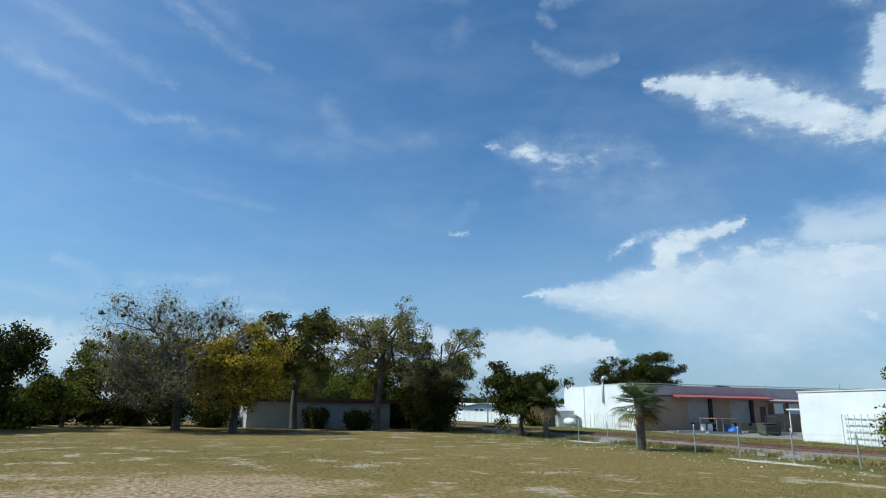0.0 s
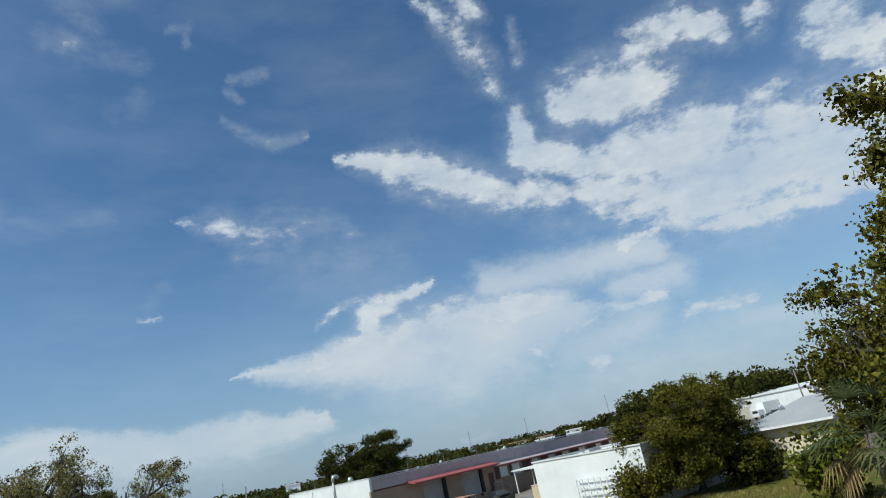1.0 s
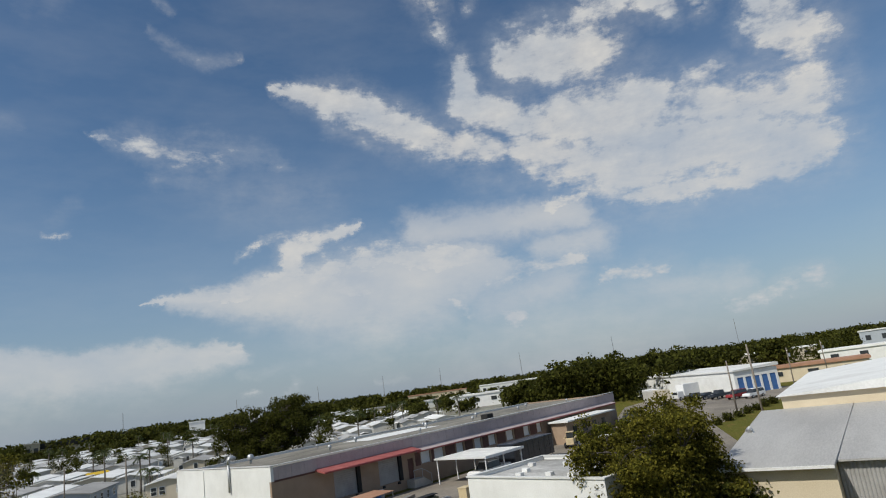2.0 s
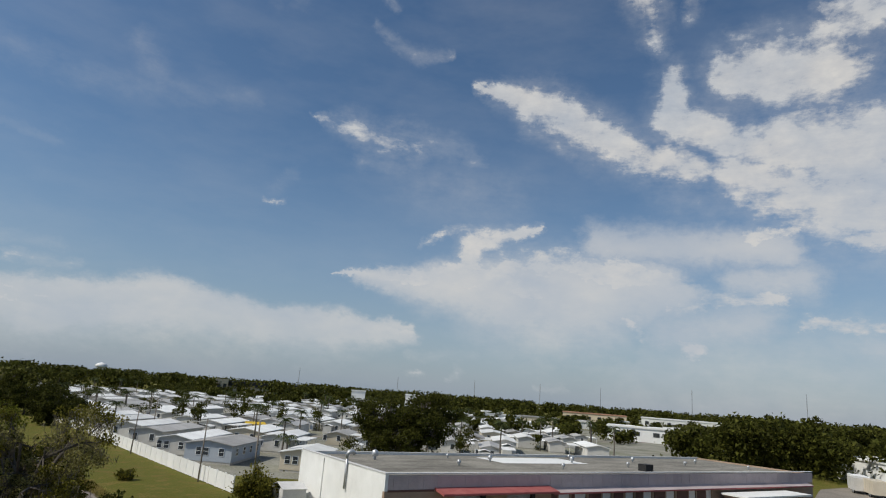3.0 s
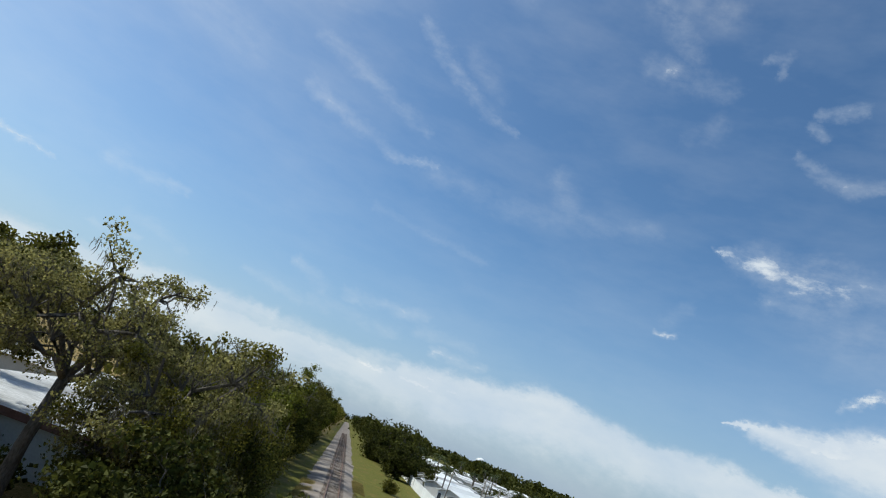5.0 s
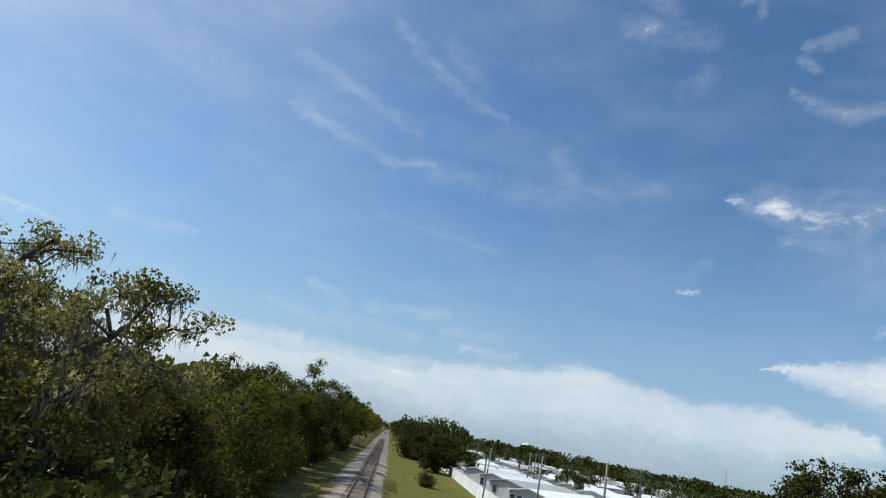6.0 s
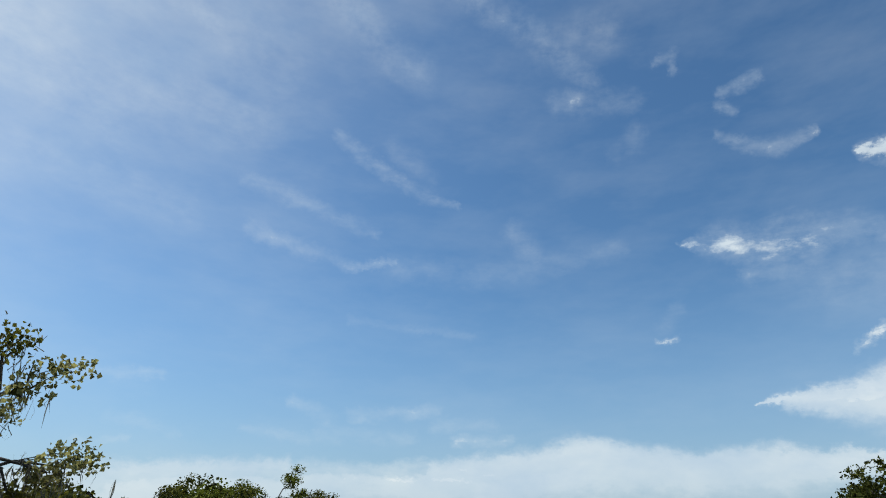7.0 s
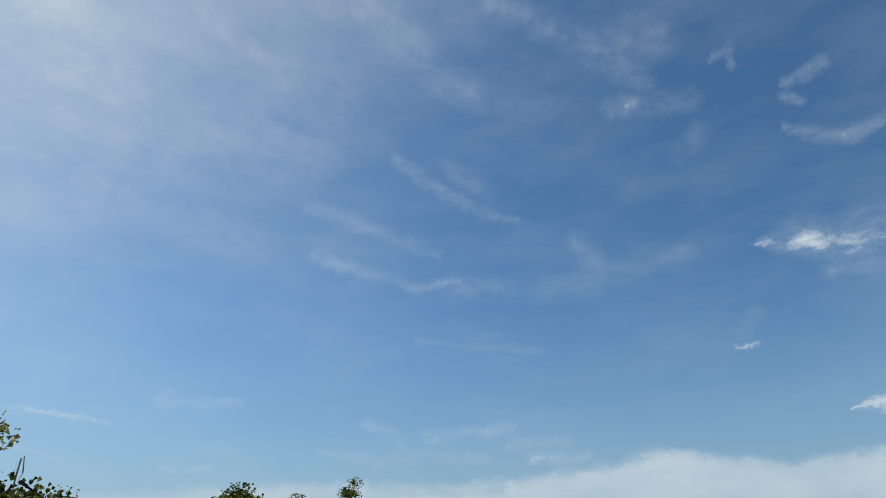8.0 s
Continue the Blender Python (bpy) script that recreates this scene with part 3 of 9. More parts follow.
cloud(4.2, 48.4, 14.6, 44.0, 0.83, 0.94, 0.34)
cloud(14.6, 44.0, 20.7, 39.0, 0.94, 0.73, 0.34)
cloud(15.3, 42.7, 22.7, 42.8, 1.25, 1.35, 0.24)
cloud(18.2, 37.6, 19.1, 37.6, 0.73, 0.62, 0.46)
cloud(16.4, 37.7, 24.7, 36.7, 0.73, 0.73, 0.30)
cloud(22.3, 32.8, 24.7, 33.7, 0.73, 0.62, 0.20)
cloud(-28.6, 35.5, -16.3, 35.0, 2.60, 2.08, 0.22)
cloud(-30.3, 44.1, -21.7, 41.9, 0.52, 0.52, 0.26)
cloud(-19.5, 40.5, -14.3, 39.2, 2.60, 2.08, 0.16)
cloud(-44.3, 38.1, -37.6, 35.5, 3.65, 2.60, 0.26)
cloud(-37.6, 35.5, -29.3, 31.5, 2.60, 1.56, 0.26)
cloud(-34.6, 28.8, -21.4, 26.3, 2.08, 1.25, 0.20)
cloud(-26.9, 12.2, -20.6, 12.5, 0.47, 0.26, 0.34)
cloud(-25.9, 7.1, -22.4, 7.1, 0.26, 0.21, 0.32)
cloud(-23.9, 8.8, -19.0, 8.0, 0.36, 0.26, 0.20)
cloud(-9.6, 11.0, -6.4, 9.7, 0.42, 0.47, 0.34)
cloud(-4.5, 10.2, 3.1, 10.4, 0.36, 0.42, 0.42)
cloud(-13.6, 8.6, -7.9, 8.1, 0.31, 0.31, 0.34)
cloud(-7.0, 8.5, 1.0, 8.3, 0.52, 0.42, 0.26)
cloud(3.3, 9.1, 8.5, 9.4, 0.36, 0.31, 0.30)
cloud(5.0, 7.9, 10.0, 8.0, 0.36, 0.42, 0.54)
cloud(-5.0, 18.3, 6.8, 17.2, 0.26, 0.26, 0.16)
# vapour trails
cloud(-37.2, 10.8, -33.5, 10.5, 0.16, 0.26, 0.60)
cloud(-33.5, 10.5, -30.5, 10.2, 0.26, 0.16, 0.60)
cloud(-37.3, 7.9, -32.9, 7.3, 0.16, 0.16, 0.44)

fine = sky_noise(1.3, 6, (0.8, 1.1, 1), 0.7, 6.1)
vs2 = wt.nodes.new("ShaderNodeVectorMath")
vs2.operation = "SUBTRACT"
wt.links.new(warp_fine.outputs["Color"], vs2.inputs[0])
vs2.inputs[1].default_value = (0.5, 0.5, 0.5)
vm2 = wt.nodes.new("ShaderNodeVectorMath")
vm2.operation = "MULTIPLY_ADD"
wt.links.new(vs2.outputs[0], vm2.inputs[0])
vm2.inputs[1].default_value = (1.5, 1.1, 0)
wt.links.new(vm.outputs[0], vm2.inputs[2])
sky_point = vm2.outputs[0]

# one streak of cloud: how near a direction lies to a line from A to B, with a width
grp = bpy.data.node_groups.new("cloud_streak", "ShaderNodeTree")
for nm, ty in (("P", "NodeSocketVector"), ("A", "NodeSocketVector"), ("AB", "NodeSocketVector"), ("Inv", "NodeSocketFloat"),
               ("W0", "NodeSocketFloat"), ("DW", "NodeSocketFloat"), ("Below", "NodeSocketFloat"), ("D", "NodeSocketFloat"), ("Last", "NodeSocketFloat")):
    grp.interface.new_socket(nm, in_out="INPUT", socket_type=ty)
grp.interface.new_socket("Out", in_out="OUTPUT", socket_type="NodeSocketFloat")
grp.interface.new_socket("Next", in_out="OUTPUT", socket_type="NodeSocketVector")
gi, go = grp.nodes.new("NodeGroupInput"), grp.nodes.new("NodeGroupOutput")


def gvec(op, a, b):
    n = grp.nodes.new("ShaderNodeVectorMath")
    n.operation = op
    grp.links.new(a, n.inputs[0])
    grp.links.new(b, n.inputs["Scale"] if op == "SCALE" else n.inputs[1])
    return n


def gmath(op, a, b=None, c=None, clamp=False):
    n = grp.nodes.new("ShaderNodeMath")
    n.operation = op
    n.use_clamp = clamp
    for i, v in enumerate((a, b, c)):
        if v is None:
            continue
        if isinstance(v, (int, float)):
            n.inputs[i].default_value = v
        else:
            grp.links.new(v, n.inputs[i])
    return n.outputs[0]


ap = gvec("SUBTRACT", gi.outputs["P"], gi.outputs["A"]).outputs[0]
hh = gmath("MULTIPLY", gvec("DOT_PRODUCT", ap, gi.outputs["AB"]).outputs["Value"], gi.outputs["Inv"], clamp=True)
foot = gvec("SCALE", gi.outputs["AB"], hh).outputs[0]
gap = grp.nodes.new("ShaderNodeVectorMath")
gap.operation = "DISTANCE"
grp.links.new(ap, gap.inputs[0])
grp.links.new(foot, gap.inputs[1])
wd = gmath("MULTIPLY_ADD", hh, gi.outputs["DW"], gi.outputs["W0"])
# a soft underside: the streak is wider below its line
lower = grp.nodes.new("ShaderNodeVectorMath")
lower.operation = "DOT_PRODUCT"
grp.links.new(gvec("SUBTRACT", foot, ap).outputs[0], lower.inputs[0])
lower.inputs[1].default_value = (0, 1.2, 0)
under = gmath("ADD", lower.outputs["Value"], 0.0, clamp=True)
wd = gmath("MULTIPLY", wd, gmath("MULTIPLY_ADD", under, gi.outputs["Below"], 1.0))
fall = gmath("SUBTRACT", 1.0, gmath("DIVIDE", gap.outputs["Value"], wd), clamp=True)
fall = gmath("MULTIPLY", gmath("MULTIPLY", fall, fall), gmath("MULTIPLY_ADD", fall, -2.0, 3.0))
total = gmath("MAXIMUM", gmath("MULTIPLY", fall, gi.outputs["D"]), gi.outputs["Last"])
grp.links.new(total, go.inputs[0])
# the next streak waits for this one, so that the list is worked off one by one
tiny = grp.nodes.new("ShaderNodeVectorMath")
tiny.operation = "MULTIPLY_ADD"
grp.links.new(total, tiny.inputs[0])
tiny.inputs[1].default_value = (1e-6, 1e-6, 0)
grp.links.new(gi.outputs["P"], tiny.inputs[2])
grp.links.new(tiny.outputs[0], go.inputs[1])

# ragged heaps and streaks, and the smooth sheets of the far banks
ragged_sum, sheet_sum, last_point = [None], [None], [sky_point]


def cloud(a0, e0, a1, e1, w0, w1, dens, below=0.0, sheet=False):
    """A streak from one azimuth and elevation to another, with half widths in degrees."""
    n = wt.nodes.new("ShaderNodeGroup")
    n.node_tree = grp
    k = 2.3 if dens < 0.55 else 1.75 if sheet else 2.05
    wt.links.new(last_point[0], n.inputs["P"])
    n.inputs["A"].default_value = (a0, e0, 0)
    n.inputs["AB"].default_value = (a1 - a0, e1 - e0, 0)
    n.inputs["Inv"].default_value = 1 / max(0.01, (a1 - a0) ** 2 + (e1 - e0) ** 2)
    n.inputs["W0"].default_value = w0 * k
    n.inputs["DW"].default_value = (w1 - w0) * k
    n.inputs["Below"].default_value = below
    n.inputs["D"].default_value = dens
    store = sheet_sum if sheet else ragged_sum
    if store[0] is not None:
        wt.links.new(store[0], n.inputs["Last"])
    store[0], last_point[0] = n.outputs[0], n.outputs[1]


# heap cloud with a long arm
cloud(42.8, 27.9, 45.8, 27.3, 0.52, 1.35, 0.95)
cloud(45.8, 27.3, 50.0, 26.2, 1.35, 2.08, 0.95)
cloud(50.0, 26.2, 54.7, 23.7, 2.08, 2.08, 0.95)
cloud(54.7, 23.7, 58.9, 21.6, 2.08, 1.88, 0.95)
cloud(58.9, 21.6, 63.7, 20.6, 1.88, 1.77, 0.95)
cloud(47.6, 24.7, 52.1, 22.2, 0.83, 0.62, 0.50)
cloud(61.4, 28.3, 61.6, 24.8, 1.56, 2.29, 0.92)
cloud(61.6, 24.8, 66.1, 22.8, 2.29, 2.08, 0.92)
cloud(66.1, 22.8, 70.9, 21.4, 2.08, 3.12, 0.92)
cloud(66.3, 28.2, 69.9, 27.5, 2.19, 3.12, 1.00)
cloud(69.9, 27.5, 74.6, 27.1, 3.12, 2.86, 1.00)
cloud(70.1, 21.9, 77.6, 21.3, 3.12, 3.65, 1.00)
cloud(66.5, 20.0, 72.0, 17.7, 2.08, 3.65, 0.95)
cloud(72.0, 17.7, 77.2, 16.7, 3.65, 4.69, 0.95)
cloud(73.6, 30.0, 77.3, 30.6, 1.35, 1.77, 0.80)
cloud(66.9, 30.6, 70.6, 30.8, 0.52, 0.73, 0.50)
cloud(60.3, 18.6, 66.4, 17.2, 1.15, 1.56, 0.36)
cloud(74.3, 19.2, 80.4, 17.5, 3.65, 4.69, 1.00)
cloud(80.4, 17.5, 87.1, 15.4, 4.69, 3.12, 1.00)
cloud(87.1, 15.4, 89.5, 15.2, 3.12, 3.12, 1.00)
cloud(80.9, 20.1, 85.8, 19.3, 2.40, 2.60, 0.95)
cloud(85.8, 19.3, 90.1, 18.5, 2.60, 3.12, 0.95)
cloud(82.1, 22.5, 84.3, 22.4, 1.35, 1.25, 0.75)
cloud(75.4, 14.2, 82.7, 13.3, 1.35, 1.15, 0.90)
cloud(82.7, 13.3, 88.2, 13.4, 1.15, 1.35, 0.90)
cloud(87.6, 25.2, 90.6, 22.5, 1.35, 2.29, 0.90)
cloud(74.1, 31.7, 78.2, 31.0, 1.04, 1.77, 0.85)
cloud(78.2, 31.0, 81.6, 29.0, 1.77, 1.77, 0.85)
cloud(84.2, 28.2, 85.7, 29.4, 1.35, 1.35, 0.80)
cloud(88.6, 26.8, 91.3, 23.4, 1.67, 2.60, 0.90)
# ragged puffs above the heap
cloud(54.0, 39.8, 57.3, 37.3, 0.62, 1.56, 0.74)
cloud(57.3, 37.3, 59.4, 33.9, 1.56, 1.56, 0.74)
cloud(59.4, 33.9, 60.2, 30.9, 1.56, 0.83, 0.74)
cloud(58.0, 39.2, 60.4, 37.8, 1.35, 0.94, 0.72)
cloud(63.5, 36.0, 63.0, 32.9, 0.52, 0.62, 0.50)
cloud(66.5, 30.9, 69.7, 30.8, 0.52, 1.15, 0.60)
# thin body of the anvil cloud
cloud(33.1, 10.1, 40.4, 10.6, 0.52, 1.67, 0.80, 0.9, True)
cloud(40.4, 10.6, 46.8, 10.5, 1.67, 3.12, 0.80, 0.9, True)
cloud(46.8, 10.5, 54.0, 10.9, 3.12, 3.12, 0.80, 0.9, True)
cloud(54.0, 10.9, 60.8, 11.0, 3.12, 2.08, 0.80, 0.9, True)
# anvil cloud
cloud(30.5, 10.0, 35.1, 10.3, 0.16, 0.62, 0.95)
cloud(35.1, 10.3, 39.9, 10.7, 0.62, 1.35, 0.95)
cloud(39.9, 10.7, 44.6, 10.9, 1.35, 2.08, 0.95)
cloud(44.6, 10.9, 49.4, 10.3, 2.08, 2.08, 0.95)
cloud(49.8, 15.7, 46.5, 14.8, 0.31, 0.94, 0.92)
cloud(46.5, 14.8, 43.4, 14.0, 0.94, 1.35, 0.92)
cloud(43.4, 14.0, 43.0, 11.9, 1.35, 1.56, 0.92)
cloud(38.3, 13.5, 40.6, 15.1, 0.26, 0.31, 0.60)
cloud(40.6, 15.1, 43.8, 15.2, 0.31, 0.52, 0.60)
cloud(46.7, 12.1, 51.9, 12.6, 1.77, 1.67, 0.92)
cloud(51.9, 12.6, 56.9, 11.7, 1.67, 1.77, 0.92)
cloud(56.9, 11.7, 61.0, 11.3, 1.77, 1.15, 0.92)
cloud(45.3, 8.9, 50.0, 7.6, 1.25, 1.67, 0.62, 1.6, True)
cloud(50.0, 7.6, 55.0, 7.9, 1.67, 1.56, 0.62, 1.6, True)
cloud(54.9, 14.4, 60.8, 14.0, 2.08, 2.29, 0.70, 0.0, True)
cloud(60.8, 14.0, 66.3, 13.9, 2.29, 2.08, 0.70, 0.0, True)
cloud(66.3, 13.9, 70.1, 13.7, 2.08, 1.77, 0.70, 0.0, True)
cloud(67.6, 14.8, 71.2, 15.2, 1.04, 0.42, 0.85)
cloud(60.8, 8.8, 64.0, 9.4, 0.83, 1.35, 0.85)
cloud(64.0, 9.4, 69.9, 9.6, 1.35, 0.94, 0.85)
cloud(57.2, 8.2, 58.9, 6.1, 0.83, 1.15, 0.74)
cloud(58.9, 6.1, 63.4, 5.2, 1.15, 0.94, 0.74)
cloud(60.7, 6.6, 67.8, 7.8, 2.60, 2.60, 0.60, 0.0, True)
cloud(66.2, 11.0, 71.2, 11.0, 1.56, 2.08, 0.60, 0.0, True)
cloud(71.4, 7.5, 75.2, 7.7, 0.62, 0.83, 0.74)
cloud(59.8, 4.2, 76.1, 5.7, 2.08, 2.60, 0.42, 1.5, True)
cloud(72.2, 7.5, 76.7, 7.3, 0.62, 0.73, 0.72)
cloud(80.8, 3.4, 84.0, 4.0, 1.15, 0.94, 0.66)
cloud(84.0, 4.0, 87.7, 4.4, 0.94, 1.04, 0.66)
cloud(75.2, 5.9, 82.3, 5.1, 1.77, 1.77, 0.50, 0.0, True)
# small clouds low down
cloud(38.4, 1.7, 39.1, 1.8, 0.31, 0.31, 0.60)
cloud(41.6, 1.6, 42.4, 2.1, 0.26, 0.52, 0.62)
cloud(37.9, 3.3, 44.0, 3.6, 0.31, 0.42, 0.42)
cloud(49.5, 1.4, 52.2, 1.4, 0.21, 0.21, 0.42)
# bank of cloud over the horizon
cloud(3.1, 5.4, 7.3, 5.9, 0.83, 1.04, 0.85, 1.1, True)
cloud(7.3, 5.9, 10.7, 6.2, 1.04, 1.04, 0.85, 1.1, True)
cloud(10.7, 6.2, 15.1, 7.1, 1.04, 1.04, 0.85, 1.1, True)
cloud(15.1, 7.1, 18.2, 7.1, 1.04, 0.94, 0.85, 1.1, True)
cloud(18.2, 7.1, 23.0, 6.0, 0.94, 0.83, 0.85, 1.1, True)
cloud(23.0, 6.0, 29.4, 6.1, 0.83, 0.73, 0.85, 1.1, True)
cloud(29.4, 6.1, 34.0, 5.8, 0.73, 0.62, 0.85, 1.1, True)
cloud(34.0, 5.8, 38.5, 5.4, 0.62, 0.31, 0.85, 1.1, True)
cloud(5.1, 5.7, 9.7, 5.1, 0.26, 0.42, 0.80)
cloud(9.7, 5.1, 14.0, 4.5, 0.42, 0.31, 0.80)
cloud(36.6, 5.7, 31.1, 6.1, 0.52, 1.15, 0.85, 1.1, True)
cloud(31.1, 6.1, 25.0, 5.7, 1.15, 1.04, 0.85, 1.1, True)
cloud(25.0, 5.7, 20.5, 6.4, 1.04, 1.15, 0.85, 1.1, True)
cloud(20.5, 6.4, 17.6, 6.3, 1.15, 1.15, 0.85, 1.1, True)
cloud(17.6, 6.3, 13.1, 5.0, 1.15, 0.94, 0.85, 1.1, True)
cloud(13.1, 5.0, 7.1, 4.4, 0.94, 0.94, 0.85, 1.1, True)
cloud(7.1, 4.4, -3.6, 4.7, 0.94, 0.83, 0.78, 1.3, True)
cloud(-3.6, 4.7, -14.2, 4.2, 0.83, 0.94, 0.78, 1.3, True)
cloud(-14.2, 4.2, -22.7, 3.6, 0.94, 1.04, 0.78, 1.3, True)
cloud(-4.6, 4.8, 6.6, 4.7, 0.26, 0.36, 0.80)
cloud(6.6, 4.7, 15.6, 4.0, 0.36, 0.26, 0.80)
cloud(-9.5, 5.9, -16.0, 5.4, 0.83, 0.83, 0.68, 1.2, True)
cloud(-16.0, 5.4, -24.3, 4.7, 0.83, 0.94, 0.68, 1.2, True)
cloud(-24.3, 4.7, -34.3, 3.8, 0.94, 1.04, 0.68, 1.2, True)
cloud(27.4, 6.2, 32.0, 6.3, 0.62, 0.83, 0.66, 2.0, True)
cloud(32.0, 6.3, 38.4, 5.9, 0.83, 0.31, 0.66, 2.0, True)
cloud(21.7, 5.1, 11.5, 5.8, 0.83, 0.73, 0.50, 2.0, True)
cloud(11.5, 5.8, -8.9, 5.2, 0.73, 1.04, 0.50, 2.0, True)
cloud(-8.9, 5.2, -15.8, 4.6, 1.04, 1.04, 0.50, 2.0, True)
# small ragged cloud
cloud(27.1, 23.8, 29.9, 23.6, 0.26, 1.25, 0.66)
cloud(29.9, 23.6, 33.9, 22.5, 1.25, 1.46, 0.66)
cloud(33.9, 22.5, 37.2, 22.2, 1.46, 1.35, 0.66)
cloud(34.8, 23.9, 40.6, 22.3, 0.83, 1.04, 0.42)
cloud(40.6, 22.3, 44.0, 21.3, 1.04, 0.42, 0.42)
cloud(31.9, 20.5, 37.4, 20.3, 0.52, 0.62, 0.30)
cloud(23.7, 15.8, 25.2, 15.8, 0.21, 0.26, 0.62)
cloud(24.4, 17.4, 25.8, 18.4, 0.62, 0.42, 0.20)
cloud(37.5, 19.3, 46.3, 18.8, 2.08, 2.08, 0.22)
cloud(32.0, 32.3, 34.3, 30.9, 0.31, 0.47, 0.46)
cloud(34.3, 30.9, 36.7, 30.2, 0.47, 0.52, 0.46)
cloud(36.7, 30.2, 39.8, 30.4, 0.52, 0.26, 0.46)
# high cirrus streaks
cloud(33.2, 35.8, 36.3, 36.0, 0.42, 0.52, 0.52)
cloud(32.6, 34.9, 34.0, 33.9, 0.31, 0.31, 0.40)
cloud(27.7, 39.7, 29.2, 39.6, 0.31, 0.42, 0.36)
cloud(29.2, 39.6, 29.1, 38.4, 0.42, 0.31, 0.36)
cloud(-5.7, 23.4, -1.0, 23.9, 0.36, 0.31, 0.50)
cloud(-15.3, 25.7, -9.6, 24.4, 0.47, 0.47, 0.34)
cloud(-9.6, 24.4, -5.3, 23.4, 0.47, 0.42, 0.34)
cloud(-16.6, 29.9, -10.4, 28.6, 0.47, 0.52, 0.32)
cloud(-10.4, 28.6, -3.3, 26.5, 0.52, 0.36, 0.32)
cloud(-7.6, 34.8, -2.1, 31.8, 0.47, 0.52, 0.40)
cloud(-2.1, 31.8, 1.5, 30.1, 0.52, 0.47, 0.40)
cloud(1.5, 30.1, 4.9, 29.2, 0.47, 0.31, 0.40)
cloud(-1.4, 34.1, 2.8, 31.4, 0.73, 0.62, 0.20)
cloud(-0.8, 23.5, 6.2, 22.6, 0.83, 0.83, 0.22)
cloud(6.2, 22.6, 11.7, 22.9, 0.83, 0.73, 0.22)
cloud(11.7, 22.9, 21.1, 24.1, 0.73, 0.62, 0.22)
cloud(11.1, 26.6, 13.1, 23.8, 0.73, 0.73, 0.30)
cloud(12.4, 23.9, 15.5, 23.5, 0.42, 0.42, 0.24)
cloud(-11.8, 48.4, -5.2, 44.5, 1.35, 1.35, 0.30)
cloud(-5.2, 44.5, 1.2, 40.8, 1.35, 1.15, 0.30)
cloud(4.2, 48.4, 14.6, 44.0, 0.83, 0.94, 0.34)
cloud(14.6, 44.0, 20.7, 39.0, 0.94, 0.73, 0.34)
cloud(15.3, 42.7, 22.7, 42.8, 1.25, 1.35, 0.24)
cloud(18.2, 37.6, 19.1, 37.6, 0.73, 0.62, 0.46)
cloud(16.4, 37.7, 24.7, 36.7, 0.73, 0.73, 0.30)
cloud(22.3, 32.8, 24.7, 33.7, 0.73, 0.62, 0.20)
cloud(-28.6, 35.5, -16.3, 35.0, 2.60, 2.08, 0.22)
cloud(-30.3, 44.1, -21.7, 41.9, 0.52, 0.52, 0.26)
cloud(-19.5, 40.5, -14.3, 39.2, 2.60, 2.08, 0.16)
cloud(-44.3, 38.1, -37.6, 35.5, 3.65, 2.60, 0.26)
cloud(-37.6, 35.5, -29.3, 31.5, 2.60, 1.56, 0.26)
cloud(-34.6, 28.8, -21.4, 26.3, 2.08, 1.25, 0.20)
cloud(-26.9, 12.2, -20.6, 12.5, 0.47, 0.26, 0.34)
cloud(-25.9, 7.1, -22.4, 7.1, 0.26, 0.21, 0.32)
cloud(-23.9, 8.8, -19.0, 8.0, 0.36, 0.26, 0.20)
cloud(-9.6, 11.0, -6.4, 9.7, 0.42, 0.47, 0.34)
cloud(-4.5, 10.2, 3.1, 10.4, 0.36, 0.42, 0.42)
cloud(-13.6, 8.6, -7.9, 8.1, 0.31, 0.31, 0.34)
cloud(-7.0, 8.5, 1.0, 8.3, 0.52, 0.42, 0.26)
cloud(3.3, 9.1, 8.5, 9.4, 0.36, 0.31, 0.30)
cloud(5.0, 7.9, 10.0, 8.0, 0.36, 0.42, 0.54)
cloud(-5.0, 18.3, 6.8, 17.2, 0.26, 0.26, 0.16)
# vapour trails
cloud(-37.2, 10.8, -33.5, 10.5, 0.16, 0.26, 0.60)
cloud(-33.5, 10.5, -30.5, 10.2, 0.26, 0.16, 0.60)
cloud(-37.3, 7.9, -32.9, 7.3, 0.16, 0.16, 0.44)

fine = sky_noise(1.3, 6, (0.8, 1.1, 1), 0.7, 6.1)
vs2 = wt.nodes.new("ShaderNodeVectorMath")
vs2.operation = "SUBTRACT"
wt.links.new(warp_fine.outputs["Color"], vs2.inputs[0])
vs2.inputs[1].default_value = (0.5, 0.5, 0.5)
vm2 = wt.nodes.new("ShaderNodeVectorMath")
vm2.operation = "MULTIPLY_ADD"
wt.links.new(vs2.outputs[0], vm2.inputs[0])
vm2.inputs[1].default_value = (1.5, 1.1, 0)
wt.links.new(vm.outputs[0], vm2.inputs[2])
sky_point = vm2.outputs[0]

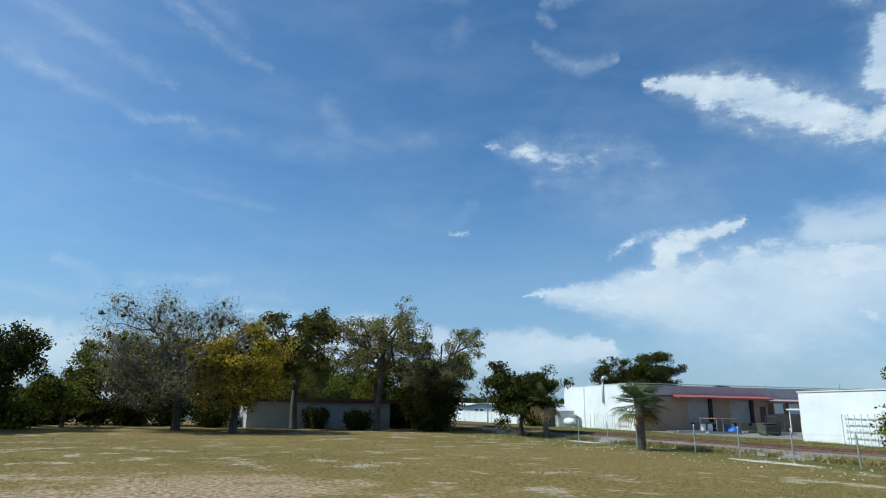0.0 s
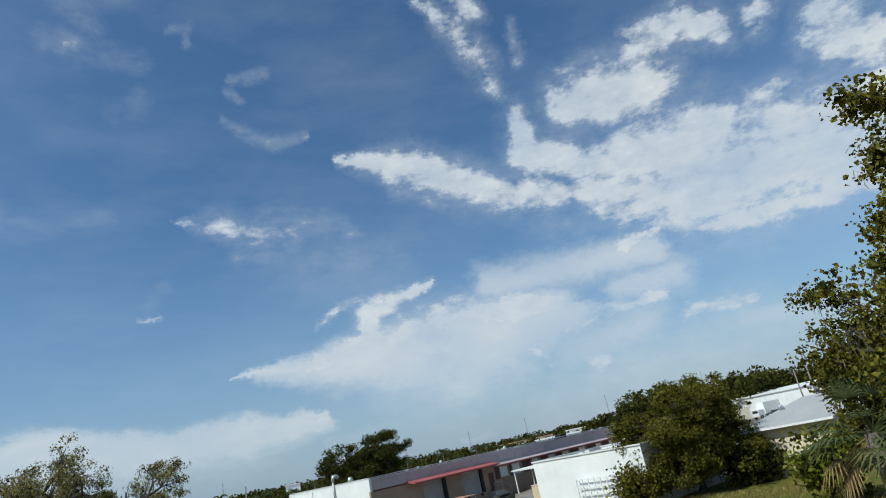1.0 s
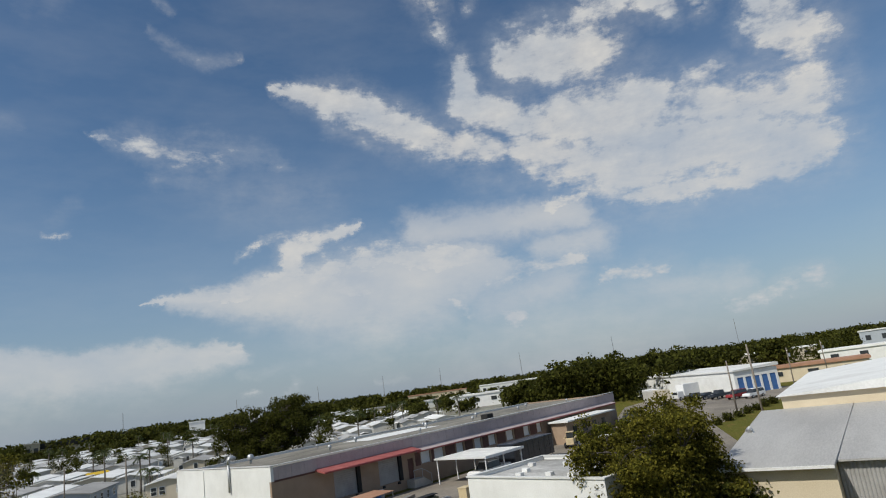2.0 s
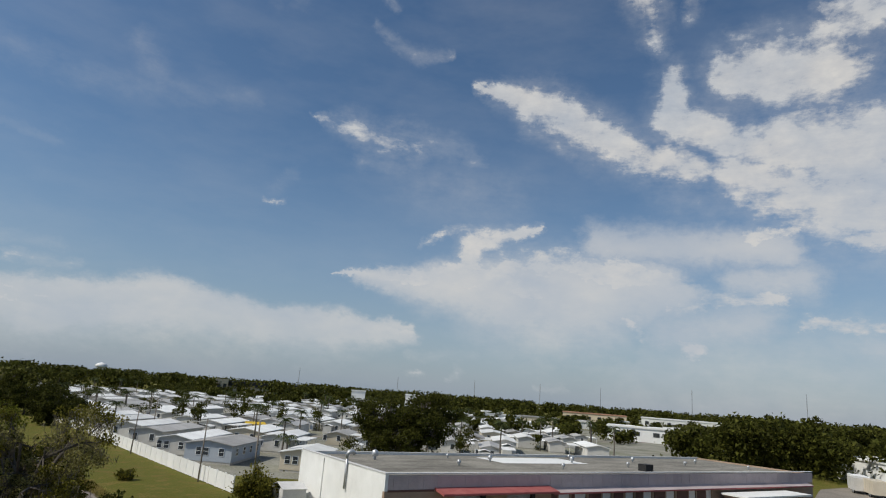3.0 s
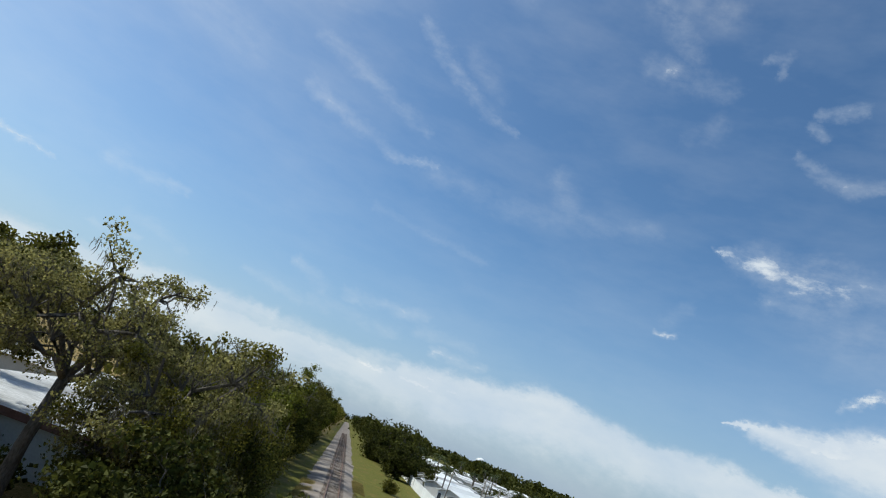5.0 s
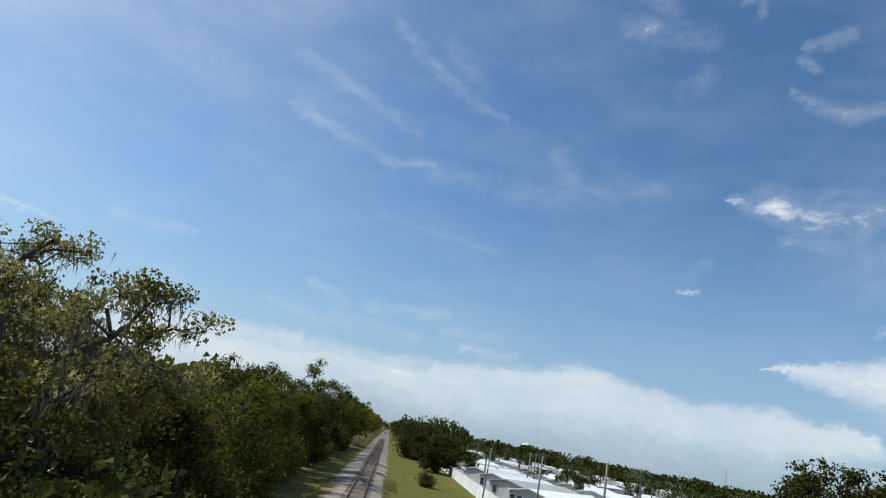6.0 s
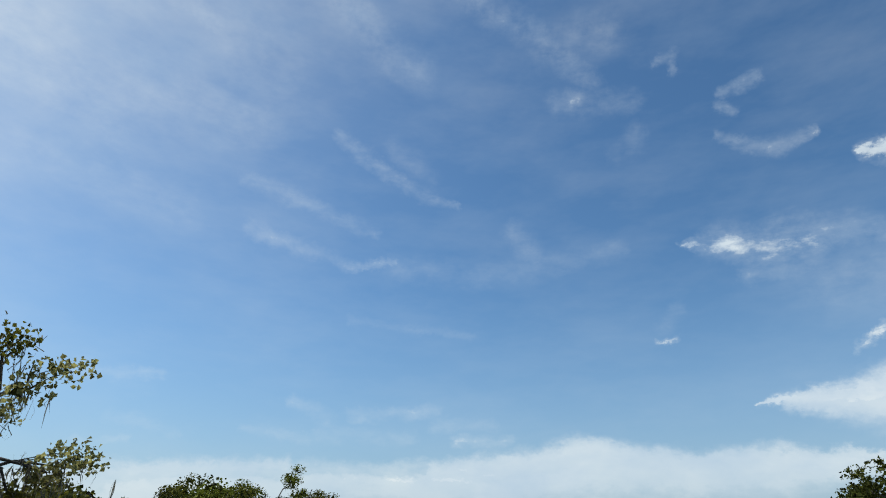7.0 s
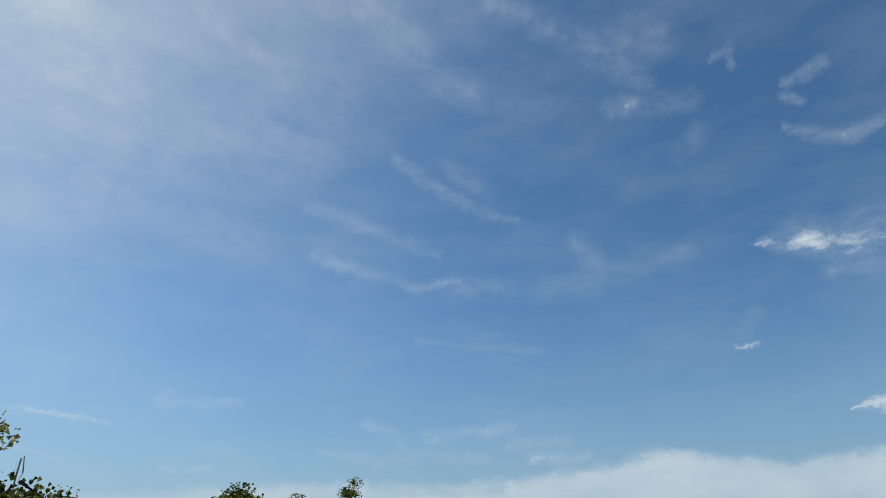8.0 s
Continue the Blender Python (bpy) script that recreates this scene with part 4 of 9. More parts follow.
# one streak of cloud: how near a direction lies to a line from A to B, with a width
grp = bpy.data.node_groups.new("cloud_streak", "ShaderNodeTree")
for nm, ty in (("P", "NodeSocketVector"), ("A", "NodeSocketVector"), ("AB", "NodeSocketVector"), ("Inv", "NodeSocketFloat"),
               ("W0", "NodeSocketFloat"), ("DW", "NodeSocketFloat"), ("Below", "NodeSocketFloat"), ("D", "NodeSocketFloat"), ("Last", "NodeSocketFloat")):
    grp.interface.new_socket(nm, in_out="INPUT", socket_type=ty)
grp.interface.new_socket("Out", in_out="OUTPUT", socket_type="NodeSocketFloat")
grp.interface.new_socket("Next", in_out="OUTPUT", socket_type="NodeSocketVector")
gi, go = grp.nodes.new("NodeGroupInput"), grp.nodes.new("NodeGroupOutput")


def gvec(op, a, b):
    n = grp.nodes.new("ShaderNodeVectorMath")
    n.operation = op
    grp.links.new(a, n.inputs[0])
    grp.links.new(b, n.inputs["Scale"] if op == "SCALE" else n.inputs[1])
    return n


def gmath(op, a, b=None, c=None, clamp=False):
    n = grp.nodes.new("ShaderNodeMath")
    n.operation = op
    n.use_clamp = clamp
    for i, v in enumerate((a, b, c)):
        if v is None:
            continue
        if isinstance(v, (int, float)):
            n.inputs[i].default_value = v
        else:
            grp.links.new(v, n.inputs[i])
    return n.outputs[0]


ap = gvec("SUBTRACT", gi.outputs["P"], gi.outputs["A"]).outputs[0]
hh = gmath("MULTIPLY", gvec("DOT_PRODUCT", ap, gi.outputs["AB"]).outputs["Value"], gi.outputs["Inv"], clamp=True)
foot = gvec("SCALE", gi.outputs["AB"], hh).outputs[0]
gap = grp.nodes.new("ShaderNodeVectorMath")
gap.operation = "DISTANCE"
grp.links.new(ap, gap.inputs[0])
grp.links.new(foot, gap.inputs[1])
wd = gmath("MULTIPLY_ADD", hh, gi.outputs["DW"], gi.outputs["W0"])
# a soft underside: the streak is wider below its line
lower = grp.nodes.new("ShaderNodeVectorMath")
lower.operation = "DOT_PRODUCT"
grp.links.new(gvec("SUBTRACT", foot, ap).outputs[0], lower.inputs[0])
lower.inputs[1].default_value = (0, 1.2, 0)
under = gmath("ADD", lower.outputs["Value"], 0.0, clamp=True)
wd = gmath("MULTIPLY", wd, gmath("MULTIPLY_ADD", under, gi.outputs["Below"], 1.0))
fall = gmath("SUBTRACT", 1.0, gmath("DIVIDE", gap.outputs["Value"], wd), clamp=True)
fall = gmath("MULTIPLY", gmath("MULTIPLY", fall, fall), gmath("MULTIPLY_ADD", fall, -2.0, 3.0))
total = gmath("MAXIMUM", gmath("MULTIPLY", fall, gi.outputs["D"]), gi.outputs["Last"])
grp.links.new(total, go.inputs[0])
# the next streak waits for this one, so that the list is worked off one by one
tiny = grp.nodes.new("ShaderNodeVectorMath")
tiny.operation = "MULTIPLY_ADD"
grp.links.new(total, tiny.inputs[0])
tiny.inputs[1].default_value = (1e-6, 1e-6, 0)
grp.links.new(gi.outputs["P"], tiny.inputs[2])
grp.links.new(tiny.outputs[0], go.inputs[1])

# ragged heaps and streaks, and the smooth sheets of the far banks
ragged_sum, sheet_sum, last_point = [None], [None], [sky_point]


def cloud(a0, e0, a1, e1, w0, w1, dens, below=0.0, sheet=False):
    """A streak from one azimuth and elevation to another, with half widths in degrees."""
    n = wt.nodes.new("ShaderNodeGroup")
    n.node_tree = grp
    k = 2.3 if dens < 0.5 else 1.85
    wt.links.new(last_point[0], n.inputs["P"])
    n.inputs["A"].default_value = (a0, e0, 0)
    n.inputs["AB"].default_value = (a1 - a0, e1 - e0, 0)
    n.inputs["Inv"].default_value = 1 / max(0.01, (a1 - a0) ** 2 + (e1 - e0) ** 2)
    n.inputs["W0"].default_value = w0 * k
    n.inputs["DW"].default_value = (w1 - w0) * k
    n.inputs["Below"].default_value = below
    n.inputs["D"].default_value = dens
    store = sheet_sum if sheet else ragged_sum
    if store[0] is not None:
        wt.links.new(store[0], n.inputs["Last"])
    store[0], last_point[0] = n.outputs[0], n.outputs[1]


# heap cloud with a long arm
cloud(42.8, 27.9, 45.8, 27.3, 0.52, 1.35, 0.95)
cloud(45.8, 27.3, 50.0, 26.2, 1.35, 2.08, 0.95)
cloud(50.0, 26.2, 54.7, 23.7, 2.08, 2.08, 0.95)
cloud(54.7, 23.7, 58.9, 21.6, 2.08, 1.88, 0.95)
cloud(58.9, 21.6, 63.7, 20.6, 1.88, 1.77, 0.95)
cloud(47.6, 24.7, 52.1, 22.2, 0.83, 0.62, 0.50)
cloud(61.4, 28.3, 61.6, 24.8, 1.56, 2.29, 0.92)
cloud(61.6, 24.8, 66.1, 22.8, 2.29, 2.08, 0.92)
cloud(66.1, 22.8, 70.9, 21.4, 2.08, 3.12, 0.92)
cloud(66.3, 28.2, 69.9, 27.5, 2.19, 3.12, 1.00)
cloud(69.9, 27.5, 74.6, 27.1, 3.12, 2.86, 1.00)
cloud(70.1, 21.9, 77.6, 21.3, 3.12, 3.65, 1.00)
cloud(66.5, 20.0, 72.0, 17.7, 2.08, 3.65, 0.95)
cloud(72.0, 17.7, 77.2, 16.7, 3.65, 4.69, 0.95)
cloud(73.6, 30.0, 77.3, 30.6, 1.35, 1.77, 0.80)
cloud(66.9, 30.6, 70.6, 30.8, 0.52, 0.73, 0.50)
cloud(60.3, 18.6, 66.4, 17.2, 1.15, 1.56, 0.36)
cloud(74.3, 19.2, 80.4, 17.5, 3.65, 4.69, 1.00)
cloud(80.4, 17.5, 87.1, 15.4, 4.69, 3.12, 1.00)
cloud(87.1, 15.4, 89.5, 15.2, 3.12, 3.12, 1.00)
cloud(80.9, 20.1, 85.8, 19.3, 2.40, 2.60, 0.95)
cloud(85.8, 19.3, 90.1, 18.5, 2.60, 3.12, 0.95)
cloud(82.1, 22.5, 84.3, 22.4, 1.35, 1.25, 0.75)
cloud(75.4, 14.2, 82.7, 13.3, 1.35, 1.15, 0.90)
cloud(82.7, 13.3, 88.2, 13.4, 1.15, 1.35, 0.90)
cloud(87.6, 25.2, 90.6, 22.5, 1.35, 2.29, 0.90)
cloud(74.1, 31.7, 78.2, 31.0, 1.04, 1.77, 0.85)
cloud(78.2, 31.0, 81.6, 29.0, 1.77, 1.77, 0.85)
cloud(84.2, 28.2, 85.7, 29.4, 1.35, 1.35, 0.80)
cloud(88.6, 26.8, 91.3, 23.4, 1.67, 2.60, 0.90)
# ragged puffs above the heap
cloud(54.0, 39.8, 57.3, 37.3, 0.62, 1.56, 0.74)
cloud(57.3, 37.3, 59.4, 33.9, 1.56, 1.56, 0.74)
cloud(59.4, 33.9, 60.2, 30.9, 1.56, 0.83, 0.74)
cloud(58.0, 39.2, 60.4, 37.8, 1.35, 0.94, 0.72)
cloud(63.5, 36.0, 63.0, 32.9, 0.52, 0.62, 0.50)
cloud(66.5, 30.9, 69.7, 30.8, 0.52, 1.15, 0.60)
# thin body of the anvil cloud
cloud(33.1, 10.1, 40.4, 10.6, 0.52, 1.67, 0.80, 0.9, True)
cloud(40.4, 10.6, 46.8, 10.5, 1.67, 3.12, 0.80, 0.9, True)
cloud(46.8, 10.5, 54.0, 10.9, 3.12, 3.12, 0.80, 0.9, True)
cloud(54.0, 10.9, 60.8, 11.0, 3.12, 2.08, 0.80, 0.9, True)
# anvil cloud
cloud(30.5, 10.0, 35.1, 10.3, 0.16, 0.62, 0.95)
cloud(35.1, 10.3, 39.9, 10.7, 0.62, 1.35, 0.95)
cloud(39.9, 10.7, 44.6, 10.9, 1.35, 2.08, 0.95)
cloud(44.6, 10.9, 49.4, 10.3, 2.08, 2.08, 0.95)
cloud(49.8, 15.7, 46.5, 14.8, 0.31, 0.94, 0.92)
cloud(46.5, 14.8, 43.4, 14.0, 0.94, 1.35, 0.92)
cloud(43.4, 14.0, 43.0, 11.9, 1.35, 1.56, 0.92)
cloud(38.3, 13.5, 40.6, 15.1, 0.26, 0.31, 0.60)
cloud(40.6, 15.1, 43.8, 15.2, 0.31, 0.52, 0.60)
cloud(46.7, 12.1, 51.9, 12.6, 1.77, 1.67, 0.92)
cloud(51.9, 12.6, 56.9, 11.7, 1.67, 1.77, 0.92)
cloud(56.9, 11.7, 61.0, 11.3, 1.77, 1.15, 0.92)
cloud(45.3, 8.9, 50.0, 7.6, 1.25, 1.67, 0.62, 1.6, True)
cloud(50.0, 7.6, 55.0, 7.9, 1.67, 1.56, 0.62, 1.6, True)
cloud(54.9, 14.4, 60.8, 14.0, 2.08, 2.29, 0.70, 0.0, True)
cloud(60.8, 14.0, 66.3, 13.9, 2.29, 2.08, 0.70, 0.0, True)
cloud(66.3, 13.9, 70.1, 13.7, 2.08, 1.77, 0.70, 0.0, True)
cloud(67.6, 14.8, 71.2, 15.2, 1.04, 0.42, 0.85)
cloud(60.8, 8.8, 64.0, 9.4, 0.83, 1.35, 0.85)
cloud(64.0, 9.4, 69.9, 9.6, 1.35, 0.94, 0.85)
cloud(57.2, 8.2, 58.9, 6.1, 0.83, 1.15, 0.74)
cloud(58.9, 6.1, 63.4, 5.2, 1.15, 0.94, 0.74)
cloud(60.7, 6.6, 67.8, 7.8, 2.60, 2.60, 0.60, 0.0, True)
cloud(66.2, 11.0, 71.2, 11.0, 1.56, 2.08, 0.60, 0.0, True)
cloud(71.4, 7.5, 75.2, 7.7, 0.62, 0.83, 0.74)
cloud(59.8, 4.2, 76.1, 5.7, 2.08, 2.60, 0.42, 1.5, True)
cloud(72.2, 7.5, 76.7, 7.3, 0.62, 0.73, 0.72)
cloud(80.8, 3.4, 84.0, 4.0, 1.15, 0.94, 0.66)
cloud(84.0, 4.0, 87.7, 4.4, 0.94, 1.04, 0.66)
cloud(75.2, 5.9, 82.3, 5.1, 1.77, 1.77, 0.50, 0.0, True)
# small clouds low down
cloud(38.4, 1.7, 39.1, 1.8, 0.31, 0.31, 0.60)
cloud(41.6, 1.6, 42.4, 2.1, 0.26, 0.52, 0.62)
cloud(37.9, 3.3, 44.0, 3.6, 0.31, 0.42, 0.42)
cloud(49.5, 1.4, 52.2, 1.4, 0.21, 0.21, 0.42)
# bank of cloud over the horizon
cloud(3.1, 5.4, 7.3, 5.9, 0.94, 1.15, 0.74, 2.2, True)
cloud(7.3, 5.9, 10.7, 6.1, 1.15, 1.15, 0.74, 2.2, True)
cloud(10.7, 6.1, 15.1, 7.1, 1.15, 1.15, 0.74, 2.2, True)
cloud(15.1, 7.1, 18.2, 7.0, 1.15, 1.04, 0.74, 2.2, True)
cloud(18.2, 7.0, 23.0, 5.9, 1.04, 0.94, 0.74, 2.2, True)
cloud(23.0, 5.9, 29.4, 6.0, 0.94, 0.83, 0.74, 2.2, True)
cloud(29.4, 6.0, 34.0, 5.7, 0.83, 0.73, 0.74, 2.2, True)
cloud(34.0, 5.7, 38.5, 5.4, 0.73, 0.31, 0.74, 2.2, True)
cloud(5.1, 5.7, 9.7, 5.1, 0.26, 0.42, 0.80)
cloud(9.7, 5.1, 14.0, 4.5, 0.42, 0.31, 0.80)
cloud(36.6, 5.7, 31.1, 6.1, 0.52, 1.15, 0.74, 2.2, True)
cloud(31.1, 6.1, 25.0, 5.7, 1.15, 1.04, 0.74, 2.2, True)
cloud(25.0, 5.7, 20.5, 6.4, 1.04, 1.15, 0.74, 2.2, True)
cloud(20.5, 6.4, 17.6, 6.3, 1.15, 1.15, 0.74, 2.2, True)
cloud(17.6, 6.3, 13.1, 5.0, 1.15, 0.94, 0.74, 2.2, True)
cloud(13.1, 5.0, 7.1, 4.4, 0.94, 0.94, 0.74, 2.2, True)
cloud(7.1, 4.4, -3.6, 4.7, 0.94, 0.83, 0.66, 2.4, True)
cloud(-3.6, 4.7, -14.2, 4.2, 0.83, 0.94, 0.66, 2.4, True)
cloud(-14.2, 4.2, -22.7, 3.6, 0.94, 1.04, 0.66, 2.4, True)
cloud(-4.6, 4.8, 6.6, 4.7, 0.26, 0.36, 0.80)
cloud(6.6, 4.7, 15.6, 4.0, 0.36, 0.26, 0.80)
cloud(-9.5, 5.9, -16.0, 5.4, 0.83, 0.83, 0.58, 2.2, True)
cloud(-16.0, 5.4, -24.3, 4.7, 0.83, 0.94, 0.58, 2.2, True)
cloud(-24.3, 4.7, -34.3, 3.8, 0.94, 1.04, 0.58, 2.2, True)
cloud(27.4, 6.2, 32.0, 6.3, 0.62, 0.83, 0.66, 2.0, True)
cloud(32.0, 6.3, 38.4, 5.9, 0.83, 0.31, 0.66, 2.0, True)
cloud(21.7, 5.1, 11.5, 5.8, 0.83, 0.73, 0.50, 2.0, True)
cloud(11.5, 5.8, -8.9, 5.2, 0.73, 1.04, 0.50, 2.0, True)
cloud(-8.9, 5.2, -15.8, 4.6, 1.04, 1.04, 0.50, 2.0, True)
# small ragged cloud
cloud(27.1, 23.8, 29.9, 23.6, 0.26, 1.25, 0.66)
cloud(29.9, 23.6, 33.9, 22.5, 1.25, 1.46, 0.66)
cloud(33.9, 22.5, 37.2, 22.2, 1.46, 1.35, 0.66)
cloud(34.8, 23.9, 40.6, 22.3, 0.83, 1.04, 0.42)
cloud(40.6, 22.3, 44.0, 21.3, 1.04, 0.42, 0.42)
cloud(31.9, 20.5, 37.4, 20.3, 0.52, 0.62, 0.30)
cloud(23.7, 15.8, 25.2, 15.8, 0.21, 0.26, 0.62)
cloud(24.4, 17.4, 25.8, 18.4, 0.62, 0.42, 0.20)
cloud(37.5, 19.3, 46.3, 18.8, 2.08, 2.08, 0.22)
cloud(32.0, 32.3, 34.3, 30.9, 0.31, 0.47, 0.46)
cloud(34.3, 30.9, 36.7, 30.2, 0.47, 0.52, 0.46)
cloud(36.7, 30.2, 39.8, 30.4, 0.52, 0.26, 0.46)
# high cirrus streaks
cloud(33.2, 35.8, 36.3, 36.0, 0.42, 0.52, 0.52)
cloud(32.6, 34.9, 34.0, 33.9, 0.31, 0.31, 0.40)
cloud(27.7, 39.7, 29.2, 39.6, 0.31, 0.42, 0.36)
cloud(29.2, 39.6, 29.1, 38.4, 0.42, 0.31, 0.36)
cloud(-5.7, 23.4, -1.0, 23.9, 0.36, 0.31, 0.50)
cloud(-15.3, 25.7, -9.6, 24.4, 0.47, 0.47, 0.34)
cloud(-9.6, 24.4, -5.3, 23.4, 0.47, 0.42, 0.34)
cloud(-16.6, 29.9, -10.4, 28.6, 0.47, 0.52, 0.32)
cloud(-10.4, 28.6, -3.3, 26.5, 0.52, 0.36, 0.32)
cloud(-7.6, 34.8, -2.1, 31.8, 0.47, 0.52, 0.40)
cloud(-2.1, 31.8, 1.5, 30.1, 0.52, 0.47, 0.40)
cloud(1.5, 30.1, 4.9, 29.2, 0.47, 0.31, 0.40)
cloud(-1.4, 34.1, 2.8, 31.4, 0.73, 0.62, 0.20)
cloud(-0.8, 23.5, 6.2, 22.6, 0.83, 0.83, 0.22)
cloud(6.2, 22.6, 11.7, 22.9, 0.83, 0.73, 0.22)
cloud(11.7, 22.9, 21.1, 24.1, 0.73, 0.62, 0.22)
cloud(11.1, 26.6, 13.1, 23.8, 0.73, 0.73, 0.30)
cloud(12.4, 23.9, 15.5, 23.5, 0.42, 0.42, 0.24)
cloud(-11.8, 48.4, -5.2, 44.5, 1.35, 1.35, 0.30)
cloud(-5.2, 44.5, 1.2, 40.8, 1.35, 1.15, 0.30)
cloud(4.2, 48.4, 14.6, 44.0, 0.83, 0.94, 0.34)
cloud(14.6, 44.0, 20.7, 39.0, 0.94, 0.73, 0.34)
cloud(15.3, 42.7, 22.7, 42.8, 1.25, 1.35, 0.24)
cloud(18.2, 37.6, 19.1, 37.6, 0.73, 0.62, 0.46)
cloud(16.4, 37.7, 24.7, 36.7, 0.73, 0.73, 0.30)
cloud(22.3, 32.8, 24.7, 33.7, 0.73, 0.62, 0.20)
cloud(-28.6, 35.5, -16.3, 35.0, 2.60, 2.08, 0.22)
cloud(-30.3, 44.1, -21.7, 41.9, 0.52, 0.52, 0.26)
cloud(-19.5, 40.5, -14.3, 39.2, 2.60, 2.08, 0.16)
cloud(-44.3, 38.1, -37.6, 35.5, 3.65, 2.60, 0.26)
cloud(-37.6, 35.5, -29.3, 31.5, 2.60, 1.56, 0.26)
cloud(-34.6, 28.8, -21.4, 26.3, 2.08, 1.25, 0.20)
cloud(-26.9, 12.2, -20.6, 12.5, 0.47, 0.26, 0.34)
cloud(-25.9, 7.1, -22.4, 7.1, 0.26, 0.21, 0.32)
cloud(-23.9, 8.8, -19.0, 8.0, 0.36, 0.26, 0.20)
cloud(-9.6, 11.0, -6.4, 9.7, 0.42, 0.47, 0.34)
cloud(-4.5, 10.2, 3.1, 10.4, 0.36, 0.42, 0.42)
cloud(-13.6, 8.6, -7.9, 8.1, 0.31, 0.31, 0.34)
cloud(-7.0, 8.5, 1.0, 8.3, 0.52, 0.42, 0.26)
cloud(3.3, 9.1, 8.5, 9.4, 0.36, 0.31, 0.30)
cloud(5.0, 7.9, 10.0, 8.0, 0.36, 0.42, 0.54)
cloud(-5.0, 18.3, 6.8, 17.2, 0.26, 0.26, 0.16)
# vapour trails
cloud(-37.2, 10.8, -33.5, 10.5, 0.16, 0.26, 0.60)
cloud(-33.5, 10.5, -30.5, 10.2, 0.26, 0.16, 0.60)
cloud(-37.3, 7.9, -32.9, 7.3, 0.16, 0.16, 0.44)

fine = sky_noise(0.55, 9, (0.75, 1.15, 1), 0.62, 3.1)
puff = sky_noise(0.16, 6, (0.8, 1.3, 1), 0.6, 8.4)
wisp = sky_noise(1.5, 8, (0.35, 1.8, 1), 0.65, 5.2)
ragged = wmath("ADD", wmath("ADD", wmath("MULTIPLY", wmath("SUBTRACT", fine.outputs[0], 0.5), 2.2), wmath("MULTIPLY", wmath("SUBTRACT", wisp.outputs[0], 0.5), 0.6)), wmath("MULTIPLY", wmath("SUBTRACT", puff.outputs[0], 0.5), 1.2))
lumps = wmath("ADD", ragged, 0.5, clamp=True)
# thick cloud is eaten away at its edges, thin cloud stays a soft streak
gaps = wmath("SUBTRACT", 1.0, lumps)
thick = wmath("SUBTRACT", wmath("MULTIPLY", ragged_sum[0], 2.6), wmath("MULTIPLY_ADD", gaps, 1.4, 0.50), clamp=True)
thin = wmath("MULTIPLY", ragged_sum[0], wmath("MULTIPLY_ADD", lumps, 0.85, 0.08))
heap = wmath("MULTIPLY", wmath("MAXIMUM", wmath("MULTIPLY", thick, wmath("MULTIPLY_ADD", lumps, 0.30, 0.68)), wmath("MULTIPLY", thin, 0.66)), 0.98, clamp=True)
sheet = wmath("MULTIPLY", wmath("MULTIPLY_ADD", sheet_sum[0], 2.1, wmath("MULTIPLY_ADD", lumps, 0.50, -0.50), clamp=True), wmath("MULTIPLY_ADD", sheet_sum[0], 0.90, 0.08))
dens = wmath("MAXIMUM", heap, sheet)
# a veil of cirrus, and pale blue haze low over the horizon
veil = sky_noise(0.10, 5, (0.5, 1.4, 1), 0.62, 1.7)
dens = wmath("ADD", dens, wmath("MULTIPLY", wmath("SUBTRACT", veil.outputs[0], 0.42, clamp=True), 0.34), clamp=True)
# thin cirrus lit up towards the sun
near_sun = wt.nodes.new("ShaderNodeVectorMath")
near_sun.operation = "DOT_PRODUCT"
wt.links.new(tc.outputs["Generated"], near_sun.inputs[0])
near_sun.inputs[1].default_value = (math.sin(radians(SUN_AZ)) * math.cos(radians(SUN_EL)), math.cos(radians(SUN_AZ)) * math.cos(radians(SUN_EL)), math.sin(radians(SUN_EL)))
gleam = wmath("MULTIPLY", wmath("POWER", wmath("MAXIMUM", near_sun.outputs["Value"], 0.0), 6.0), wmath("MULTIPLY_ADD", veil.outputs[0], 0.7, 0.55))
dens = wmath("ADD", dens, gleam, clamp=True)
haze = wmath("MULTIPLY", wmath("POWER", wmath("SUBTRACT", 1.0, wmath("DIVIDE", wmath("ABSOLUTE", el), 22.0), clamp=True), 1.6), 0.85)

sky = wt.nodes.new("ShaderNodeTexSky")
sky.sky_type = "NISHITA"
sky.sun_disc = False
sky.sun_elevation = radians(SUN_EL)
sky.sun_rotation = radians(SUN_AZ)
sky.altitude = 10
sky.air_density = 1.0
sky.dust_density = 0.25
sky.ozone_density = 1.6
bg_sky, bg_cloud = wt.nodes.new("ShaderNodeBackground"), wt.nodes.new("ShaderNodeBackground")
deep = wt.nodes.new("ShaderNodeHueSaturation")
deep.inputs["Saturation"].default_value = 1.12
wt.links.new(sky.outputs[0], deep.inputs["Color"])
wt.links.new(deep.outputs[0], bg_sky.inputs[0])
bg_sky.inputs[1].default_value = 0.127
shade = wt.nodes.new("ShaderNodeMix")
shade.data_type = "RGBA"
shade.inputs[6].default_value = (0.70, 0.75, 0.83, 1)
shade.inputs[7].default_value = (0.96, 0.93, 0.90, 1)
lift = sky_noise(0.13, 5, (0.7, 1.2, 1), 0.55, 3.3)
wt.links.new(wmath("MULTIPLY_ADD", lift.outputs[0], 3.0, -1.0, clamp=True), shade.inputs[0])
wt.links.new(shade.outputs[2], bg_cloud.inputs[0])
bg_cloud.inputs[1].default_value = 1.0
mixs = wt.nodes.new("ShaderNodeMixShader")
wt.links.new(dens, mixs.inputs[0])
bg_haze = wt.nodes.new("ShaderNodeBackground")
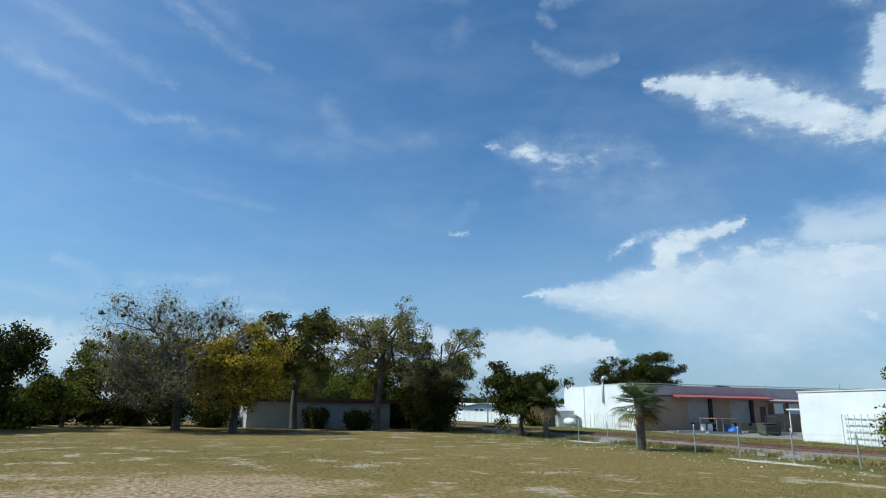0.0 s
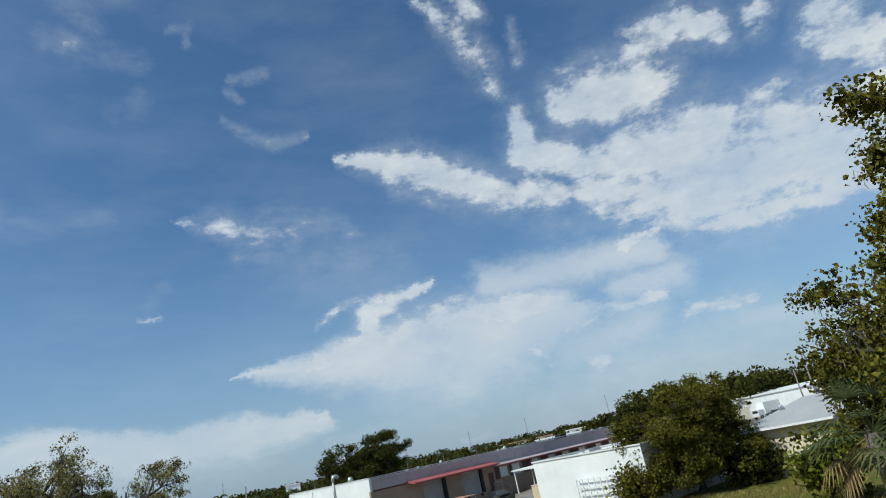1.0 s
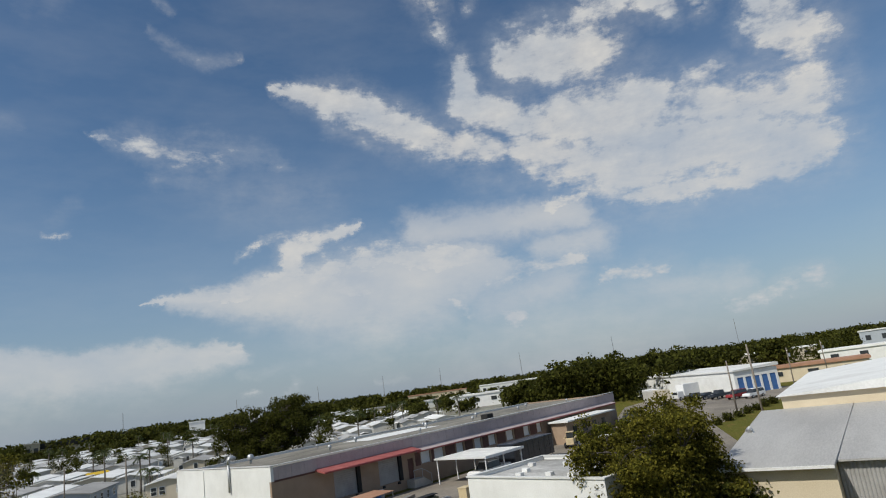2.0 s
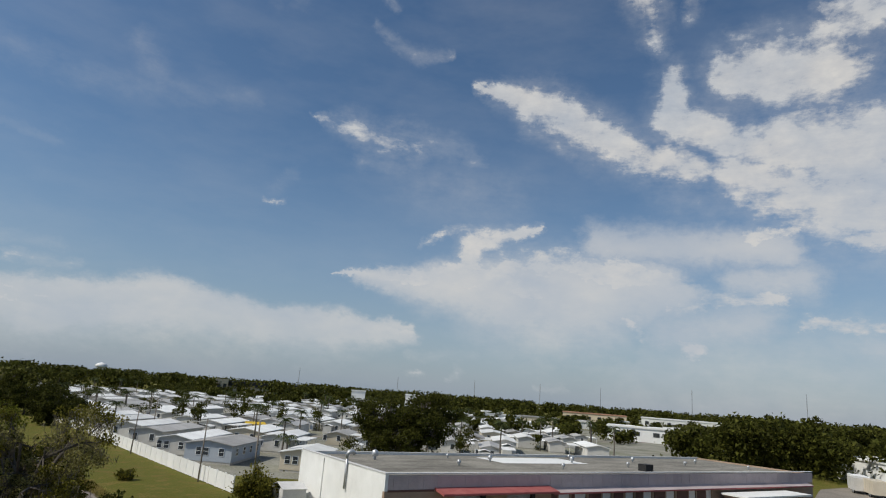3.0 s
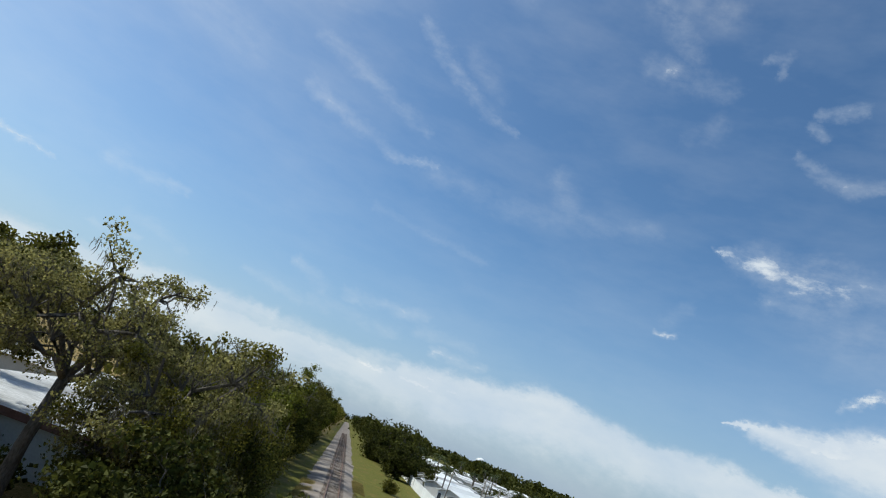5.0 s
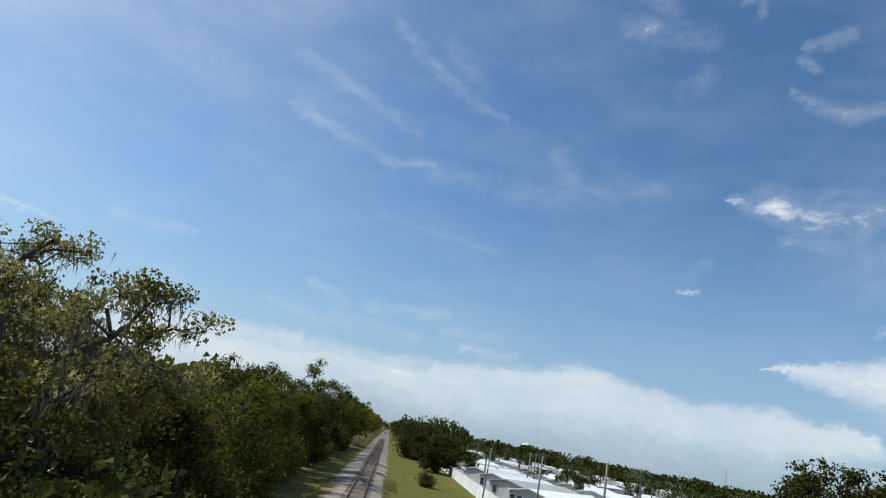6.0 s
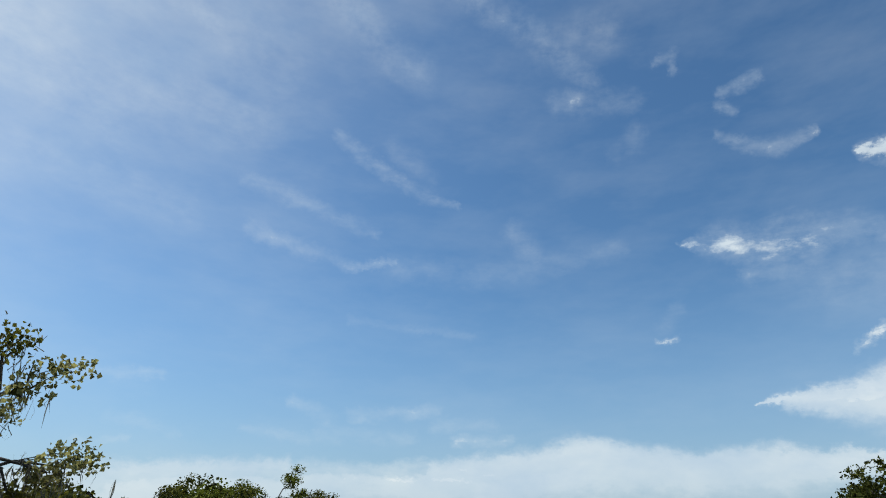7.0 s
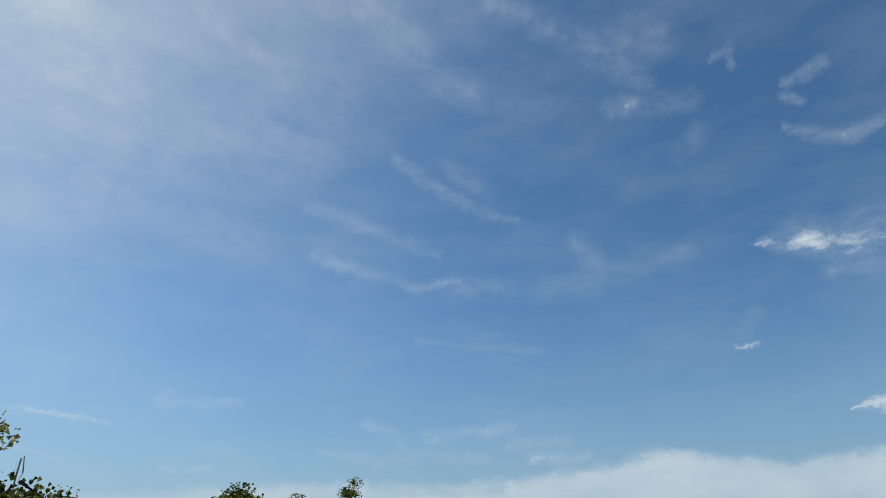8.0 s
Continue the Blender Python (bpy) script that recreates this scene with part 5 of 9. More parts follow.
bg_haze.inputs[0].default_value = (0.40, 0.52, 0.70, 1)
bg_haze.inputs[1].default_value = 0.85
mixh = wt.nodes.new("ShaderNodeMixShader")
wt.links.new(haze, mixh.inputs[0])
wt.links.new(bg_sky.outputs[0], mixh.inputs[1])
wt.links.new(bg_haze.outputs[0], mixh.inputs[2])
wt.links.new(mixh.outputs[0], mixs.inputs[1])
wt.links.new(bg_cloud.outputs[0], mixs.inputs[2])
wout = wt.nodes.new("ShaderNodeOutputWorld")
wt.links.new(mixs.outputs[0], wout.inputs[0])

sun = new("sun", bpy.data.lights.new("sun", "SUN"))
sun.data.energy = 5.0
sun.data.angle = radians(0.5)
sun.data.color = (1.0, 0.95, 0.86)
sd = Vector((math.sin(radians(SUN_AZ)) * math.cos(radians(SUN_EL)), math.cos(radians(SUN_AZ)) * math.cos(radians(SUN_EL)), math.sin(radians(SUN_EL))))
sun.matrix_world = look(sd * 200, (0, 0, 0))

# ---- materials ----


def material(name, c1, c2, rough=0.8, scale=2.0, fine=25.0, bump=0.15, metal=0.0, island=0.0, spec=0.3, objrand=0.0, stain=None, stain_amt=0.0, stretch=(1, 1, 1), through_light=0.0):
    """Two tones mixed by broad and fine noise, with relief; island or objrand vary the brightness piece by piece."""
    m = bpy.data.materials.new(name)
    m.use_nodes = True
    nt = m.node_tree
    p = nt.nodes["Principled BSDF"]
    p.inputs["Roughness"].default_value = rough
    p.inputs["Metallic"].default_value = metal
    p.inputs["Specular IOR Level"].default_value = spec
    co = nt.nodes.new("ShaderNodeTexCoord")
    mp = nt.nodes.new("ShaderNodeMapping")
    mp.inputs["Scale"].default_value = stretch
    nt.links.new(co.outputs["Object"], mp.inputs[0])
    n1, n2 = nt.nodes.new("ShaderNodeTexNoise"), nt.nodes.new("ShaderNodeTexNoise")
    for n, s, d in ((n1, scale, 5), (n2, fine, 4)):
        n.inputs["Scale"].default_value = s
        n.inputs["Detail"].default_value = d
        nt.links.new(mp.outputs[0], n.inputs["Vector"])
    add = nt.nodes.new("ShaderNodeMath")
    add.operation = "ADD"
    nt.links.new(n1.outputs[0], add.inputs[0])
    nt.links.new(n2.outputs[0], add.inputs[1])
    ramp = nt.nodes.new("ShaderNodeMapRange")
    ramp.inputs["From Min"].default_value = 0.75
    ramp.inputs["From Max"].default_value = 1.25
    nt.links.new(add.outputs[0], ramp.inputs["Value"])
    mix = nt.nodes.new("ShaderNodeMix")
    mix.data_type = "RGBA"
    mix.inputs[6].default_value = (*c1, 1)
    mix.inputs[7].default_value = (*c2, 1)
    nt.links.new(ramp.outputs[0], mix.inputs[0])
    col = mix.outputs[2]
    if stain:
        n3 = nt.nodes.new("ShaderNodeTexNoise")
        n3.inputs["Scale"].default_value = scale * 0.35
        n3.inputs["Detail"].default_value = 8
        n3.inputs["Roughness"].default_value = 0.7
        nt.links.new(mp.outputs[0], n3.inputs["Vector"])
        r3 = nt.nodes.new("ShaderNodeMapRange")
        r3.inputs["From Min"].default_value = 0.5
        r3.inputs["From Max"].default_value = 0.72
        r3.inputs["To Max"].default_value = stain_amt
        nt.links.new(n3.outputs[0], r3.inputs["Value"])
        mx = nt.nodes.new("ShaderNodeMix")
        mx.data_type = "RGBA"
        nt.links.new(r3.outputs[0], mx.inputs[0])
        nt.links.new(col, mx.inputs[6])
        mx.inputs[7].default_value = (*stain, 1)
        col = mx.outputs[2]
    if island or objrand:
        src = nt.nodes.new("ShaderNodeNewGeometry").outputs["Random Per Island"] if island else nt.nodes.new("ShaderNodeObjectInfo").outputs["Random"]
        amt = island or objrand
        rr = nt.nodes.new("ShaderNodeMapRange")
        rr.inputs["To Min"].default_value = 1 - amt
        rr.inputs["To Max"].default_value = 1 + amt
        nt.links.new(src, rr.inputs["Value"])
        hs = nt.nodes.new("ShaderNodeHueSaturation")
        nt.links.new(rr.outputs[0], hs.inputs["Value"])
        nt.links.new(col, hs.inputs["Color"])
        col = hs.outputs[0]
    nt.links.new(col, p.inputs["Base Color"])
    if bump:
        b = nt.nodes.new("ShaderNodeBump")
        b.inputs["Strength"].default_value = bump
        b.inputs["Distance"].default_value = 0.05
        nt.links.new(add.outputs[0], b.inputs["Height"])
        nt.links.new(b.outputs[0], p.inputs["Normal"])
    if through_light:
        tr = nt.nodes.new("ShaderNodeBsdfTranslucent")
        nt.links.new(col, tr.inputs[0])
        ms = nt.nodes.new("ShaderNodeMixShader")
        ms.inputs[0].default_value = through_light
        nt.links.new(p.outputs[0], ms.inputs[1])
        nt.links.new(tr.outputs[0], ms.inputs[2])
        nt.links.new(ms.outputs[0], nt.nodes["Material Output"].inputs[0])
    return m


M = {}
M["ballast"] = material("ballast", (0.14, 0.112, 0.09), (0.36, 0.31, 0.265), 0.95, 0.35, 9, 0.8, stain=(0.17, 0.13, 0.085), stain_amt=0.8)
M["sand"] = material("sandy_soil", (0.42, 0.36, 0.27), (0.62, 0.56, 0.46), 0.95, 0.8, 9, 0.5)
M["sleeper"] = material("weathered_timber", (0.10, 0.075, 0.055), (0.24, 0.19, 0.15), 0.9, 3, 30, 0.4, objrand=0.35)
M["rail"] = material("rusty_rail_steel", (0.13, 0.07, 0.045), (0.26, 0.16, 0.11), 0.6, 4, 30, 0.1, metal=0.4)
M["asphalt"] = material("asphalt", (0.17, 0.148, 0.122), (0.31, 0.275, 0.232), 0.9, 0.15, 8, 0.2, stain=(0.06, 0.06, 0.06), stain_amt=0.6)
M["lane_ground"] = material("lane_ground", (0.16, 0.155, 0.12), (0.34, 0.33, 0.28), 0.9, 0.12, 3, 0.2, stain=(0.12, 0.13, 0.05), stain_amt=0.9)
# white wall paint darkened, with the shade under the oaks in its colour
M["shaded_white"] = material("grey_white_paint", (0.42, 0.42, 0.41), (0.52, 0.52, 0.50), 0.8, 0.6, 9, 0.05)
M["concrete"] = material("concrete", (0.40, 0.38, 0.34), (0.55, 0.52, 0.47), 0.85, 0.4, 8, 0.2, stain=(0.2, 0.19, 0.17), stain_amt=0.6)
M["white_wall"] = material("white_painted_block", (0.76, 0.76, 0.74), (0.86, 0.86, 0.84), 0.7, 0.6, 12, 0.1, stain=(0.5, 0.48, 0.44), stain_amt=0.35)
M["tan_wall"] = material("tan_painted_block", (0.33, 0.235, 0.165), (0.41, 0.30, 0.215), 0.8, 0.6, 12, 0.12, stain=(0.2, 0.15, 0.12), stain_amt=0.4)
M["mauve_band"] = material("grey_mauve_metal_fascia", (0.43, 0.355, 0.35), (0.54, 0.455, 0.445), 0.7, 0.6, 9, 0.05, stain=(0.25, 0.22, 0.22), stain_amt=0.4)
M["red_trim"] = material("faded_red_trim", (0.31, 0.082, 0.076), (0.41, 0.135, 0.125), 0.7, 1.2, 9, 0.05)
M["flat_roof"] = material("gravel_flat_roof", (0.15, 0.14, 0.118), (0.31, 0.29, 0.25), 0.95, 0.55, 6, 0.3, stain=(0.06, 0.055, 0.046), stain_amt=0.9, stretch=(0.35, 1.0, 1))
M["coping"] = material("light_metal_coping", (0.55, 0.54, 0.53), (0.68, 0.67, 0.66), 0.5, 1, 9, 0.03)
M["white_vinyl"] = material("white_vinyl", (0.78, 0.78, 0.77), (0.86, 0.86, 0.85), 0.5, 0.7, 9, 0.03, objrand=0.05)
M["galv"] = material("galvanised_steel", (0.42, 0.43, 0.44), (0.58, 0.59, 0.6), 0.45, 3, 20, 0.05, metal=0.6)
M["dark_glass"] = material("dark_glass", (0.03, 0.035, 0.04), (0.06, 0.065, 0.07), 0.12, 1, 9, 0.0, spec=0.6)
M["door_grey"] = material("grey_roller_door", (0.33, 0.32, 0.31), (0.42, 0.41, 0.40), 0.6, 1, 12, 0.05, stain=(0.22, 0.2, 0.19), stain_amt=0.5)
M["brown"] = material("dark_brown_paint", (0.10, 0.05, 0.04), (0.16, 0.08, 0.065), 0.6, 1, 12, 0.05)
M["bark"] = material("oak_bark", (0.05, 0.042, 0.034), (0.15, 0.13, 0.11), 0.95, 2.5, 18, 0.8, stretch=(1, 1, 0.3))
M["pole_wood"] = material("weathered_pole_wood", (0.16, 0.135, 0.11), (0.30, 0.26, 0.22), 0.9, 2, 22, 0.3, stretch=(1, 1, 0.2))
LEAF = dict(rough=0.65, scale=0.25, fine=3.0, bump=0.0, island=0.6, spec=0.07, through_light=0.25)
M["leaf_oak"] = material("oak_leaves", (0.076, 0.073, 0.011), (0.185, 0.165, 0.025), **LEAF)
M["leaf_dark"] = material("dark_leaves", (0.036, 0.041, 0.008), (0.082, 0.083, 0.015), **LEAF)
M["leaf_bright"] = material("bright_leaves", (0.085, 0.10, 0.010), (0.185, 0.185, 0.024), **LEAF)
M["leaf_yellow"] = material("yellow_green_leaves", (0.36, 0.275, 0.022), (0.52, 0.40, 0.05), **{**LEAF, "through_light": 0.5})
M["leaf_pale"] = material("pale_grey_green_leaves", (0.19, 0.175, 0.058), (0.34, 0.305, 0.112), **{**LEAF, "through_light": 0.45})
M["twig"] = material("bare_grey_twigs", (0.13, 0.115, 0.10), (0.24, 0.215, 0.19), 0.95, 1, 9, 0.0, island=0.3)
M["moss"] = material("spanish_moss", (0.10, 0.088, 0.062), (0.20, 0.175, 0.125), 0.95, 1, 9, 0.0, island=0.3, through_light=0.2)
M["palm_leaf"] = material("palm_leaves", (0.045, 0.06, 0.022), (0.11, 0.125, 0.05), **LEAF)
M["palm_dead"] = material("dead_palm_leaves", (0.25, 0.17, 0.08), (0.38, 0.28, 0.14), **LEAF)
M["palm_trunk"] = material("palm_trunk", (0.10, 0.085, 0.07), (0.22, 0.19, 0.16), 0.95, 4, 18, 0.8)
M["black"] = material("black_rubber", (0.015, 0.015, 0.016), (0.03, 0.03, 0.03), 0.7, 3, 30, 0.1)
M["yellow"] = material("yellow_paint", (0.65, 0.42, 0.02), (0.75, 0.5, 0.04), 0.45, 2, 20, 0.03)
M["car_white"] = material("white_car_paint", (0.75, 0.75, 0.76), (0.82, 0.82, 0.82), 0.25, 1, 9, 0.0, spec=0.6)
M["car_dark"] = material("dark_car_paint", (0.02, 0.025, 0.035), (0.035, 0.04, 0.05), 0.25, 1, 9, 0.0, spec=0.6)
M["car_red"] = material("red_car_paint", (0.25, 0.03, 0.03), (0.3, 0.04, 0.04), 0.25, 1, 9, 0.0, spec=0.6)
M["car_blue"] = material("blue_paint", (0.05, 0.13, 0.33), (0.08, 0.18, 0.42), 0.4, 1, 9, 0.0)
M["cream"] = material("cream_stucco", (0.62, 0.52, 0.37), (0.72, 0.62, 0.46), 0.85, 0.5, 14, 0.1, stain=(0.42, 0.35, 0.26), stain_amt=0.3)
M["metal_roof"] = material("grey_metal_roof", (0.36, 0.35, 0.34), (0.48, 0.47, 0.45), 0.55, 0.25, 5, 0.05, stain=(0.52, 0.51, 0.5), stain_amt=0.4, stretch=(0.4, 2, 1))
M["white_roof"] = material("white_coated_roof", (0.72, 0.72, 0.70), (0.84, 0.84, 0.82), 0.6, 0.3, 6, 0.05, stain=(0.42, 0.40, 0.37), stain_amt=0.45, objrand=0.16)
# dark blotches stand for stains and, behind the oaks, for tree shade
M["old_shaded_white_roof"] = material("stained_white_roof", (0.30, 0.29, 0.27), (0.62, 0.61, 0.59), 0.7, 0.22, 4, 0.1, stain=(0.10, 0.095, 0.085), stain_amt=0.9, stretch=(0.5, 1.2, 1))
M["grey_roof"] = material("grey_shingle_roof", (0.30, 0.295, 0.285), (0.44, 0.43, 0.42), 0.8, 0.5, 12, 0.1, objrand=0.2)
M["siding_blue"] = material("blue_grey_siding", (0.38, 0.42, 0.47), (0.46, 0.50, 0.55), 0.6, 0.6, 9, 0.05)
M["siding_white"] = material("white_siding", (0.52, 0.50, 0.46), (0.66, 0.64, 0.60), 0.6, 0.6, 9, 0.05, objrand=0.15)
M["siding_tan"] = material("tan_siding", (0.50, 0.44, 0.34), (0.60, 0.53, 0.42), 0.6, 0.6, 9, 0.05, objrand=0.12)
M["terracotta"] = material("terracotta_paint", (0.36, 0.19, 0.12), (0.45, 0.26, 0.17), 0.8, 0.5, 9, 0.1)
M["tarp_blue"] = material("blue_tarp", (0.03, 0.12, 0.42), (0.05, 0.18, 0.55), 0.5, 2, 9, 0.3)
M["olive"] = material("dark_olive_canvas", (0.06, 0.065, 0.045), (0.11, 0.115, 0.08), 0.85, 2, 9, 0.3)
M["tan_box"] = material("tan_plastic", (0.55, 0.44, 0.26), (0.64, 0.52, 0.33), 0.6, 2, 9, 0.05)
M["grass_blade"] = material("grass_blades", (0.20, 0.17, 0.048), (0.38, 0.30, 0.11), rough=0.8, scale=0.12, fine=2, bump=0.0, island=0.4, spec=0.1, through_light=0.25)


def ground_material():
    """Dry field grass, greener strip beside the track, bare sandy spots."""
    m = bpy.data.materials.new("field_grass")
    m.use_nodes = True
    nt = m.node_tree
    p = nt.nodes["Principled BSDF"]
    p.inputs["Roughness"].default_value = 0.95
    p.inputs["Specular IOR Level"].default_value = 0.1
    co = nt.nodes.new("ShaderNodeTexCoord")

    def noise_at(scale, detail, rough=0.6):
        n = nt.nodes.new("ShaderNodeTexNoise")
        n.inputs["Scale"].default_value = scale
        n.inputs["Detail"].default_value = detail
        n.inputs["Roughness"].default_value = rough
        nt.links.new(co.outputs["Object"], n.inputs["Vector"])
        return n.outputs[0]

    def rng(v, a, b, lo=0.0, hi=1.0):
        r = nt.nodes.new("ShaderNodeMapRange")
        r.inputs["From Min"].default_value, r.inputs["From Max"].default_value = a, b
        r.inputs["To Min"].default_value, r.inputs["To Max"].default_value = lo, hi
        nt.links.new(v, r.inputs["Value"])
        return r.outputs[0]

    def mix(f, a, b):
        x = nt.nodes.new("ShaderNodeMix")
        x.data_type = "RGBA"
        nt.links.new(f, x.inputs[0])
        for i, v in ((6, a), (7, b)):
            if isinstance(v, tuple):
                x.inputs[i].default_value = (*v, 1)
            else:
                nt.links.new(v, x.inputs[i])
        return x.outputs[2]

    def mul(a, b):
        n = nt.nodes.new("ShaderNodeMath")
        n.operation = "MULTIPLY"
        nt.links.new(a, n.inputs[0])
        nt.links.new(b, n.inputs[1])
        return n.outputs[0]

    sx = nt.nodes.new("ShaderNodeSeparateXYZ")
    nt.links.new(co.outputs["Object"], sx.inputs[0])
    green = rng(sx.outputs[0], -17, -11, 0.0, 1.0)
    broad, mid, small = noise_at(0.06, 6), noise_at(0.45, 6, 0.7), noise_at(6, 5, 0.7)
    dry = mix(rng(small, 0.38, 0.62), (0.130, 0.090, 0.026), (0.31, 0.218, 0.080))
    lush = mix(rng(small, 0.35, 0.65), (0.072, 0.080, 0.013), (0.155, 0.145, 0.030))
    field = mix(rng(broad, 0.46, 0.74), dry, mix(rng(mid, 0.3, 0.7), lush, dry))
    strip = mix(rng(mid, 0.50, 0.70), lush, mix(rng(broad, 0.4, 0.6), dry, (0.17, 0.112, 0.045)))
    colour = mix(green, field, strip)
    bare = mul(rng(mid, 0.55, 0.63), rng(broad, 0.38, 0.52))
    inv = nt.nodes.new("ShaderNodeMath")
    inv.operation = "SUBTRACT"
    inv.inputs[0].default_value = 1.0
    nt.links.new(green, inv.inputs[1])
    colour = mix(mul(mul(bare, inv.outputs[0]), rng(small, 0.3, 0.55)), colour, (0.50, 0.42, 0.30))
    # one worn patch of dead straw in the field
    off = nt.nodes.new("ShaderNodeVectorMath")
    off.operation = "DISTANCE"
    nt.links.new(co.outputs["Object"], off.inputs[0])
    off.inputs[1].default_value = (-39.2, 16.6, 0)
    worn = nt.nodes.new("ShaderNodeMath")
    worn.operation = "MULTIPLY_ADD"
    nt.links.new(mid, worn.inputs[0])
    worn.inputs[1].default_value = -17.0
    nt.links.new(off.outputs["Value"], worn.inputs[2])
    straw = mix(rng(small, 0.4, 0.6), (0.20, 0.125, 0.058), (0.52, 0.39, 0.235))
    colour = mix(rng(worn.outputs[0], -2.6, -5.6), colour, straw)
    nt.links.new(colour, p.inputs["Base Color"])
    b = nt.nodes.new("ShaderNodeBump")
    b.inputs["Strength"].default_value = 0.7
    b.inputs["Distance"].default_value = 0.12
    nt.links.new(small, b.inputs["Height"])
    nt.links.new(b.outputs[0], p.inputs["Normal"])
    return m


M["field"] = ground_material()

# ---- building blocks ----


def box(bm, x0, x1, y0, y1, z0, z1, m=None, bevel=0.0):
    vs = [bm.verts.new(v) for v in ((x0, y0, z0), (x1, y0, z0), (x1, y1, z0), (x0, y1, z0), (x0, y0, z1), (x1, y0, z1), (x1, y1, z1), (x0, y1, z1))]
    if m is not None:
        for v in vs:
            v.co = m @ v.co
    fs = [bm.faces.new([vs[i] for i in f]) for f in ((3, 2, 1, 0), (4, 5, 6, 7), (0, 1, 5, 4), (1, 2, 6, 5), (2, 3, 7, 6), (3, 0, 4, 7))]
    if bevel:
        es = {e for f in fs for e in f.edges}
        bmesh.ops.bevel(bm, geom=list(es), offset=bevel, segments=2, affect="EDGES", profile=0.6)
    return bm


def tube(bm, pts, radii, n=8, cap=True):
    """A tapered tube along points."""
    rings = []
    pts = [Vector(p) for p in pts]
    for i, p in enumerate(pts):
        d = (pts[min(i + 1, len(pts) - 1)] - pts[max(i - 1, 0)])
        if d.length < 1e-6:
            d = Vector((0, 0, 1))
        d.normalize()
        a = d.orthogonal() if abs(d.z) < 0.99 else Vector((1, 0, 0))
        a = (a - d * a.dot(d)).normalized()
        b = d.cross(a)
        rings.append([bm.verts.new(p + (a * math.cos(t) + b * math.sin(t)) * radii[i]) for t in [2 * math.pi * k / n for k in range(n)]])
    for r0, r1 in zip(rings, rings[1:]):
        for k in range(n):
            bm.faces.new((r0[k], r0[(k + 1) % n], r1[(k + 1) % n], r1[k]))
    if cap:
        bm.faces.new(list(reversed(rings[0])))
        bm.faces.new(rings[-1])
    return bm


def prism(bm, poly, z0, z1, m=None):
    """A plate with a polygon outline."""
    lo = [bm.verts.new((x, y, z0)) for x, y in poly]
    hi = [bm.verts.new((x, y, z1)) for x, y in poly]
    if m is not None:
        for v in lo + hi:
            v.co = m @ v.co
    n = len(poly)
    bm.faces.new(hi)
    bm.faces.new(list(reversed(lo)))
    for i in range(n):
        bm.faces.new((lo[i], lo[(i + 1) % n], hi[(i + 1) % n], hi[i]))
    bmesh.ops.recalc_face_normals(bm, faces=bm.faces[:])
    return bm


def part(name, bm, mat, parent=None, label="", smooth=False, m=None):
    me = bpy.data.meshes.new(name)
    if isinstance(bm, bmesh.types.BMesh):
        bm.to_mesh(me)
        bm.free()
    else:
        me.from_pydata(bm[0], [], bm[1])
    if smooth:
        for f in me.polygons:
            f.use_smooth = True
    me.materials.append(M[mat])
    ob = new(name, me)
    if parent is not None:
        ob.parent = parent
    if m is not None:
        ob.matrix_basis = m
    if label:
        ob["label"] = label
    return ob


def thing(name, m, label, category, group="", kind=""):
    ob = new(name)
    ob.empty_display_size = 0.3
    ob.matrix_basis = m
    return tagged(ob, label, category, group, kind)


def B():
    return bmesh.new()


def twin(ob, parent, m, name=None):
    """Another piece on the same mesh."""
    o = new(name or ob.name.split(".")[0], ob.data)
    o.parent = parent
    o.matrix_basis = m
    return o


# ---- ground, track, paved ground ----
def land(x, y):
    """Gentle unevenness of the field; level under the buildings and the track."""
    k = max(0.0, min(1.0, (-14.5 - x) / 10.0)) * max(0.0, min(1.0, (250 - abs(y)) / 60.0))
    return k * (0.10 * noise.noise((x * 0.06, y * 0.06, 3.0)) + 0.25 * max(0.0, min(1.0, (-38 - x) / 25.0)))


bm = B()
ticks = [-4500, -1500, -500, -250] + list(range(-160, 161, 5)) + [250, 500, 1500, 4500]
gv = [[bm.verts.new((x, y, land(x, y))) for x in ticks] for y in ticks]
for j in range(len(ticks) - 1):
    for i in range(len(ticks) - 1):
        bm.faces.new((gv[j][i], gv[j][i + 1], gv[j + 1][i + 1], gv[j + 1][i]))
ground = tagged(part("ground", bm, "field", smooth=True), "dry mown field grass with bare sandy spots", "ground", kind="structure")

RAIL_X = -6.5
bm = B()
prof = [(-3.9, -0.05), (-2.6, 0.14), (-1.6, 0.26), (1.6, 0.26), (2.3, 0.12), (3.3, -0.05)]
ys = [-120 + 2.0 * i for i in range(60)] + [0 + 1.5 * i for i in range(120)] + [180 + 12 * i for i in range(70)]
rows_b = []
for y in ys:
    rows_b.append([bm.verts.new((RAIL_X + px + 0.75 * noise.noise((y * 0.35, k * 3.1, 0)) * (1 if k in (0, 5) else 0.2), y, pz + 0.03 * noise.noise((y * 0.9, k, 2)))) for k, (px, pz) in enumerate(prof)])
for a, b in zip(rows_b, rows_b[1:]):
    for k in range(5):
        bm.faces.new((a[k], a[k + 1], b[k + 1], b[k]))
tagged(part("track_bed", bm, "ballast", smooth=True), "grey crushed stone ballast under the railway track", "ballast", kind="structure")

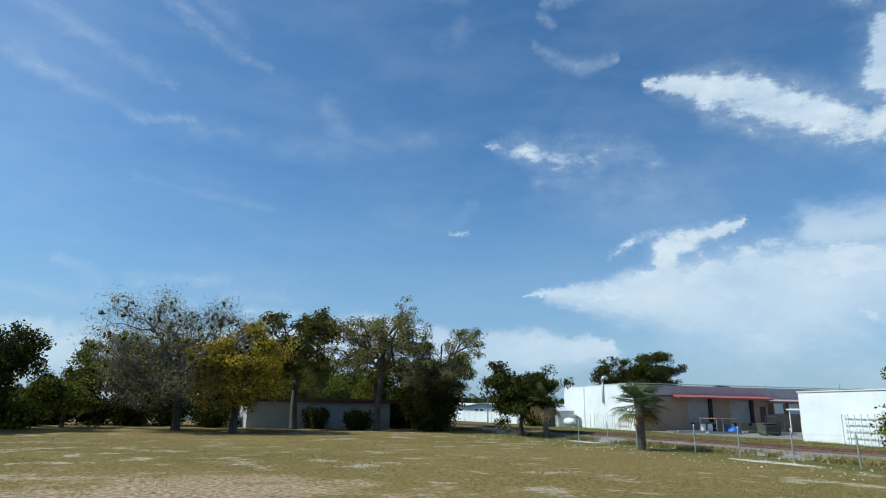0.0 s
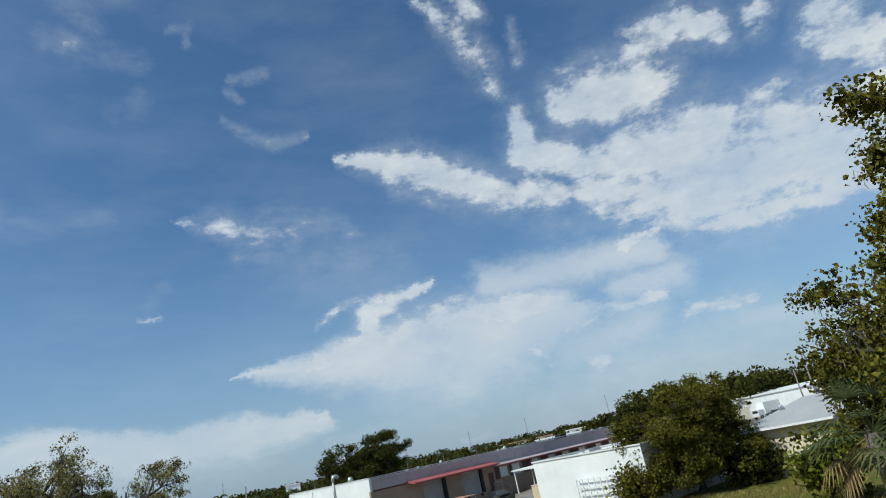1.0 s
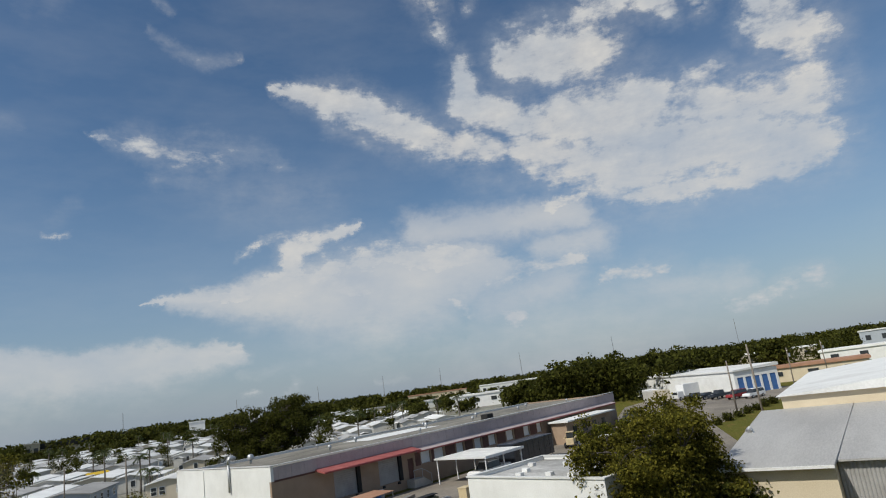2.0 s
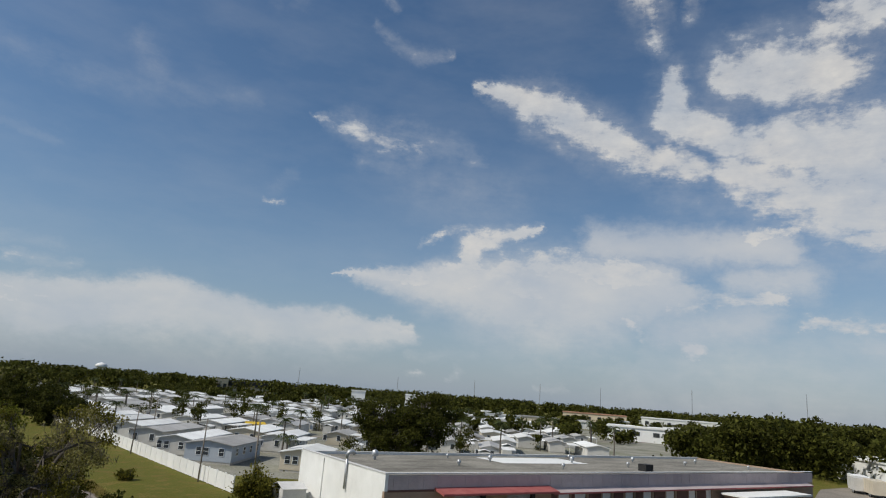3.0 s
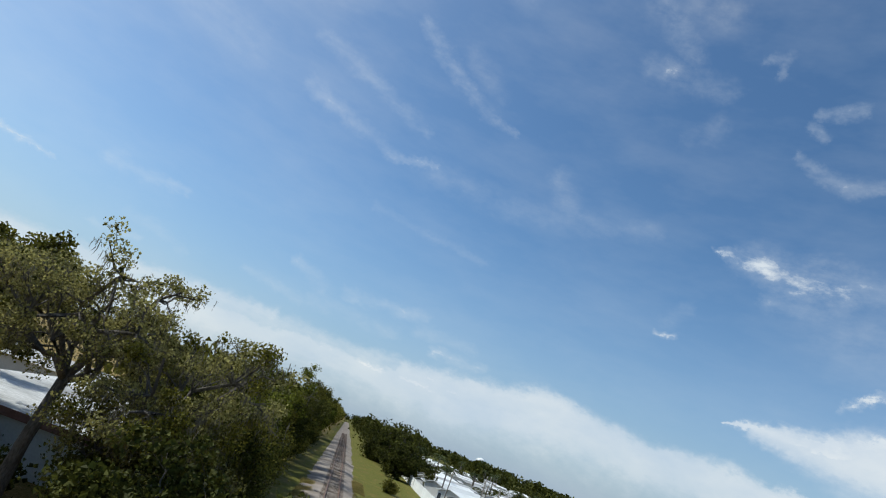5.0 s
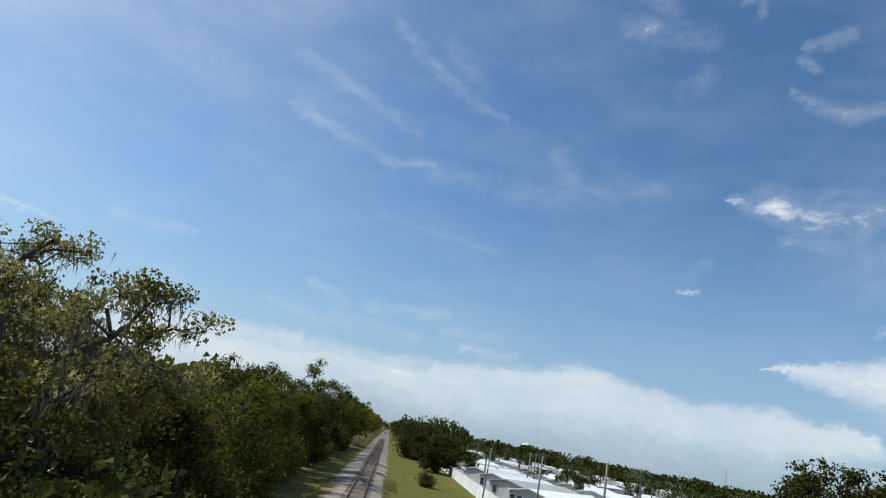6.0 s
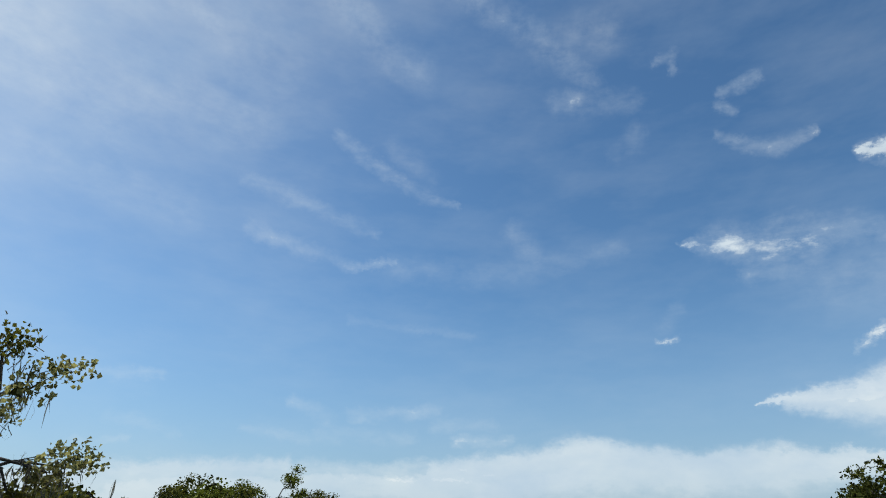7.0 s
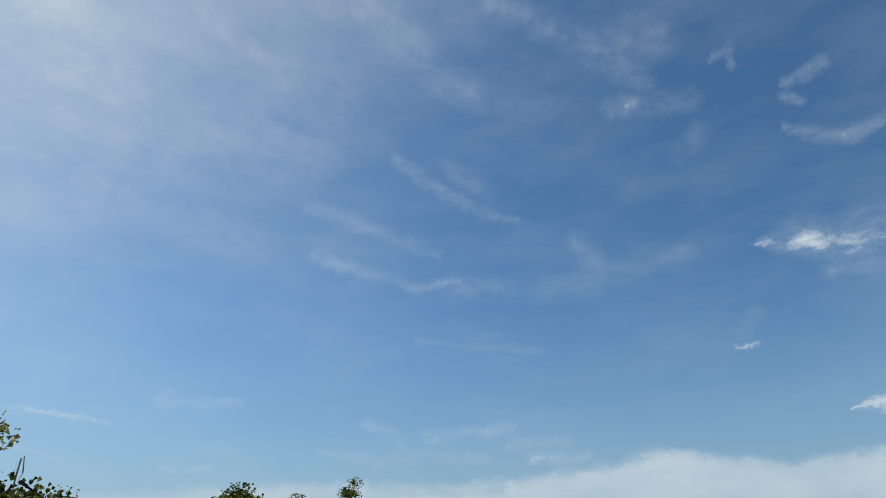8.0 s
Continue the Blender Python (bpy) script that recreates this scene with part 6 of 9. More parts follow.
track = thing("railway_track", pose(RAIL_X, 0, 0.26), "single railway track with rusty rails on timber sleepers", "railway track", kind="structure")
for sx in (-0.755, 0.755):
    bm = B()
    sec = [(-0.07, 0.0), (0.07, 0.0), (0.07, 0.02), (0.015, 0.04), (0.015, 0.12), (0.036, 0.135), (0.036, 0.17), (-0.036, 0.17), (-0.036, 0.135), (-0.015, 0.12), (-0.015, 0.04), (-0.07, 0.02)]
    a = [bm.verts.new((sx + x, -120, 0.02 + z)) for x, z in sec]
    b = [bm.verts.new((sx + x, 1000, 0.02 + z)) for x, z in sec]
    for k in range(len(sec)):
        bm.faces.new((a[k], a[(k + 1) % 12], b[(k + 1) % 12], b[k]))
    bmesh.ops.recalc_face_normals(bm, faces=bm.faces[:])
    part("rail", bm, "rail", track, "rust brown steel rail")
bm = B()
rng = random.Random(3)
for i in range(800):
    y = -116 + 0.6 * i
    if 6 <= y <= 160:
        continue
    w = rng.uniform(-0.06, 0.06)
    box(bm, -1.3 + w, 1.3 + w, y - 0.11, y + 0.11, -0.1, 0.02)
o = part("far_sleepers", bm, "sleeper", track)
o["kind"] = "stuff"

# yard of the warehouse
yard = part("yard_pavement", prism(B(), [(16, 24), (50, 26), (132, 24), (150, 60), (118, 62), (82, 52), (81, 49), (12, 58), (9.8, 50), (11, 40)], -0.05, 0.03), "asphalt")
tagged(yard, "worn grey asphalt yard with patches", "pavement", kind="structure")
lawn = part("lawn", prism(B(), [(48, 25.5), (66, 31.5), (108, 26), (112, 18.5), (74, 18.5), (52, 20)], -0.05, 0.09), "field")
tagged(lawn, "green mown lawn beside the asphalt yard", "lawn", kind="structure")
lawn2 = part("lawn", prism(B(), [(57, 43.0), (62, 48.6), (78, 47), (76, 43.5)], -0.05, 0.10), "field")
tagged(lawn2, "small green lawn in front of the low annex", "lawn", kind="structure")
park = part("park_pavement", prism(B(), [(11, 100), (34, 84), (60, 84), (230, 130), (330, 420), (40, 470), (11, 330)], -0.05, 0.02), "lane_ground")
tagged(park, "pale concrete lanes between mobile homes", "pavement", kind="structure")

# ---- warehouse ----
WM = Matrix.Translation((11.26, 59.4, 0)) @ Matrix.Rotation(math.atan2(-0.126, 0.992), 4, "Z")
WL, WD, WH = 70.0, 18.6, 5.5


def warehouse():
    w = thing("warehouse", WM, "long tan warehouse with white end wall and flat grey roof", "warehouse")
    d1, d2 = (7.2, 10.7), (13.3, 16.8)
    # front wall with real openings; the lower part stands under the fascia
    bm = B()
    openings = [(*d1, 1.05, 3.9), (*d2, 1.05, 3.8), (17.75, 18.7, 0.9, 3.1)]
    wins = [(20.0, 21.6), (22.3, 24.0), (26.4, 27.8), (30.0, 31.4), (33.0, 34.5), (37.0, 38.6), (41.2, 42.6), (44.6, 45.8)]
    openings += [(a, b, 2.2, 3.5) for a, b in wins]
    x = 0.0
    for a, b, z0, z1 in openings:
        for x0, x1, lo, hi in ((x, a, 0, 4.1), (a, b, 0, z0), (a, b, z1, 4.1)):
            part("front_wall", box(B(), x0, x1, 0, 0.3, lo, hi), "tan_wall", w, "tan painted block wall")
        x = b
    part("front_wall", box(B(), x, WL, 0, 0.3, 0, 4.1), "tan_wall", w, "tan painted block wall")
    for a, b, z0, z1 in openings[:2]:
        bm = B()
        ribbed = []
        for i in range(15):
            z = z0 + (z1 - z0) * i / 14
            ribbed += [(0.20, z), (0.185, z + 0.06), (0.185, z + 0.12)] if i < 14 else [(0.20, z)]
        ribbed += [(0.25, z1), (0.25, z0)]
        ends = [[bm.verts.new((xx, q[0], q[1])) for q in ribbed] for xx in (a, b)]
        for i in range(len(ribbed)):
            j = (i + 1) % len(ribbed)
            bm.faces.new((ends[0][i], ends[1][i], ends[1][j], ends[0][j]))
        part("roller_door", bm, "door_grey", w, "grey roller door")
        part("door_seal", box(B(), b - 0.45, b + 0.02, -0.05, 0.18, z0, z1), "black", w, "black dock seal")
        for k in range(2):
            part("dock_bumper", box(B(), a + 0.3 + 2.3 * k, a + 0.6 + 2.3 * k, -0.14, -0.003, 0.75, 1.0), "black", w)
    part("entry_door", box(B(), 17.77, 18.68, 0.12, 0.18, 0.9, 3.08), "brown", w, "dark brown entry door")
    for i, (a, b) in enumerate(wins):
        bm = B()
        box(bm, a + 0.05, b - 0.05, 0.14, 0.2, 2.25, 3.45)
        part("window_shutter", bm, "white_vinyl", w, "white panel over the window")
        for p_, q_ in (((a, b), (2.2, 2.26)), ((a, b), (3.44, 3.5))):
            part("window_frame", box(B(), p_[0], p_[1], 0.06, 0.22, q_[0], q_[1]), "coping", w)
    # dark brown panels between the windows
    for a, b in ((24.3, 26.1), (28.1, 29.6), (31.7, 32.8), (34.8, 36.7), (38.9, 41.0), (42.8, 44.4), (19.0, 19.8), (21.8, 22.2)):
        part("brown_panel", box(B(), a, b, -0.05, -0.003, 2.1, 3.55), "brown", w, "dark brown wall panel")
    part("end_wall", box(B(), -0.003, 0.3, 0.303, WD, 0, WH - 0.02), "white_wall", w, "white painted block end wall")
    part("corner_wall", box(B(), 0.0, 0.3, 0.0, 0.3, 4.1, WH - 0.02), "white_wall", w)
    part("back_wall", box(B(), 0.3, WL, WD - 0.3, WD, 0, WH - 0.25), "white_wall", w)
    part("far_wall", box(B(), WL - 0.3, WL, 0.3, WD - 0.3, 0, WH - 0.25), "tan_wall", w)
    # sloped fascia above the front wall, its red edge, the coping
    bm = B()
    vs = [bm.verts.new(v) for v in ((0.3, -0.02, 4.1), (WL, -0.02, 4.1), (WL, -0.02, WH - 0.15), (0.3, -0.02, WH - 0.15), (0.3, 0.3, 4.1), (WL, 0.3, 4.1), (WL, 0.3, WH - 0.15), (0.3, 0.3, WH - 0.15))]
    for f in ((0, 1, 2, 3), (5, 4, 7, 6), (3, 2, 6, 7), (1, 0, 4, 5), (0, 3, 7, 4), (2, 1, 5, 6)):
        bm.faces.new([vs[i] for i in f])
    part("fascia", bm, "mauve_band", w, "grey mauve metal fascia")
    part("fascia_edge", box(B(), 0.3, 4.95, -0.06, -0.023, 4.02, 4.2), "brown", w, "dark lower edge of the fascia")
    n = 46
    for i in range(n):
        x = 0.8 + i * (WL - 1.0) / n
        if i == 0:
            seam = part("fascia_seam", box(B(), x, x + 0.03, -0.045, -0.022, 4.12, WH - 0.17), "mauve_band", w)
        else:
            twin(seam, w, pose(i * (WL - 1.0) / n, 0, 0))
    # red canopy over the docks, and the thin eave further on
    for a, b, out, z, mat, lab in ((5.0, 18.6, 1.5, 4.02, "red_trim", "faded red metal canopy"), (18.65, 68.6, 0.8, 3.78, "mauve_band", "grey mauve metal eave")):
        bm = B()
        vs = [bm.verts.new(v) for v in ((a, -out, z), (b, -out, z), (b, -0.03, z + 0.32), (a, -0.03, z + 0.32), (a, -out, z - 0.16), (b, -out, z - 0.16), (b, -0.03, z + 0.1), (a, -0.03, z + 0.1))]
        for f in ((0, 1, 2, 3), (7, 6, 5, 4), (4, 5, 1, 0), (5, 6, 2, 1), (7, 4, 0, 3), (6, 7, 3, 2)):
            bm.faces.new([vs[i] for i in f])
        part("canopy", bm, mat, w, lab)
        part("canopy_edge", box(B(), a - 0.02, b + 0.02, -out - 0.06, -out - 0.003, z - 0.17, z - 0.03), "red_trim", w, "faded red canopy edge")
    part("roof", box(B(), 0.3, WL - 0.3, 0.303, WD - 0.3, WH - 0.6, WH - 0.45), "flat_roof", w, "stained grey gravel roof")
    part("roof_patch", box(B(), 22.0, 36.0, 11.0, 16.5, WH - 0.446, WH - 0.436), "white_roof", w, "white coated patch of the roof")
    bm = B()
    box(bm, -0.06, WL + 0.05, -0.06, 0.36, WH - 0.02, WH + 0.06)
    box(bm, -0.06, 0.36, 0.36, WD - 0.35, WH - 0.02, WH + 0.06)
    box(bm, -0.06, WL + 0.05, WD - 0.35, WD + 0.05, WH - 0.24, WH - 0.18)
    part("coping", bm, "coping", w, "pale metal roof edge")
    # dock steps and ramp wall
    for k in range(5):
        part("step", box(B(), 18.8 + 0.28 * k, 19.08 + 0.28 * k, -1.2, -0.003, 0.03, 0.9 - 0.17 * k), "concrete", w)
    part("landing", box(B(), 17.3, 18.8, -1.2, -0.003, 0.03, 0.9), "concrete", w)
    bm = B()
    for x in (17.4, 18.75, 20.2):
        tube(bm, [(x, -1.15, 0.2), (x, -1.15, 1.9 if x < 19 else 1.1)], [0.03, 0.03], 6)
    tube(bm, [(17.4, -1.15, 1.9), (18.75, -1.15, 1.9), (20.2, -1.15, 1.1)], [0.03] * 3, 6)
    part("handrail", bm, "galv", w, "grey steel handrail")
    # low annex at the far part of the front
    part("annex_wall", box(B(), 46.8, 60.6, -3.6, -0.9, 0, 3.1), "tan_wall", w, "tan low annex wall")
    part("annex_roof", box(B(), 46.3, 61.1, -4.3, -0.85, 3.103, 3.3), "white_roof", w, "pale flat annex roof")
    for k in range(4):
        x = 48.5 + 3.0 * k
        part("annex_window", box(B(), x, x + 1.1, -3.66, -3.603, 1.2, 2.4), "dark_glass", w, "dark window pane")
    # roof things
    for k, (x, y, s) in enumerate(((6.0, 13.2, 1.0), (14, 9, 0.6), (21, 12.5, 0.7), (27, 6.5, 0.6), (33.5, 11.5, 0.8), (40, 8.0, 0.6), (47, 13, 0.7), (54, 9.5, 0.6), (60, 12, 0.6), (64, 6, 0.5), (17, 15.5, 0.5), (37, 15.5, 0.6))):
        bm = B()
        z = WH - 0.45
        tube(bm, [(x, y, z), (x, y, z + 0.45 * s)], [0.16 * s, 0.16 * s], 10)
        tube(bm, [(x, y, z + 0.40 * s), (x, y, z + 0.55 * s), (x, y, z + 0.95 * s), (x, y, z + 1.05 * s)], [0.30 * s, 0.38 * s, 0.30 * s, 0.12 * s], 12)
        part("roof_vent", bm, "galv", w, "grey turbine roof vent", smooth=True)
    part("hvac_unit", box(B(), 38.5, 39.9, 4.0, 5.2, WH - 0.45, WH + 0.35, bevel=0.04), "black", w, "dark roof unit")
    # pipe with a hood on the end wall
    bm = B()
    tube(bm, [(-0.15, 7.2, 3.2), (-0.15, 7.2, 5.9)], [0.12, 0.12], 10)
    tube(bm, [(-0.15, 7.2, 5.85), (-0.15, 7.2, 6.2), (-0.05, 7.2, 6.45), (0.3, 7.2, 6.5), (0.6, 7.2, 6.3)], [0.14, 0.2, 0.22, 0.22, 0.2], 12)
    part("vent_pipe", bm, "galv", w, "galvanised vent pipe with a hood", smooth=True)
    bm = B()
    tube(bm, [(-0.06, 12.5, 0.0), (-0.06, 12.5, 5.3)], [0.05, 0.05], 8)
    part("downpipe", bm, "white_wall", w)
    return w


warehouse()


def wpoint(u, v, z=0, turn=0):
    return WM @ pose(u, v, z, 0, 0, turn)


# ---- white vinyl fence along the grass strip ----
fence = thing("vinyl_fence", pose(9.5, 0, 0), "white vinyl privacy fence along the grass strip", "fence")
bm = B()
box(bm, -0.06, 0.06, -0.06, 0.06, -0.1, 1.86)
tube(bm, [(0, 0, 1.86), (0, 0, 1.88), (0, 0, 1.95)], [0.095, 0.095, 0.01], 4)
post0 = part("post", bm, "white_vinyl", fence, m=pose(0, 84.6, 0))
bm = B()
box(bm, -0.03, 0.03, 0.063, 2.38, 0.05, 0.2)
box(bm, -0.03, 0.03, 0.063, 2.38, 1.68, 1.8)
edge = []
for k in range(14):
    y0 = 0.066 + k * 0.1652
    edge += [(0.018, y0), (0.018, y0 + 0.148), (0.008, y0 + 0.152), (0.008, y0 + 0.162)]
prism(bm, edge + [(-q[0], q[1]) for q in reversed(edge)], 0.2, 1.68)
panel0 = part("panel", bm, "white_vinyl", fence, m=pose(0, 84.6, 0))
for k in range(1, 64):
    y = 84.6 + 2.44 * k
    twin(post0, fence, pose(0, y, 0))
    if k < 63:
        twin(panel0, fence, pose(0, y, 0))

# ---- chain-link fence posts along the field edge ----
cl = thing("chain_link_fence", pose(-12.3, 0, 0), "old chain-link fence with thin grey posts", "fence")
bm = B()
tube(bm, [(0, 0, -0.1), (0, 0, 1.5)], [0.032, 0.032], 8)
tube(bm, [(0, 0, 1.5), (0, 0, 1.54)], [0.042, 0.02], 8)
pp = part("post", bm, "galv", cl, m=pose(0, 13.8, 0))
for y in (17.0, 20.3, 23.3, 26.4, 31.0, 34.2, 37.5):
    twin(pp, cl, pose(random.Random(y).uniform(-0.15, 0.15), y, 0, random.Random(y + 1).uniform(-3, 3), 0, 0))
bm = B()
tube(bm, [(0, 7.4, 1.42), (0, 13.8, 1.46)], [0.024, 0.024], 6)
tube(bm, [(0, 7.4, -0.05), (0, 7.4, 1.45)], [0.03, 0.03], 6)
part("top_rail", bm, "galv", cl, "grey top rail")
bm = B()
for k in range(6):
    z = 0.1 + k * 0.25
    tube(bm, [(0, 7.4 + 3.3 * j, z + 0.04 * math.sin(j * 1.7 + k)) for j in range(10)], [0.004] * 10, 3)
part("wire", bm, "galv", cl)

# ---- white flat-roofed shed building in the yard, with a lattice rack ----


def flat_building():
    m = pose(9.6, 36.6, 0, 0, 0, -103.5)
    b = thing("flat_roof_building", m, "white painted flat-roofed block building in the yard", "building")
    bm = B()
    L, D, H = 11.5, 8.5, 4.0
    for q in ((0, L, -0.003, 0.25, 0, H), (0, L, D - 0.25, D, 0, H), (0, 0.25, 0.253, D - 0.253, 0, H - 0.003), (L - 0.25, L, 0.253, D - 0.253, 0, H - 0.003)):
        part("wall", box(B(), *q), "white_wall", b, "white painted wall")
    part("roof", box(B(), 0.25, L - 0.25, 0.25, D - 0.25, H - 0.35, H - 0.2), "old_shaded_white_roof", b, "stained white flat roof")
    bm = B()
    box(bm, -0.08, L + 0.08, -0.08, 0.3, H + 0.003, H + 0.1)
    box(bm, -0.08, L + 0.08, D - 0.3, D + 0.08, H + 0.003, H + 0.1)
    box(bm, -0.08, 0.3, 0.3, D - 0.3, H + 0.003, H + 0.1)
    box(bm, L - 0.3, L + 0.08, 0.3, D - 0.3, H + 0.003, H + 0.1)
    part("coping", bm, "white_roof", b)
    for x, y in ((2.5, 3.0), (4.2, 5.6), (6.5, 3.6), (8.2, 6.0), (9.6, 4.2), (3.3, 1.4), (5.6, 1.8), (7.6, 1.6), (5.4, 7.0), (1.2, 5.2)):
        bm = B()
        box(bm, x, x + 0.5, y, y + 0.4, H - 0.2, H + 0.05, bevel=0.03)
        part("skylight", bm, "white_roof", b, "small white roof hatch")
    bm = B()
    box(bm, 8.9, 11.0, -0.05, 0.0, 0.05, 2.4)
    part("shutter_door", bm, "door_grey", b)
    return b


flat_building()


def lattice():
    t = thing("lattice_rack", pose(8.6, 31.9, 0, 0, 0, -103.5), "white metal lattice rack against the flat building", "rack")
    for k in range(8):
        part("upright", box(B(), 0.62 * k, 0.62 * k + 0.06, -0.5, -0.44, 0.0, 2.3), "white_vinyl", t)
    for k in range(5):
        part("crossbar", box(B(), -0.05, 4.45, -0.44, -0.38, 0.25 + 0.48 * k, 0.33 + 0.48 * k), "white_vinyl", t)
    for k in (0, 7):
        part("brace", box(B(), 0.62 * k, 0.62 * k + 0.06, -0.38, -0.02, 2.15, 2.21), "white_vinyl", t)


lattice()


def cream_building():
    b = thing("cream_building", pose(12.6, 14.2, 0, 0, 0, 0), "cream stucco building with a low grey metal roof", "building")
    # front wing: local x towards the back, y across
    bm = B()
    box(bm, 0, 0.25, 0, 5.9, 0, 3.25)
    box(bm, 0.25, 21, 5.65, 5.9, 0, 3.25)
    box(bm, 0.25, 21, 0, 0.25, 0, 3.25)
    part("wall", bm, "cream", b, "cream stucco wall")
    bm = B()
    for y0, y1 in ((-0.05, 6.2),):
        vs = [bm.verts.new(v) for v in ((-0.5, y0, 3.26), (21, y0 - 0.8, 4.4), (21, y1, 4.4), (-0.5, y1, 3.26), (-0.5, y0, 3.4), (21, y0 - 0.8, 4.54), (21, y1, 4.54), (-0.5, y1, 3.4))]
        for f in ((3, 2, 1, 0), (4, 5, 6, 7), (0, 1, 5, 4), (1, 2, 6, 5), (2, 3, 7, 6), (3, 0, 4, 7)):
            bm.faces.new([vs[i] for i in f])
    part("roof", bm, "metal_roof", b, "low grey metal roof")
    part("gutter", box(B(), -0.62, -0.503, -0.05, 6.2, 3.23, 3.38), "white_roof", b, "white gutter")
    # set-back side in dark metal
    bm = B()
    rib = []
    for k in range(40):
        y0 = -8.0 + 0.2 * k
        rib += [(1.64, y0), (1.60, y0 + 0.05), (1.60, y0 + 0.12), (1.64, y0 + 0.17)]
    prism(bm, rib + [(1.72, -0.03), (1.72, -8.0)], 0, 3.2)
    part("side_wall", bm, "door_grey", b, "grey ribbed metal side wall")
    bm = B()
    vs = [bm.verts.new(v) for v in ((1.2, -8.2, 3.25), (21, -8.2, 4.4), (21, -0.9, 4.4), (1.2, -0.06, 3.25), (1.2, -8.2, 3.37), (21, -8.2, 4.52), (21, -0.9, 4.52), (1.2, -0.06, 3.37))]
    for f in ((3, 2, 1, 0), (4, 5, 6, 7), (0, 1, 5, 4), (1, 2, 6, 5), (2, 3, 7, 6), (3, 0, 4, 7)):
        bm.faces.new([vs[i] for i in f])
    part("side_roof", bm, "metal_roof", b)
    # taller hall behind
    bm = B()
    box(bm, 21.0, 58, -26, 4.4, 0, 5.6)
    part("hall_wall", bm, "cream", b, "cream hall wall")
    bm = B()
    vs = [bm.verts.new(v) for v in ((20.6, 4.8, 5.6), (58.4, 4.8, 5.6), (58.4, -26.4, 5.6), (20.6, -26.4, 5.6), (20.6, -10.8, 7.0), (58.4, -10.8, 7.0))]
    for f in ((0, 1, 5, 4), (2, 3, 4, 5), (3, 0, 4), (1, 2, 5), (0, 3, 2, 1)):
        bm.faces.new([vs[i] for i in f])
    bmesh.ops.recalc_face_normals(bm, faces=bm.faces[:])
    part("hall_roof", bm, "white_roof", b, "pale low gable roof")
    # dish on the eave
    bm = B()
    tube(bm, [(11.0, 5.8, 3.5), (11.0, 5.8, 4.4)], [0.03, 0.03], 6)
    tube(bm, [(11.0, 5.7, 4.4), (10.9, 5.78, 4.05), (10.85, 5.82, 4.07)], [0.12, 0.32, 0.38], 14)
    part("satellite_dish", bm, "white_vinyl", b, "white satellite dish", smooth=True)


cream_building()


def far_hall():
    ang = 45.0
    b = thing("white_hall", pose(121, 37.5, 0, 0, 0, ang), "white metal hall with blue roller doors", "building")
    L, D, H = 46, 11, 5.0
    bm = B()
    box(bm, 0, L, -0.25, 0.0, 0, H)
    box(bm, 0, L, -D, -D + 0.25, 0, H)
    box(bm, L - 0.25, L, -D + 0.25, -0.25, 0, H)
    x = -D + 0.25
    doors = [(-D + 0.6 + 2.05 * k, -D + 2.1 + 2.05 * k) for k in range(5)]
    for a, c in doors:
        box(bm, 0, 0.25, x, a, 0, H)
        box(bm, 0, 0.25, a, c, 3.6, H)
        x = c
    box(bm, 0, 0.25, x, -0.25, 0, H)
    part("wall", bm, "white_wall", b, "white metal wall")
    for a, c in doors:
        part("roller_door", box(B(), 0.12, 0.18, a, c, 0, 3.6), "car_blue", b, "blue roller door")
    bm = B()
    vs = [bm.verts.new(v) for v in ((-0.4, 0.3, H), (L + 0.4, 0.3, H), (L + 0.4, -D - 0.3, H + 0.2), (-0.4, -D - 0.3, H + 0.2), (-0.4, 0.3, H + 0.3), (L + 0.4, 0.3, H + 0.3), (L + 0.4, -D - 0.3, H + 0.9), (-0.4, -D - 0.3, H + 0.9))]
    for f in ((3, 2, 1, 0), (4, 5, 6, 7), (0, 1, 5, 4), (1, 2, 6, 5), (2, 3, 7, 6), (3, 0, 4, 7)):
        bm.faces.new([vs[i] for i in f])
    part("roof", bm, "white_roof", b, "white metal roof")


far_hall()


def tree_building():
    """Low white building seen under the oaks."""
    b = thing("low_white_building", pose(-17.5, 65, 0), "long low white building with a pale roof behind the oaks", "building")
    bm = B()
    box(bm, -15, 0, 0, 0.25, 0, 2.75)
    box(bm, -0.25, 0, 0.253, 34, 0, 2.75)
    box(bm, -15, -14.75, 0.253, 34, 0, 2.75)
    box(bm, -14.75, -0.253, 33.75, 34, 0, 2.75)
    part("wall", bm, "shaded_white", b, "white painted wall greyed for the shade of the oaks")
    part("roof", box(B(), -15.6, 0.6, -0.6, 34.6, 2.753, 3.0), "old_shaded_white_roof", b, "sun-bleached flat roof with stains and tree shade in its colour")
    part("eave", box(B(), -15.62, 0.62, -0.64, -0.603, 2.6, 3.02), "brown", b, "dark eave board")
    c = thing("white_house", pose(-40, 96, 0), "white house behind the oaks", "house")
    bm = B()
    box(bm, -14, 9, 0, 8, 0, 2.7)
    part("wall", bm, "siding_white", c)
    bm = B()
    vs = [bm.verts.new(v) for v in ((-14.5, -0.5, 2.7), (9.5, -0.5, 2.7), (9.5, 8.5, 2.7), (-14.5, 8.5, 2.7), (-14.5, 4, 3.9), (9.5, 4, 3.9))]
    for f in ((0, 1, 5, 4), (2, 3, 4, 5), (3, 0, 4), (1, 2, 5), (0, 3, 2, 1)):
        bm.faces.new([vs[i] for i in f])
    part("roof", bm, "grey_roof", c)


tree_building()
